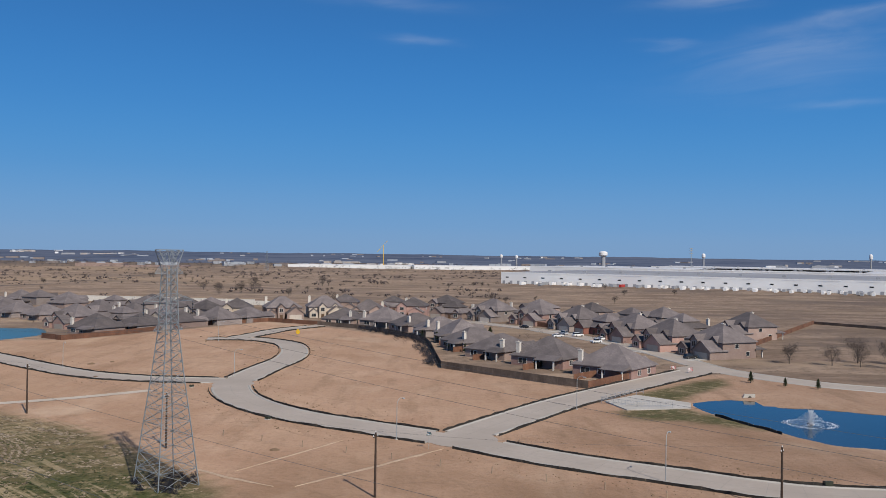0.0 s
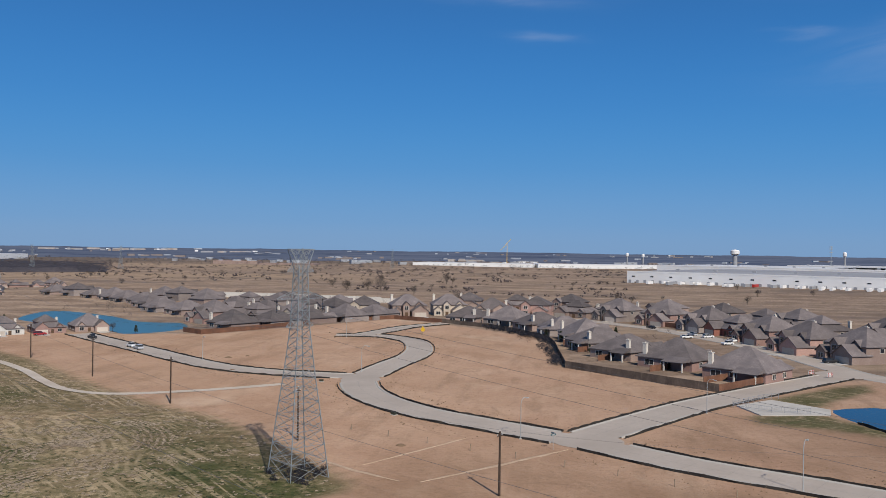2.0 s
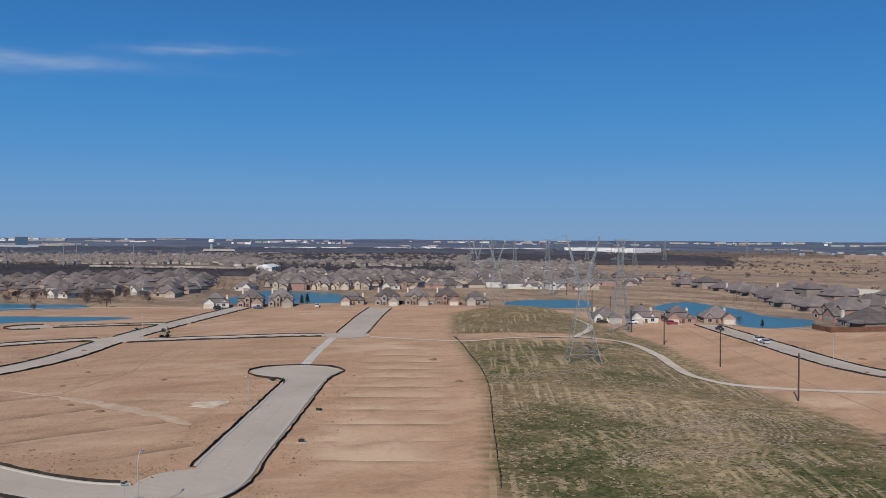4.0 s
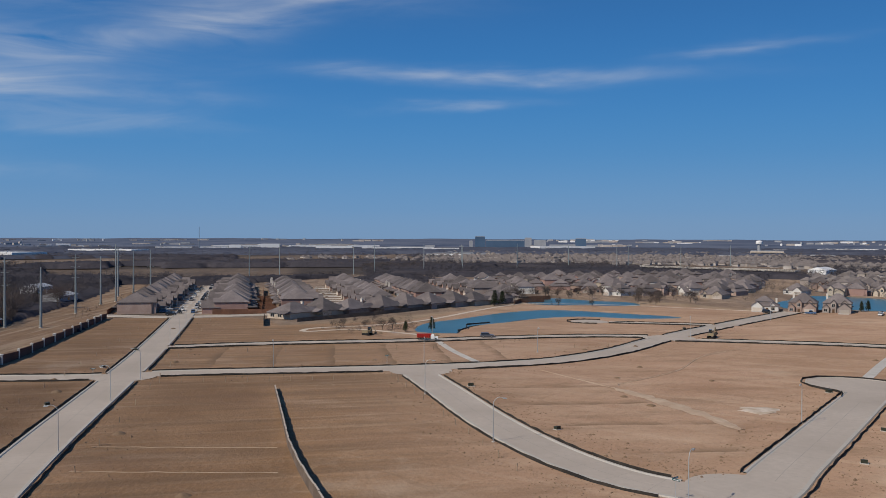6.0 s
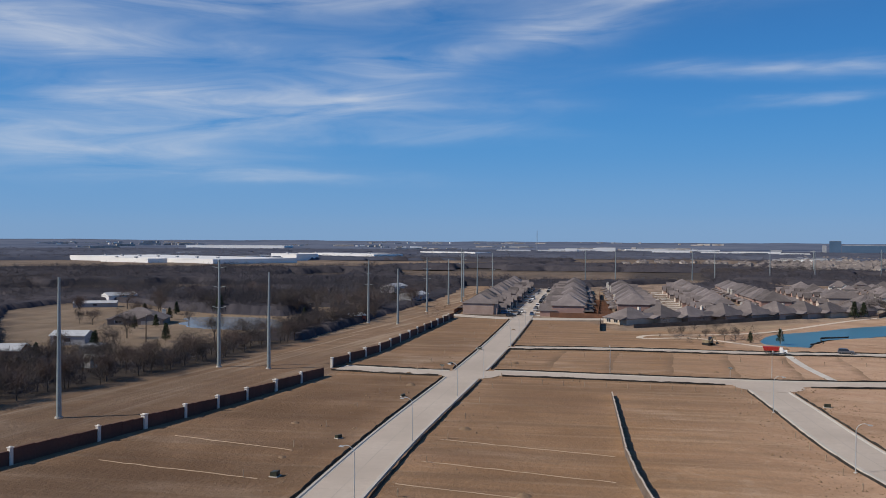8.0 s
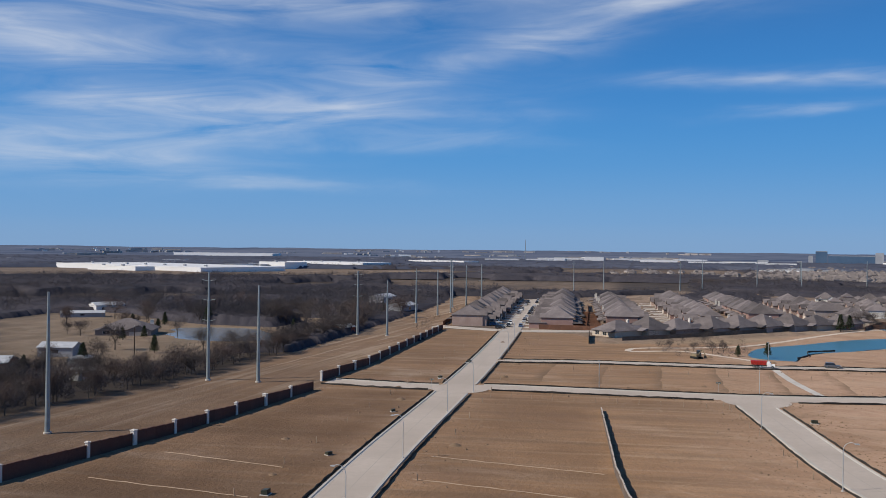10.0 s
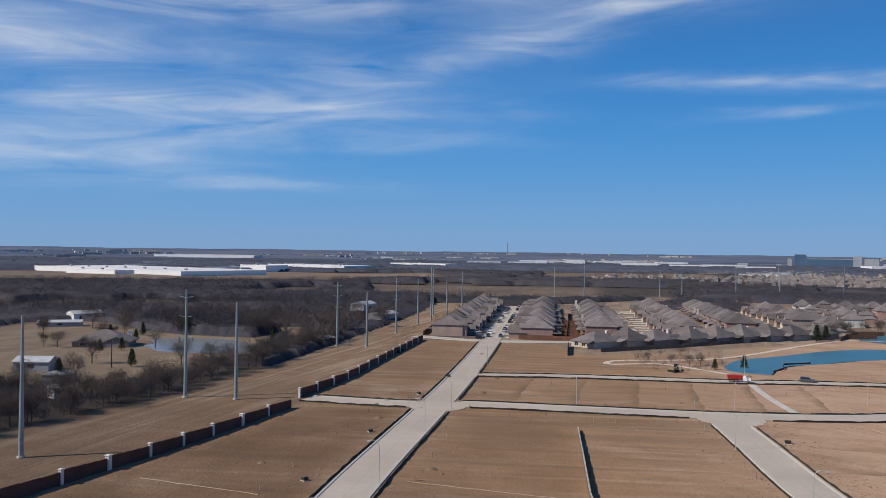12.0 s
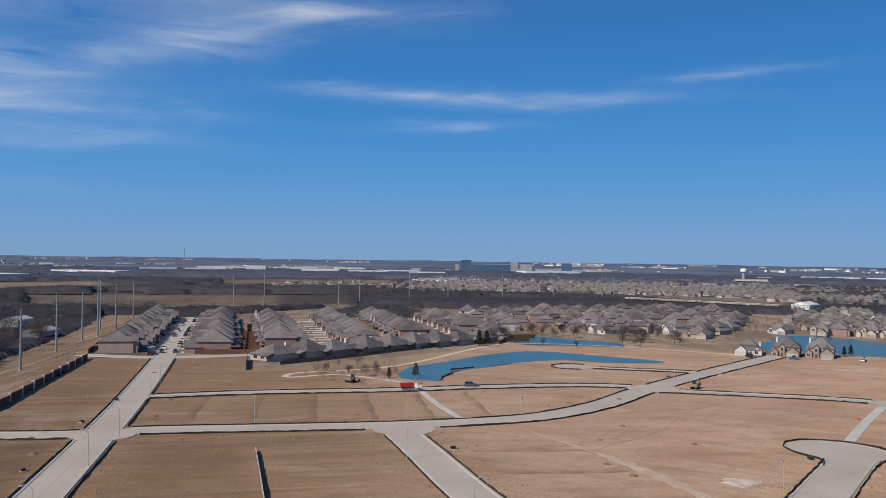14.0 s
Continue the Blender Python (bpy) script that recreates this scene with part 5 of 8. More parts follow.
for a0, a1, r0, r1, n in ((60, 84, 1080, 1500, 1150), (60, 82, 1500, 1900, 260), (46, 62, 1000, 1600, 620), (46, 60, 640, 820, 130), (84, 93, 1100, 1400, 60), (38, 47, 740, 1250, 230)):
    for _ in range(n):
        a, r = radians(rs.uniform(a0, a1)), rs.uniform(r0, r1)
        far_house(-math.sin(a) * r, math.cos(a) * r)
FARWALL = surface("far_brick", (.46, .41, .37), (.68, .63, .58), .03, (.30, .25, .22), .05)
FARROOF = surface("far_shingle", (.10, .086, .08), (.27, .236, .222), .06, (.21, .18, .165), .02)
fs = thing("far_suburb", pose(0, 0, 0), "far suburb of brick houses under grey roofs", "houses", kind="stuff")
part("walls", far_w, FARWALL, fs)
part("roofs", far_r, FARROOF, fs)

# ---- transmission towers ----
LINE_DIR = Vector((-.76, .65)).normalized()
ARM_ANG = math.degrees(math.atan2(LINE_DIR.y, LINE_DIR.x)) - 90


def lattice_body(legs, brace, levels, widths, r):
    """Four tapered legs and crossed bracing between levels."""
    cs = [(-1, -1), (1, -1), (1, 1), (-1, 1)]
    for z0, z1, w0, w1 in zip(levels, levels[1:], widths, widths[1:]):
        for i, (a, b) in enumerate(cs):
            legs[i].tube((a * w0 / 2, b * w0 / 2, z0), (a * w1 / 2, b * w1 / 2, z1), r, n=4)
            c, d = cs[(i + 1) % 4]
            brace.tube((a * w0 / 2, b * w0 / 2, z0), (c * w1 / 2, d * w1 / 2, z1), r * .5, n=4, cap=False)
            brace.tube((c * w0 / 2, d * w0 / 2, z0), (a * w1 / 2, b * w1 / 2, z1), r * .5, n=4, cap=False)
            brace.tube((a * w1 / 2, b * w1 / 2, z1), (c * w1 / 2, d * w1 / 2, z1), r * .5, n=4, cap=False)
            mx, my = (a * w0 + c * w0) / 4, (b * w0 + d * w0) / 4
            if w0 > 3.5:
                q = ((a * w1 + c * w1) / 4, (b * w1 + d * w1) / 4, z1)
                brace.tube((mx, my, z0), (a * (w0 + w1) / 4, b * (w0 + w1) / 4, (z0 + z1) / 2), r * .4, n=4, cap=False)
                brace.tube((mx, my, z0), (c * (w0 + w1) / 4, d * (w0 + w1) / 4, (z0 + z1) / 2), r * .4, n=4, cap=False)


def lattice_arm(x0, x1, z, depth, half, r, tip_drop=0.0):
    """A truss arm along x from the body at x0 to its tip at x1."""
    m = Mesh()
    n = max(3, int(abs(x1 - x0) / 1.1))
    for s in (-1, 1):
        m.tube((x0, s * half, z), (x1, 0, z - tip_drop), r, n=4)
        m.tube((x0, s * half, z + depth), (x1, 0, z - tip_drop + .1), r, n=4)
        for k in range(n):
            t0, t1 = k / n, (k + .5) / n
            a = (x0 + (x1 - x0) * t0, s * half * (1 - t0), z - tip_drop * t0)
            b = (x0 + (x1 - x0) * t1, s * half * (1 - t1), z + depth * (1 - t1) - tip_drop * t1)
            c = (x0 + (x1 - x0) * (t0 + 1 / n), s * half * (1 - t0 - 1 / n), z - tip_drop * (t0 + 1 / n))
            m.tube(a, b, r * .6, n=4, cap=False)
            m.tube(b, c, r * .6, n=4, cap=False)
    return m


def insulator(x, z, length, root):
    m = Mesh()
    m.tube((x, 0, z), (x, 0, z - length), .03, n=5)
    for k in range(8):
        m.tube((x, 0, z - .2 - k * (length - .3) / 8), (x, 0, z - .27 - k * (length - .3) / 8), .14, .09, n=8)
    part("insulator", m, GLASS, root, "dark insulator string")


def vertical_tower(x, y, turn, group):
    """A tall double-circuit lattice tower with a flared top."""
    root = thing("transmission_tower", pose(x, y, 0, 0, 0, turn), "tall galvanised lattice transmission tower with a flared top", "pylon", group)
    legs, brace = [Mesh() for _ in range(4)], Mesh()
    lv = [0, 2.6, 5.0, 7.2, 9.3, 11.3, 13.1, 14.8, 16.4, 17.9, 19.3, 20.7, 22.1, 23.5, 24.9, 26.3, 27.7, 29.1, 30.2, 31.2]
    wd = [float(np.interp(z, (0, 9, 16.2, 22.2, 31.2), (6.6, 4.75, 3.2, 2.1, 1.5))) for z in lv]
    lattice_body(legs, brace, lv, wd, .085)
    for a in legs:
        part("leg", a, STEEL, root)
    part("bracing", brace, STEEL, root)
    top = Mesh()
    for s in (-1, 1):
        for q in (-1, 1):
            top.tube((s * .75, q * .75, 31.2), (s * 2.0, q * .5, 34), .07, n=4)
            top.tube((s * .75, q * .75, 31.2), (0, q * .5, 34), .05, n=4)
            for k in range(3):
                t0, t1 = k / 3, (k + 1) / 3
                top.tube((s * (.75 + 1.25 * t0), q * (.75 - .25 * t0), 31.2 + 2.8 * t0), (s * (.75 - .75 * t1), q * (.75 - .25 * t1), 31.2 + 2.8 * t1), .04, n=4, cap=False)
                top.tube((s * (.75 + 1.25 * t1), q * (.75 - .25 * t1), 31.2 + 2.8 * t1), (s * (.75 - .75 * t0), q * (.75 - .25 * t0), 31.2 + 2.8 * t0), .04, n=4, cap=False)
        top.tube((s * 2.0, -.5, 34), (s * 2.0, .5, 34), .05, n=4)
    for q in (-1, 1):
        top.tube((-2.0, q * .5, 34), (2.0, q * .5, 34), .08, n=4)
    part("peak_frame", top, STEEL, root, "flared top frame")
    for z, w in ((30.6, 2.3), (26.6, 4.0), (22.4, 2.4)):
        for s in (-1, 1):
            part("crossarm", lattice_arm(s * .85, s * w, z, 1.2, .8, .035), STEEL, root)
            if z < 28 and z > 24:
                insulator(s * w, z, 2.0, root)
    return root


def vee_tower(x, y, turn, group, wide=False):
    """A lattice tower whose waist opens into two raked masts."""
    root = thing("transmission_tower", pose(x, y, 0, 0, 0, turn), "galvanised lattice transmission tower with two raked masts", "pylon", group)
    legs, brace = [Mesh() for _ in range(4)], Mesh()
    if wide:
        lv, wd = [0, 4.5, 9, 13.5, 17.5, 21], [9.4, 7.6, 5.9, 4.2, 2.9, 1.9]
    else:
        lv, wd = [0, 3.4, 6.8, 10.2, 13.4, 16.4, 19.4], [9.2, 7.7, 6.3, 5.0, 3.8, 2.8, 1.9]
    lattice_body(legs, brace, lv, wd, .075)
    for a in legs:
        part("leg", a, STEEL, root)
    part("bracing", brace, STEEL, root)
    zt, zw, mx = (32.0, 21.0, 4.0) if wide else (35.0, 19.4, 4.6)
    for s in (-1, 1):
        mast = Mesh()
        for q in (-1, 1):
            for e in (-.9, .9):
                mast.tube((s * .3 + e * .5, q * .9, zw), (s * mx + e * .12, q * .12, zt), .07, n=4)
            for k in range(9):
                t0, t1 = k / 9, (k + 1) / 9
                a = (s * .3 + (s * mx - s * .3) * t0 - .45 * (1 - t0), q * .9 * (1 - t0), zw + (zt - zw) * t0)
                b = (s * .3 + (s * mx - s * .3) * t1 + .45 * (1 - t1), q * .9 * (1 - t1), zw + (zt - zw) * t1)
                mast.tube(a, b, .04, n=4, cap=False)
                mast.tube((a[0] + .9 * (1 - t0), a[1], a[2]), (b[0] - .9 * (1 - t1), b[1], b[2]), .04, n=4, cap=False)
        for k in range(5):
            t0 = .15 + k * .17
            xx, zz, hw = s * .3 + (s * mx - s * .3) * t0, zw + (zt - zw) * t0, .9 * (1 - t0)
            mast.tube((xx, -hw, zz), (xx, hw, zz), .04, n=4, cap=False)
            mast.tube((xx, hw, zz), (-s * .6 * (1 - t0), hw * .8, zz - 2.2 + t0), .035, n=4, cap=False)
        part("mast", mast, STEEL, root, "raked lattice mast")
        if wide:
            part("crossarm", lattice_arm(s * .8, s * 13.0, 22.3, 1.9, .9, .07), STEEL, root)
            insulator(s * 12.8, 22.3, 2.2, root)
            part("crossarm", lattice_arm(s * 3.9, s * 7.5, 31.2, .8, .3, .05), STEEL, root)
        else:
            part("crossarm", lattice_arm(s * .9, s * 8.4, 22.4, 1.5, .9, .07), STEEL, root)
            part("crossarm", lattice_arm(s * 4.4, s * 8.0, 32.8, 1.0, .3, .05), STEEL, root)
            insulator(s * 8.2, 22.4, 2.2, root)
            insulator(s * 7.8, 32.8, 2.2, root)
    return root


GT1, GT2 = "towers of the near power line", "towers of the far power line"
L1 = [(150, -40), (-39.5, 125.5), (-192, 262), (-345, 398), (-498, 533), (-700, 712)]
L2 = [(66, -7), (-148, 185), (-306, 314), (-470, 462), (-660, 640)]
for i, (x, y) in enumerate(L1):
    vertical_tower(x, y, ARM_ANG, GT1)
for i, (x, y) in enumerate(L2):
    vee_tower(x, y, ARM_ANG, GT2, wide=(i == 2))
for x, y in ((-560, 790), (-760, 960), (-700, 1060), (-640, 1180), (-420, 1350), (-300, 1480)):
    vertical_tower(x, y, ARM_ANG, "towers far off")

arm = Vector((math.cos(radians(ARM_ANG)), math.sin(radians(ARM_ANG))))


def cable(a, b, sag, radius, label, group):
    m = Mesh()
    a, b = Vector(a), Vector(b)
    pts = []
    for i in range(25):
        t = i / 24
        p = a.lerp(b, t)
        p.z -= sag * 4 * t * (1 - t)
        pts.append(p)
    for p, q in zip(pts, pts[1:]):
        m.tube(p, q, radius, n=4, cap=False)
    return tagged(part("cable", m, WIRE), label, "cable", group)


for pts, spots, g in ((L1[:5], ((2.3, 30.6), (-2.3, 30.6), (4.0, 24.6), (-4.0, 24.6), (2.4, 22.4), (-2.4, 22.4), (2.0, 34), (-2.0, 34)), GT1),
                      (L2[:4], ((8.2, 20.3), (-8.2, 20.3), (7.8, 30.6), (-7.8, 30.6), (4.6, 35), (-4.6, 35)), GT2)):
    for (x0, y0), (x1, y1) in zip(pts, pts[1:]):
        for o, z in spots:
            first = (x0, y0) in (L1[0], L2[0])
            if first and (z > 29 or (o, z) == (2.4, 22.4)):
                continue
            p, q = Vector((x0, y0)) + arm * o, Vector((x1, y1)) + arm * o
            cable((p.x, p.y, z), (q.x, q.y, z), 4.6 if z < 33 else 3.4, .018, "thin dark conductor hung between the lattice towers", "conductors of the power lines")


# ---- steel and timber poles ----
def monopole(x, y, h, arms, turn=0):
    root = thing("steel_pole", pose(x, y, 0, 0, 0, turn), "tapered grey steel power pole standing in the easement", "power pole", "steel power poles")
    m = Mesh()
    m.tube((0, 0, -.3), (0, 0, h), .52, .24, n=12)
    part("shaft", m, STEEL_P, root)
    b = Mesh()
    b.tube((0, 0, 0), (0, 0, .3), .75, n=14)
    part("base", b, CONCRETE_W, root, "concrete footing")
    for z in arms:
        for s in (-1, 1):
            a = Mesh()
            a.tube((0, 0, h * z), (s * 1.9, 0, h * z + .4), .11, .06, n=6)
            part("arm", a, STEEL_P, root)
            q = Mesh()
            q.tube((s * 1.8, 0, h * z + .35), (s * 1.8, 0, h * z - .9), .07, n=6)
            part("insulator", q, GLASS, root, "dark insulator")
    return root


for x, y, h, arms in ((-143, -113, 26.8, ()), (-211, -117, 28.7, (.55, .74, .92)), (-212, -103, 25.5, ()), (-339, -120, 26.0, (.6, .78, .94)), (-338, -107, 22.5, ()),
                      (-400, -112, 26, (.6, .78, .94)), (-450, -114, 24, ()), (-472, -112, 30, (.7, .85)), (-511, -120, 28, (.6, .8)), (-513, -112, 26, ()), (-540, -108, 26, (.6, .8)),
                      (-760, -70, 26, (.7, .9)), (-770, -45, 28, ()), (-800, 20, 26, (.7, .9)), (-820, 40, 28, (.7, .9)), (-850, 90, 28, ()), (-880, 190, 28, (.7, .9)), (-900, 250, 28, ()),
                      (-920, 310, 28, (.7, .9)), (-940, 330, 26, ()), (-960, 400, 26, (.7, .9)), (-980, 470, 26, ()), (-1000, 150, 26, (.7, .9)), (-860, 130, 26, ())):
    monopole(x, y, h, arms, 95)


def wood_pole(x, y, h):
    root = thing("utility_pole", pose(x, y, 0, 0, 0, ARM_ANG), "dark creosoted wooden utility pole", "utility pole", "wooden poles")
    m = Mesh()
    m.tube((0, 0, -.3), (0, 0, h), .19, .13, n=9)
    part("shaft", m, POLE_WOOD, root)
    a = Mesh()
    a.box(-.5, -.06, h - .7, .5, .06, h - .55)
    part("crossarm", a, POLE_WOOD, root)
    for s in (-.42, 0, .42):
        i = Mesh()
        z = h - .55 if s else h
        i.tube((s, 0, z), (s, 0, z + .22), .06, .04, n=6)
        part("insulator", i, WHITE, root, "pale insulator")


WP = [(46, 117, 8.6), (-9, 121, 9.0), (-47, 149, 9.5), (-85, 178.5, 10.2), (-122, 211, 10.2), (-160, 242, 10.2), (-189, 265, 10), (-225, 300, 10), (-262, 335, 10), (-300, 372, 10), (-340, 410, 10), (-385, 450, 10), (-430, 490, 10)]
for x, y, h in WP:
    wood_pole(x, y, h)
for (x0, y0, h0), (x1, y1, h1) in zip(WP[:8], WP[1:9]):
    cable((x0, y0, h0 + .2), (x1, y1, h1 + .2), .8, .012, "thin wire between the wooden poles", "wires of the wooden poles")


# ---- street lamps ----
LAMP_STEEL = surface("lamp_steel", (.44, .46, .46), (.52, .54, .54), 0.8, rough=0.5, metal=0.3, spec=.4)


def street_lamp(x, y, face):
    root = thing("street_lamp", pose(x, y, 0, 0, 0, face), "slim grey street lamp with a curved arm beside the kerb", "street lamp", "street lamps")
    m = Mesh()
    m.tube((0, 0, 0), (0, 0, 6.2), .085, .06, n=8)
    part("post", m, LAMP_STEEL, root)
    a = Mesh()
    pts = [(1.15 * (1 - math.cos(t)), 0, 6.2 + 1.25 * math.sin(t)) for t in np.linspace(0, 2.1, 12)]
    for p, q in zip(pts, pts[1:]):
        a.tube(p, q, .05, n=6)
    part("arm", a, LAMP_STEEL, root)
    h = Mesh()
    h.box(1.6, -.13, 7.18, 2.25, .13, 7.30)
    h.box(1.7, -.10, 7.30, 2.1, .10, 7.36)
    part("head", h, LAMP_STEEL, root, "flat grey lamp head")
    b = Mesh()
    b.tube((0, 0, -.1), (0, 0, .12), .28, n=10)
    part("base", b, CONCRETE_W, root, "concrete foot")


for x, y, f in ((34, 131, 60), (-8, 158.5, 55), (30, 192, -40), (-108, 248, -50), (-108, -40.5, 265), (-143, -43, 265), (-186, -45.5, 265), (-214, -45.5, 265), (-272, -49, 265),
                (-142, 26, 85), (-187, 19.5, 85), (-230, -15.5, 0), (-231, 24, 0), (-103.5, 43.4, 140), (-150, 85, -40), (-289, 33, 180), (-300, -51, 265), (-281, 120, 160), (-340, 180, 140), (-56, 235, 0), (-84, 327, 0), (-345, -56, 265), (-252, 60, 0)):
    street_lamp(x, y, f)


SIGN_TEAL = surface("teal_sign", (.012, .085, .095), (.018, .11, .12), 2.0, rough=.5)


def street_sign(x, y, turn):
    root = thing("street_sign", pose(x, y, 0, 0, 0, turn), "teal street name sign with two blades on a thin post", "street sign", "street signs")
    p = Mesh()
    p.tube((0, 0, -.1), (0, 0, 2.75), .04, n=6)
    part("post", p, LAMP_STEEL, root)
    for k, a in enumerate((0, 90)):
        b = Mesh()
        b.box(-.55, -.02, 2.45 + .28 * k, .55, .02, 2.70 + .28 * k)
        blade = part("blade", b, SIGN_TEAL, root, "teal name blade", pose(0, 0, 0, 0, 0, a))
        for side in (-1, 1):
            w = Mesh()
            w.box(-.42, side * .026 - .003, 2.54 + .28 * k, .42, side * .026 + .003, 2.61 + .28 * k)
            part("writing_bar", w, WHITE, blade, "pale bar of lettering")


for x, y, f in ((-108, 43.6, 35), (-213, -56, 5), (-229, 14, 5), (-2, 151, 40)):
    street_sign(x, y, f)

# ---- screen wall with piers ----
def screen_wall(pts, step, h, big=()):
    line = [Vector(p) for p in pts]
    root = thing("screen_wall", pose(line[0].x, line[0].y, 0), "stepped dark red brick screen wall with pale cast-stone piers", "wall", "screen walls")
    o = line[0]
    k = 0
    for a, b in zip(line, line[1:]):
        n = max(1, int(round((b - a).length / step)))
        for i in range(n):
            p, q = a.lerp(b, i / n), a.lerp(b, (i + 1) / n)
            ang = math.degrees(math.atan2((q - p).y, (q - p).x))
            length = (q - p).length
            m = Matrix.Translation((p.x - o.x, p.y - o.y, 0)) @ pose(0, 0, 0, 0, 0, ang)
            for j in range(4):
                w = Mesh()
                z = h + .10 * (3 - j) - .12
                w.box(.2 + (length - .4) * j / 4, -.10, -.3, .2 + (length - .4) * (j + 1) / 4 - .02, .10, z)
                w.box(.2 + (length - .4) * j / 4, -.14, z, .2 + (length - .4) * (j + 1) / 4 - .02, .14, z + .08)
                part("panel", w, BRICK_WALL, root, "", m)
            pier = Mesh()
            s = .42 if k % 4 == 2 else .30
            pier.box(-s, -s, -.3, s, s, h + .35)
            pp = part("pier", pier, PIER, root, "pale cast-stone pier", m)
            cap = Mesh()
            cap.box(-s - .1, -s - .1, h + .35, s + .1, s + .1, h + .5)
            cap.add([(-s, -s, h + .5), (s, -s, h + .5), (s, s, h + .5), (-s, s, h + .5), (0, 0, h + .68)], [(0, 1, 4), (1, 2, 4), (2, 3, 4), (3, 0, 4)])
            part("cap", cap, PIER, pp)
            k += 1
    return root


screen_wall([(-60, -108), (-112, -97), (-128.8, -94), (-150, -90.4), (-170, -87.8), (-205, -84.5)], 12.0, 2.2)
screen_wall([(-219, -88), (-254, -86.4), (-305, -89.2), (-374, -92.5)], 12.0, 2.2)


# ---- timber fences ----
def board_fence(pts, h, mat_f, label, group, closed=False):
    line = [Vector(p) for p in pts]
    root = thing("board_fence", pose(line[0].x, line[0].y, 0), label, "fence", group)
    o = line[0]
    for a, b in zip(line, line[1:]):
        n = max(1, int(round((b - a).length / (2.4 if max(abs(a.x), a.y) < 300 else 4.8))))
        ang = math.degrees(math.atan2((b - a).y, (b - a).x))
        L = (b - a).length / n
        for i in range(n):
            p = a.lerp(b, i / n)
            key = (round(L, 2), h, mat_f.name)
            if key not in FENCE_MESH:
                w = Mesh()
                c = max(6, int(L / .3))
                face_ = [(-.05, .1), (-.05, -.05), (.05, -.05)]
                for j in range(c):
                    e = .03 + .012 * ((j * 7) % 3)
                    face_ += [(max(.051, L * j / c + .012), -e), (L * (j + 1) / c - .012, -e), (L * (j + 1) / c - .006, -.012)]
                w.prism(face_ + [(L, .02), (.05, .02), (.05, .1)], -.2, h)
                FENCE_MESH[key] = w.data("panel", mat_f)
            part("panel", FENCE_MESH[key], None, root, "", Matrix.Translation((p.x - o.x, p.y - o.y, 0)) @ pose(0, 0, 0, 0, 0, ang))
    return root


FENCE_MESH = {}
GREYF, REDF = "weathered grey-brown board fence behind the houses", "reddish stained board fence round a yard"
board_fence([(0, 258), (12, 246), (24, 234), (37.5, 221.5)], 2.1, WOOD_GREY, GREYF, "garden fences")
board_fence([(37.5, 221.5), (46, 232), (54, 241)], 2.0, WOOD_FENCE, REDF, "garden fences")
board_fence([(0, 258), (-2, 285), (-4, 315), (-7, 338), (-20, 362), (-34, 384), (-58, 404)], 1.9, WOOD_GREY, GREYF, "garden fences")
board_fence([(-58, 404), (-84, 420), (-108, 392), (-127, 348), (-141, 322), (-152, 330)], 1.9, WOOD_FENCE, REDF, "garden fences")
for a in ((24, 256, 44, 276), (10, 278, 30, 296), (4, 300, 22, 318), (-1, 322, 14, 340), (-3, 348, 10, 360), (36, 236, 54, 256)):
    board_fence([(a[0], a[1]), (a[2], a[3])], 1.8, WOOD_FENCE, REDF, "garden fences")
board_fence([(104, 298), (117.8, 330), (143, 370), (168, 411), (193, 451)], 1.9, WOOD_FENCE, REDF, "garden fences")
board_fence([(193, 451), (215, 421), (330, 372)], 1.4, WOOD_GREY, GREYF, "garden fences")
board_fence([(45, 413), (57, 399), (64, 408)], 2.2, WOOD_FENCE, REDF, "garden fences")
board_fence([(-393, -97), (-424, -100.5), (-526, -107), (-570, -111)], 2.0, WOOD_FENCE, REDF, "garden fences")
for k in range(7):
    board_fence([(-390 - k * 14.6, -52 - k * 1.3), (-390 - k * 14.6, -24 - k * 1.3)], 2.2, WOOD_FENCE, REDF, "garden fences")
board_fence([(-393, -31), (-470, -36), (-560, -43)], 2.4, WOOD_FENCE, REDF, "garden fences")
board_fence([(-367, -28), (-350, -27), (-336, -26)], 2.2, WOOD_GREY, GREYF, "garden fences")
board_fence([(-352, -14), (-378, 16), (-405, 42), (-428, 66), (-446, 90)], 1.6, WOOD_GREY, GREYF, "garden fences")
for x, y in ((-434, 92), (-452, 100), (-530, 150), (-488, 190), (-545, 182)):
    board_fence([(x, y), (x - 14, y + 6), (x - 18, y + 20)], 1.9, WOOD_FENCE, REDF, "garden fences")

# retaining wall between the back lots, stepped up on its pale side
RETAIN = [(-197, -13), (-168, -10), (-143, -7.5), (-128, -5.3), (-118, -3.5), (-108, -1.5)]
rw = thing("retaining_wall", pose(-199, -12.6, 0), "low stepped brown wall with a pale cap between lots", "wall")
for i, (a, b) in enumerate(zip(RETAIN, RETAIN[1:])):
    a, b = Vector(a), Vector(b)
    n = max(2, int((b - a).length / 3))
    ang = math.degrees(math.atan2((b - a).y, (b - a).x))
    for j in range(n):
        p = a.lerp(b, j / n)
        L = (b - a).length / n
        w = Mesh()
        h = .9 + .8 * min(1, (i + j / n) / 4) + .12 * (j % 2)
        w.box(0, -.12, -.3, L - .02, .12, h)
        bl = part("panel", w, WOOD_GREY, rw, "", Matrix.Translation((p.x + 199, p.y + 12.6, 0)) @ pose(0, 0, 0, 0, 0, ang))
        w = Mesh()
        w.box(-.02, -.13, h, L, .13, h + .06)
        part("cap", w, CONCRETE, bl, "pale cap")


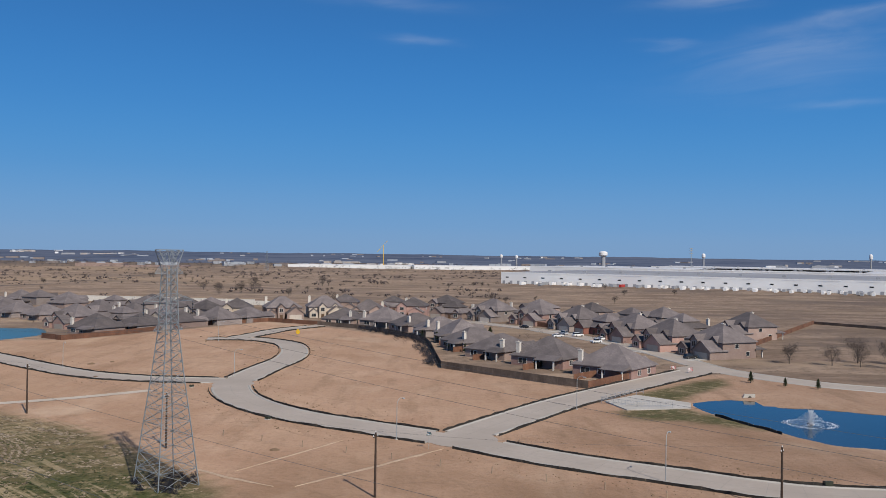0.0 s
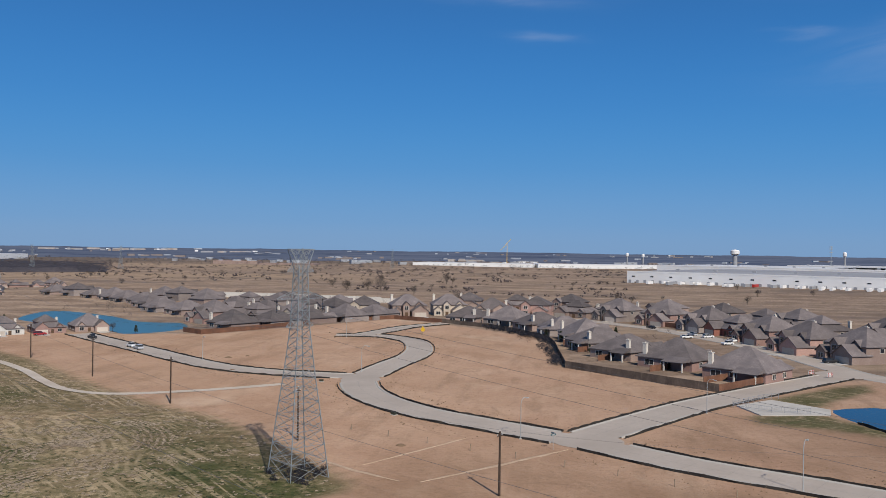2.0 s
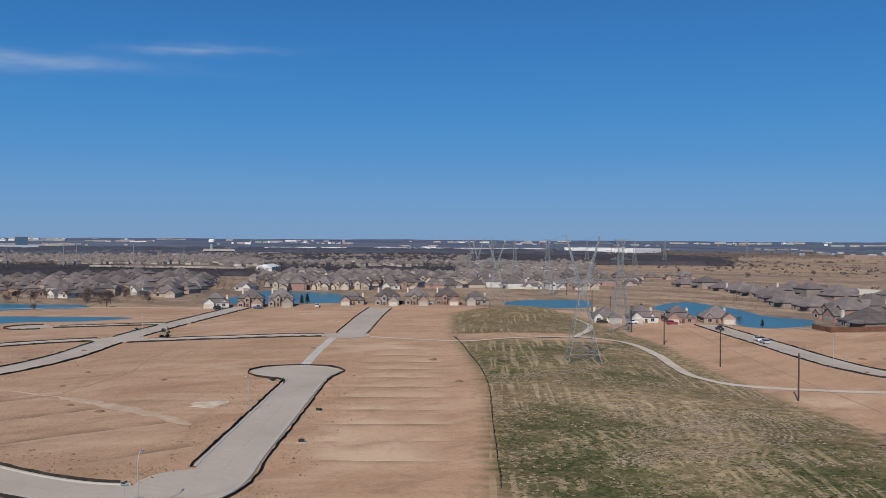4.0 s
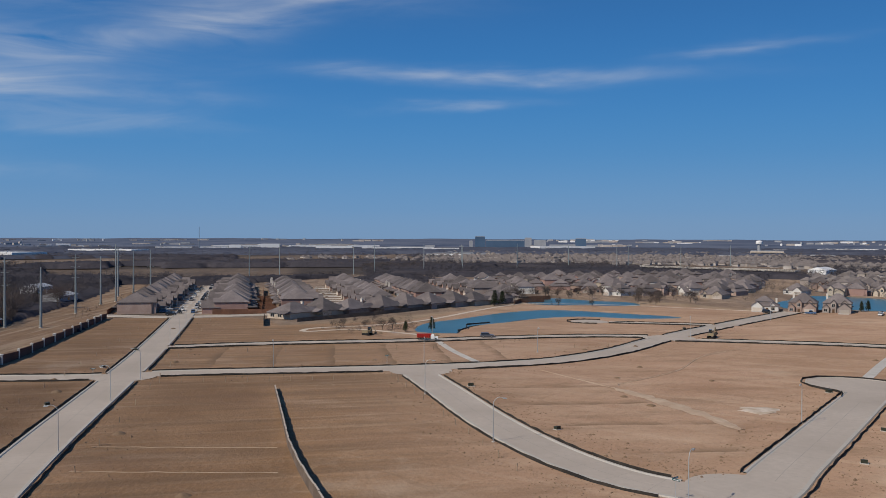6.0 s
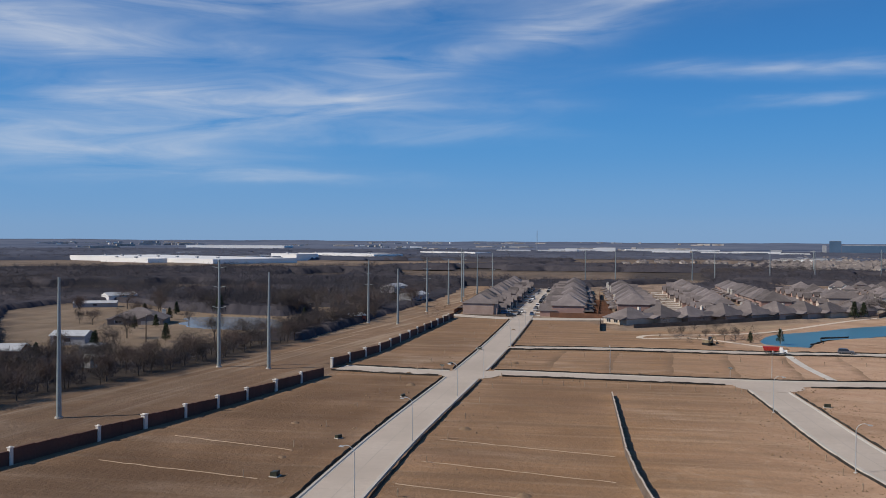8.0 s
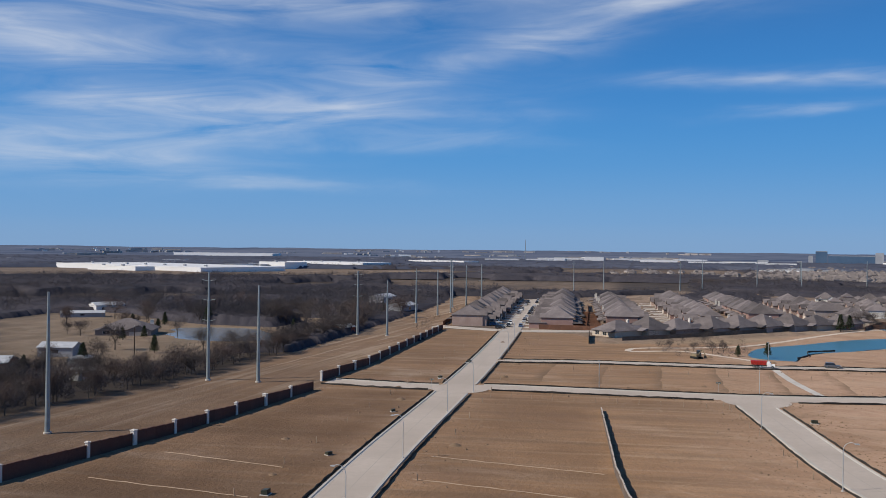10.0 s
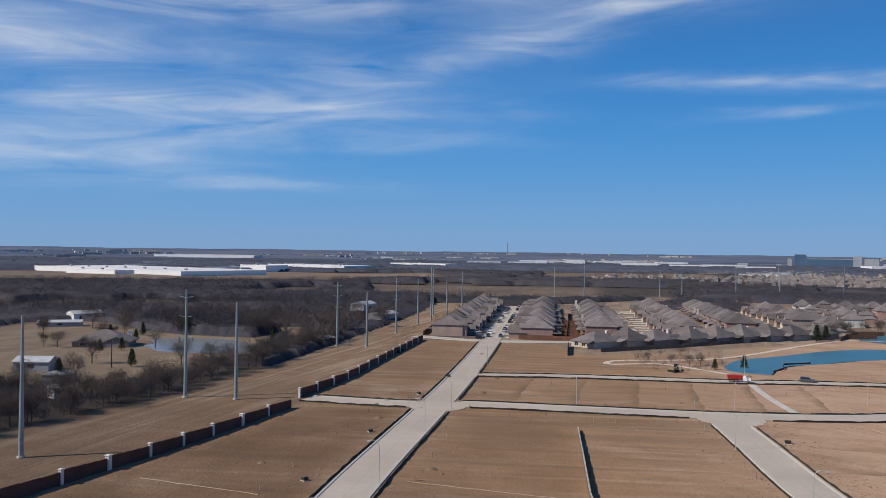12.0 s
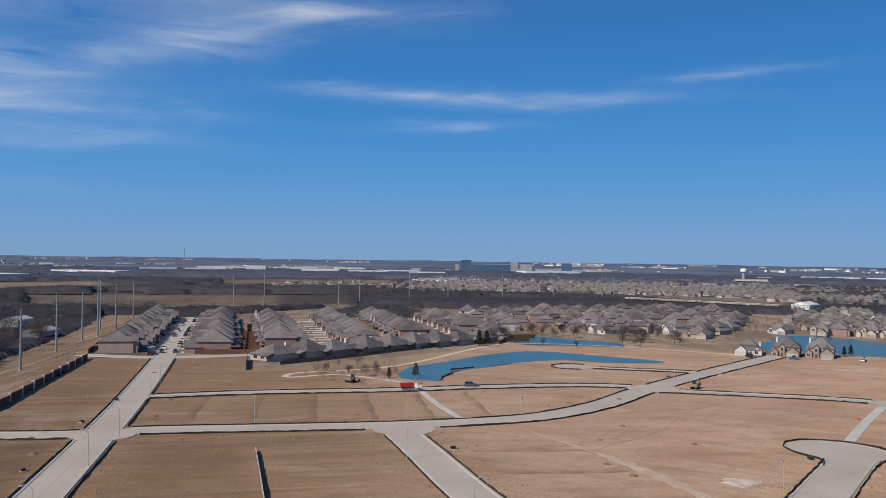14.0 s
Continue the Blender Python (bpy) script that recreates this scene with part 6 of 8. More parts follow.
# ---- boxes, stakes and spoil on the lots ----
def utility_box(x, y, turn, big):
    root = thing("utility_box", pose(x, y, 0, 0, 0, turn), "green pad-mounted utility box on a concrete slab", "utility box", "utility boxes")
    s = Mesh()
    s.box(-.75 * big, -.65 * big, -.1, .75 * big, .65 * big, .12)
    part("slab", s, CONCRETE_W, root)
    m = Mesh()
    w, d, h = .6 * big, .5 * big, .85 * big
    m.add([(-w, -d, .12), (w, -d, .12), (w, d, .12), (-w, d, .12), (-w, -d, h), (w, -d, h), (w, d, h * .82), (-w, d, h * .82)],
          [(0, 3, 2, 1), (4, 5, 6, 7), (0, 1, 5, 4), (1, 2, 6, 5), (2, 3, 7, 6), (3, 0, 4, 7)])
    part("cabinet", m, GREENBOX, root)
    l = Mesh()
    l.box(-w * .95, -d - .03, .2, -.02, -d, h * .9)
    part("door", l, GREENBOX, root)


for i, (x, y) in enumerate(((-179, 108), (-142, 96), (-122, 79), (-196, 31), (-150, 39), (-142, -56), (-117, -56), (-183, -57), (-234, -59), (-268, -58), (-310, 130), (-35, 176), (58, 130), (-62, 216))):
    utility_box(x, y, 30 * i, .8 if i % 3 else 1.0)

rb = random.Random(11)
EARTH = surface("loose_earth", (.17, .112, .068), (.25, .168, .105), 1.5, (.21, .14, .088), .4)


def spoil(x, y, r):
    m = Mesh()
    n = 12
    pts = [(0, 0, r * .42)]
    for ring, (k, h) in enumerate(((.45, .30), (.8, .12), (1.05, -.05))):
        for i in range(n):
            q = rb.uniform(.8, 1.2)
            pts.append((r * k * q * math.cos(i * 6.283 / n), r * k * q * math.sin(i * 6.283 / n), r * h * rb.uniform(.7, 1.25)))
    fs = [(0, 1 + i, 1 + (i + 1) % n) for i in range(n)]
    for k in range(2):
        fs += [(1 + k * n + i, 1 + (k + 1) * n + i, 1 + (k + 1) * n + (i + 1) % n, 1 + k * n + (i + 1) % n) for i in range(n)]
    m.add(pts, fs)
    tagged(part("earth_mound", m, EARTH, None, "", pose(x, y, 0), smooth=True), "small heap of loose brown earth on a graded lot", "earth heap", "spoil heaps")


for x, y in ((-198, -60), (-216, -64), (-128, -60), (-155, -38), (-240, -44), (-262, -62), (-312, -64), (-330, -60), (-268, -42), (-240, 10), (-255, 76), (-262, 92), (-180, 60), (-170, 64), (-205, 70), (-196, 88), (-218, 80),
             (-150, -70), (-118, -20), (-92, 232), (-104, 256), (-98, 262), (-30, 150), (-44, 300), (-300, 36), (-309, 16), (-312, 20), (-314, 26), (18, 118), (-150, 140), (-180, 160), (-225, 150)):
    spoil(x + rb.uniform(-2, 2), y + rb.uniform(-2, 2), rb.uniform(.6, 1.3))


def lot_stake(x, y):
    m = Mesh()
    m.box(-.05, -.05, -.2, .05, .05, 1.1)
    m.box(-.07, -.06, .8, .07, .06, 1.1)
    tagged(part("lot_stake", m, STAKE, None, "", pose(x, y, 0, rb.uniform(-6, 6), rb.uniform(-6, 6), rb.uniform(0, 90))), "short pale wooden lot stake", "stake", "lot stakes")


for k in range(15):
    lot_stake(-112 - k * 17.5 + rb.uniform(-1, 1), -36 - k * .9)
    lot_stake(-116 - k * 17.5 + rb.uniform(-1, 1), -60 - k * .8)
for k in range(12):
    lot_stake(-212 + k * 8.0, 14 + k * 1.1)
    lot_stake(-208, -40 + k * 5)
    lot_stake(-262 + rb.uniform(-1, 1), -36 + k * 11)
    lot_stake(-40 + k * 8, 160 - k * 4.2)

# lot-line berms: thin pale ridges
bm_rows = [((-118, -86), (-115, -58)), ((-136, -84), (-132, -60)), ((-118, -38), (-114, -4)), ((-131, -38), (-127, -8)), ((-146, -39), (-142, -9))]
BERM = surface("berm_earth", (.36, .26, .18), (.46, .35, .25), 1.0, (.30, .21, .14), .3)
berm = Mesh()
for a, b in bm_rows:
    line = [Vector(a).lerp(Vector(b), t / 12) + Vector((rb.uniform(-.2, .2), rb.uniform(-.2, .2))) for t in range(13)]
    ribbon(berm, line, (.13, 0, -.13), (.02, .10, .02))
tagged(part("earth_berm", berm, BERM), "thin pale earth ridges along the lot lines", "earth ridge", kind="stuff")

# ---- ponds' fittings ----
fo = thing("fountain", pose(77.2, 181.5, -.55), "white fountain spraying from a round float in the pond", "fountain")
ff = Mesh()
ff.tube((0, 0, -.1), (0, 0, .25), .7, n=16)
part("float", ff, GREYPANEL, fo)
rf = random.Random(5)
spray = Mesh()
for k in range(1100):
    a = rf.uniform(0, 6.283)
    t = rf.random()
    v = rf.choice((.55, .55, 1.0, 1.6, 2.6))
    h = {.55: 2.4, 1.0: 1.9, 1.6: 1.4, 2.6: .8}[v]
    r = v * t * 1.0
    z = .2 + h * 4 * (t * .5) * (1 - t * .5)
    s = rf.uniform(.015, .04)
    x, y = r * math.cos(a), r * math.sin(a)
    spray.tube((x, y, z), (x * 1.03, y * 1.03, z + rf.uniform(.15, .4)), s, s * .3, n=3)
part("spray", spray, FOAM, fo, "white water jets")
ring = Mesh()
for k in range(2200):
    a = rf.uniform(0, 6.283)
    r = rf.gauss(4.9, .35) if k < 1100 else rf.uniform(.3, 5.0)
    s = rf.uniform(.025, .07)
    x, y = r * math.cos(a), r * math.sin(a)
    ring.add([(x - s, y, .015), (x, y - s * .6, .015), (x + s, y, .015), (x, y + s * .6, .03)], [(0, 1, 2, 3)])
part("foam", ring, FOAM, fo, "ring of white foam on the water")

of = thing("outfall_slab", pose(44, 203, 0), "pale concrete outfall apron sloping to the pond", "concrete apron")
sl = Mesh()
sl.add([(-6, -1, .3), (3.5, 8.5, .3), (14, -1, .12), (12, -8.5, .12), (-3, -11.5, .18), (-6, -1, -.3), (3.5, 8.5, -.3), (12, -1, -1), (10, -8.5, -1), (-3, -11.5, -.4)],
       [(0, 4, 3, 2, 1), (0, 1, 6, 5), (1, 2, 7, 6), (2, 3, 8, 7), (3, 4, 9, 8), (4, 0, 5, 9)])
part("apron", sl, CONCRETE_W, of)


def rail(pts, label):
    root = thing("railing", pose(pts[0][0], pts[0][1], 0), label, "railing", "railings")
    o = pts[0]
    for (x0, y0), (x1, y1) in zip(pts, pts[1:]):
        L = math.hypot(x1 - x0, y1 - y0)
        n = max(1, int(L / 2.2))
        bar = Mesh()
        for z in (.35, 1.15):
            bar.tube((x0 - o[0], y0 - o[1], z + .25), (x1 - o[0], y1 - o[1], z + .25), .04, n=5)
        for j in range(int(L / .35)):
            t = (j + .5) / int(L / .35)
            bar.tube((x0 - o[0] + (x1 - x0) * t, y0 - o[1] + (y1 - y0) * t, .6), (x0 - o[0] + (x1 - x0) * t, y0 - o[1] + (y1 - y0) * t, 1.4), .015, n=3, cap=False)
        part("rails", bar, GREYPANEL, root)
        for i in range(n + 1):
            p = Mesh()
            p.tube((x0 - o[0] + (x1 - x0) * i / n, y0 - o[1] + (y1 - y0) * i / n, 0), (x0 - o[0] + (x1 - x0) * i / n, y0 - o[1] + (y1 - y0) * i / n, 1.45), .05, n=5)
            part("post", p, GREYPANEL, root)


rail([(37, 201), (46, 212), (50, 215)], "grey metal pedestrian railing above the outfall")
rail([(37, 200), (44, 195), (52, 195)], "grey metal pedestrian railing above the outfall")
hw = thing("headwall", pose(75, 212, 0), "pale concrete drain headwall on the pond bank", "headwall")
h1 = Mesh()
h1.add([(-1.6, 0, -.8), (1.6, 0, -.8), (1.6, 0, .7), (-1.0, 0, .7), (-1.6, .5, -.8), (1.6, .5, -.8), (1.6, .5, .7), (-1.0, .5, .7)],
       [(3, 2, 1, 0), (4, 5, 6, 7), (0, 1, 5, 4), (1, 2, 6, 5), (2, 3, 7, 6), (3, 0, 4, 7)])
part("wall", h1, CONCRETE_W, hw)
h2 = Mesh()
h2.tube((.3, -.03, -.2), (.3, .1, -.2), .42, n=14)
part("pipe", h2, TYRE, hw, "dark pipe mouth")
silt_fence([Vector(p) for p in poly_points([(59, 187), (62, 178), (66, 168)], 1.5)], "silt fences by the ponds")
silt_fence([Vector(p) for p in poly_points([(-313, 45), (-322, 50), (-334, 52), (-341, 62)], 2)], "silt fences by the ponds")
silt_fence([Vector(p) for p in poly_points([(-219, 204), (-204.6, 193.6), (-182.9, 176.6), (-166.5, 164), (-142.9, 143.9), (-120.8, 122.6), (-103.6, 105.9), (-80.8, 84)], 2)], "silt fences by the mound")
# yellow board on the lot
sg = thing("yellow_board", pose(-57.5, 347, 0), "bright yellow round board on a post in bare earth", "sign")
m = Mesh()
m.tube((0, 0, 0), (0, 0, 1.4), .08, n=6)
part("post", m, STAKE, sg)
m = Mesh()
m.tube((0, -.12, 1.9), (0, .12, 1.9), .85, n=12)
m.box(-.25, -.1, 2.5, .25, .1, 3.2)
part("board", m, YELLOW, sg)


def barricade(x, y, turn):
    root = thing("barricade", pose(x, y, 0, 0, 0, turn), "striped road barricade across the street end", "barricade", "barricades")
    for s in (-1.1, 1.1):
        l = Mesh()
        l.box(s - .05, -.35, 0, s + .05, .35, .08)
        l.box(s - .04, -.04, .08, s + .04, .04, 1.5)
        part("leg", l, STEEL_P, root)
    for z in (.55, .95, 1.35):
        b = Mesh()
        for k in range(8):
            b.box(-1.25 + k * .3125, -.07, z - .1, -1.25 + (k + 1) * .3125, -.04, z + .1, k % 2)
        part("board", b, [WHITE, RED], root, "red and white board")


barricade(69, 259, 40), barricade(73, 255, 40)


# ---- vehicles ----
def wheel(root, x, y, r, w=.24):
    t = Mesh()
    t.tube((x, y - w / 2, r), (x, y + w / 2, r), r, n=14)
    ty = part("wheel", t, TYRE, root)
    q = Mesh()
    q.tube((x, y - w / 2 - .01, r), (x, y + w / 2 + .01, r), r * .58, n=10)
    part("rim", q, CHROME, ty)


def loft(mesh, rings, mi=0):
    n = len(rings[0])
    o = len(mesh.v)
    for r in rings:
        mesh.v.extend(r)
    for k in range(len(rings) - 1):
        for i in range(n):
            mesh.f.append((o + k * n + i, o + k * n + (i + 1) % n, o + (k + 1) * n + (i + 1) % n, o + (k + 1) * n + i))
            mesh.mi.append(mi)
    mesh.f.append(tuple(o + i for i in reversed(range(n))))
    mesh.f.append(tuple(o + (len(rings) - 1) * n + i for i in range(n)))
    mesh.mi += [mi, mi]


def rect_ring(x0, x1, y, z):
    return [(x0, -y, z), (x1, -y, z), (x1, y, z), (x0, y, z)]


CAR_KINDS = {}


def car(x, y, turn, kind, colour, label):
    m = pose(x, y, .06, 0, 0, turn)
    key = (kind, colour)
    if key in CAR_KINDS:
        return copy_thing(CAR_KINDS[key], m)
    root = thing("car", m, label, "car", "parked vehicles")
    paint_m = CARS[colour]
    b = Mesh()
    loft(b, [rect_ring(-2.25, 2.25, .86, .28), rect_ring(-2.35, 2.35, .92, .55), rect_ring(-2.3, 2.2, .90, .88), rect_ring(-2.2, 2.0, .84, .98)])
    c = Mesh()
    if kind == "suv":
        loft(c, [rect_ring(-2.15, .95, .82, .97), rect_ring(-2.0, .45, .72, 1.55)])
        lid = (-1.95, .4, .70, 1.55, 1.66)
    elif kind == "pickup":
        loft(c, [rect_ring(-.75, 1.05, .84, .97), rect_ring(-.55, .55, .74, 1.6)])
        lid = (-.5, .5, .72, 1.6, 1.7)
    else:
        loft(c, [rect_ring(-1.75, .95, .80, .97), rect_ring(-1.2, .3, .68, 1.36)])
        lid = (-1.15, .25, .66, 1.36, 1.43)
    part("body", b, paint_m, root)
    part("cabin", c, GLASS, root, "dark glazed cabin")
    t = Mesh()
    t.box(lid[0], -lid[2], lid[3], lid[1], lid[2], lid[4])
    part("roof", t, paint_m, root)
    for wx in (-1.4, 1.4):
        for wy in (-.82, .82):
            wheel(root, wx, wy, .34)
    for s in (-1, 1):
        l = Mesh()
        l.box(2.2, s * .6 - .2, .62, 2.37, s * .6 + .2, .78)
        part("headlight", l, WHITE, root, "clear headlight")
    CAR_KINDS[key] = root
    return root


CL = ["silver", "white", "black", "dark blue", "dark red", "charcoal"]
KN = {"suv": "sport utility car", "sedan": "saloon car", "pickup": "pickup truck"}


def park(x, y, turn, k, c):
    car(x, y, turn, k, c, f"{CL[c]} {KN[k]} parked by the houses")


rc = random.Random(21)
for k in range(17):
    s = 4 + k * 12.5 + rc.uniform(-3, 3)
    for off, t in ((-2.9, 5), (2.9, 185)):
        if rc.random() < .72:
            p = p0 + ux * s + nrm * off
            park(p.x, p.y, t, rc.choice(("suv", "sedan", "pickup")), rc.choice((0, 1, 2, 2, 5, 5, 3)))
    for off in (-9.5, 9.0):
        if rc.random() < .6:
            p = p0 + ux * (s + 4) + nrm * off
            park(p.x, p.y, 95, rc.choice(("suv", "sedan")), rc.choice((0, 1, 2, 5, 3)))
for x, y, t, k, c in ((83, 290, 20, "suv", 2), (64, 351, 110, "sedan", 1), (60, 338, 30, "pickup", 1), (52, 372, 120, "suv", 0), (38, 402, 130, "sedan", 2), (48, 360, 20, "sedan", 1), (57, 364, 25, "suv", 1),
                      (-387, -69, 95, "suv", 2), (-366, 213, 50, "pickup", 3), (-356, 240, 140, "suv", 1), (-373, 196, 30, "suv", 2), (-208, 292, 45, "pickup", 1), (-217, 284, 45, "sedan", 2), (-196, 302, 45, "suv", 4),
                      (-145, 275, 138, "pickup", 1), (-140, 270, 138, "suv", 0), (-172, 297, 140, "pickup", 2), (-291, 52, 85, "suv", 5), (-346, 286, 40, "suv", 2), (-337, 296, 40, "sedan", 0)):
    park(x, y, t, k, c)

# white boat-shaped trailer by the lake
bt = thing("boat", pose(-361, 244, 0, 0, 0, 140), "white motor boat standing by the lake shore", "boat")
b = Mesh()
loft(b, [[(-2.8, -.5, .3), (2.2, -.3, .3), (2.2, .3, .3), (-2.8, .5, .3)], [(-3, -1, 1.2), (3.2, -.1, 1.3), (3.2, .1, 1.3), (-3, 1, 1.2)]])
part("hull", b, WHITE, bt)
b = Mesh()
loft(b, [rect_ring(-1.0, .6, .6, 1.2), rect_ring(-.8, .2, .5, 1.75)])
part("windscreen", b, GLASS, bt, "dark windscreen")

# red dump truck on the back street
dt = thing("dump_truck", pose(-285, 31, .1, 0, 0, 83), "red dump truck with a white cab standing on the street", "truck")
m = Mesh()
loft(m, [rect_ring(-5.0, 1.2, 1.0, 1.3), rect_ring(-5.4, 1.6, 1.25, 3.1)])
body = part("dump_body", m, RED, dt)
for k in range(6):
    m = Mesh()
    m.box(-4.9 + k * 1.1, -1.32, 1.4, -4.75 + k * 1.1, 1.32, 3.1)
    part("rib", m, RED, body)
m = Mesh()
loft(m, [rect_ring(1.7, 3.2, 1.15, .7), rect_ring(1.7, 3.3, 1.2, 1.9), rect_ring(1.8, 2.9, 1.05, 2.8)])
part("cab", m, WHITE, dt, "white cab")
m = Mesh()
loft(m, [rect_ring(3.2, 5.0, 1.0, .7), rect_ring(3.2, 4.9, .9, 1.75)])
part("bonnet", m, WHITE, dt)
m = Mesh()
m.box(3.0, -1.0, 1.95, 3.22, 1.0, 2.65)
part("windscreen", m, GLASS, dt, "dark windscreen")
m = Mesh()
m.box(-5.0, -.45, .75, 4.8, .45, 1.05)
part("chassis", m, TYRE, dt)
for wx in (-4.0, -2.7, -1.4, 4.0):
    for wy in (-1.05, 1.05):
        wheel(dt, wx, wy, .55, .45)
dt.matrix_world = pose(-285, 31, .1, 0, 0, 83) @ Matrix.Scale(.68, 4)

# tracked excavator by the pond path
def excavator(x, y, turn):
    root = thing("excavator", pose(x, y, 0, 0, 0, turn), "small faded tan excavator parked on bare earth", "excavator", "diggers")
    for s in (-1, 1):
        t = Mesh()
        t.box(-1.5, s * .95 - .25, .05, 1.5, s * .95 + .25, .75)
        t.tube((-1.5, s * .95 - .25, .4), (-1.5, s * .95 + .25, .4), .35, n=10)
        t.tube((1.5, s * .95 - .25, .4), (1.5, s * .95 + .25, .4), .35, n=10)
        part("track", t, TYRE, root)
    b = Mesh()
    loft(b, [rect_ring(-1.7, 1.2, 1.1, .85), rect_ring(-1.6, 1.1, 1.05, 1.7)])
    part("body", b, TANPAINT, root)
    c = Mesh()
    loft(c, [[(-.2, .1, 1.7), (1.1, .1, 1.7), (1.1, 1.0, 1.7), (-.2, 1.0, 1.7)], [(-.2, .15, 2.8), (.9, .15, 2.8), (.9, .95, 2.8), (-.2, .95, 2.8)]])
    part("cab", c, GLASS, root, "glazed cab")
    a = Mesh()
    a.tube((1.1, -.3, 1.3), (3.0, -.3, 3.4), .2, .16, n=6)
    a.tube((3.0, -.3, 3.4), (4.4, -.3, 1.6), .15, .12, n=6)
    part("arm", a, TANPAINT, root)
    k = Mesh()
    k.add([(4.2, -.7, 1.6), (4.2, .1, 1.6), (4.9, .1, 1.0), (4.9, -.7, 1.0), (4.0, -.7, .7), (4.0, .1, .7)], [(0, 1, 2, 3), (3, 2, 5, 4), (0, 4, 5, 1), (0, 3, 4), (1, 5, 2)])
    part("bucket", k, TYRE, root)


excavator(-302, 12, 40)
excavator(-282, 128, 140)

# ---- trees ----
def blades(rng, centre, radii, n, size, width, up=.35):
    """Many thin twig blades inside an ellipsoid."""
    d = rng.normal(size=(n, 3))
    d /= np.linalg.norm(d, axis=1)[:, None]
    r = rng.random(n) ** (1 / 2.2)
    c = centre + d * r[:, None] * radii
    q = d * .6 + rng.normal(size=(n, 3)) * .7
    q[:, 2] += up
    q /= np.linalg.norm(q, axis=1)[:, None]
    w = np.cross(q, rng.normal(size=(n, 3)))
    w /= np.linalg.norm(w, axis=1)[:, None] + 1e-9
    L = size * rng.uniform(.5, 1.2, n)[:, None]
    W = width * rng.uniform(.6, 1.3, n)[:, None]
    return np.stack([c - w * W, c + w * W, c + q * L], 1).reshape(-1, 3)


TREES = {}
rt = random.Random(31)


def make_tree(h, spread, mat_c, label, leafy, seed, group):
    rng = np.random.default_rng(seed)
    rr_ = random.Random(seed)
    root = thing("tree", pose(0, 0, 0), label, "tree", group)
    t = Mesh()
    t.tube((0, 0, -.3), (0, 0, h * .38), h * .026, h * .018, n=7)
    tips = []
    for k in range(7):
        a = k * 2.4 + rr_.uniform(-.4, .4)
        z0 = h * rr_.uniform(.22, .4)
        e = Vector((math.cos(a) * spread * rr_.uniform(.35, .7), math.sin(a) * spread * rr_.uniform(.35, .7), h * rr_.uniform(.55, .85)))
        t.tube((0, 0, z0), e, h * .009, h * .003, n=5)
        tips.append(e)
        for _ in range(3):
            f = e + Vector((rr_.uniform(-1, 1) * spread * .4, rr_.uniform(-1, 1) * spread * .4, rr_.uniform(-.02, .16) * h))
            s = Vector((0, 0, z0)).lerp(e, rr_.uniform(.4, .9))
            t.tube(s, f, h * .004, h * .0015, n=4)
            tips.append(f)
    part("trunk", t, BARK, root, "bare trunk with limbs")
    if leafy:
        out = [blades(rng, np.array((0, 0, h * (.18 + .07 * k))), np.array((spread * (.62 - .045 * k), spread * (.62 - .045 * k), h * .12)), 150, h * .07, h * .016) for k in range(11)]
    else:
        out = [blades(rng, np.array(p), np.array((spread * .42, spread * .42, h * .20)), 60, h * .12, h * .0038) for p in tips]
        out.append(blades(rng, np.array((0, 0, h * .45)), np.array((spread * .7, spread * .7, h * .32)), 380, h * .12, h * .0036))
    v = np.concatenate(out)
    part("crown", quick_mesh("crown", v, np.arange(len(v)).reshape(-1, 3), mat_c), None, root, "fine bare twigs" if not leafy else "dense dark foliage")
    return root


def tree(x, y, h, kind="bare", group="bare trees"):
    v = rt.randrange(3)
    key = (kind, v, group)
    s = h / 6.0
    m = pose(x, y, 0, 0, 0, rt.uniform(0, 360))
    if key not in TREES:
        lab, mc, leafy = {"bare": ("leafless grey-brown winter tree with fine twigs", TWIG_TREE, False), "red": ("leafless reddish-brown winter tree with fine twigs", TWIG_RED, False),
                          "ever": ("dark evergreen tree with dense foliage", EVERGREEN, True)}[kind]
        TREES[key] = make_tree(6.0, 2.6 + .4 * v, mc, lab, leafy, 50 + v + 7 * len(kind), group)
        TREES[key].matrix_basis = m
        TREES[key].scale = (s, s, s)
        return TREES[key]
    c = copy_thing(TREES[key], m)
    c.scale = (s, s, s)
    return c


# hedge line of the easement
for k in range(78):
    t = k / 77
    x = -120 - 245 * t
    y = -134 + 14 * min(1, t * 2.2) - 4 * max(0, t - .5)
    tree(x + rt.uniform(-3, 3), y - abs(rt.gauss(0, 5)) - 2, rt.uniform(4.5, 8), rt.choice(("bare", "bare", "bare", "red")), "trees along the easement")
for k in range(66):
    x = rt.uniform(-205, -118)
    tree(x, rt.uniform(-166, -138) - .12 * (x + 205), rt.uniform(4, 7), rt.choice(("bare", "bare", "red")), "trees along the easement")
for k in range(75):
    x, y = rt.uniform(-440, -330), rt.uniform(-262, -128)
    if inside(np.array(x), np.array(y), CLEARING) and rt.random() < .55 or inside(np.array(x), np.array(y), PONDS["ranch"][0]):
        continue
    tree(x, y, rt.uniform(7, 11), rt.choice(("bare", "red", "red", "bare")), "trees round the ranch")
for k in range(60):
    x, y = rt.uniform(-470, -170), rt.uniform(-230, -140)
    if inside(np.array(x), np.array(y), CLEARING) and rt.random() < .7 or inside(np.array(x), np.array(y), PONDS["ranch"][0]):
        continue
    tree(x, y, rt.uniform(5, 9), rt.choice(("bare", "red", "bare", "ever")), "trees round the ranch")
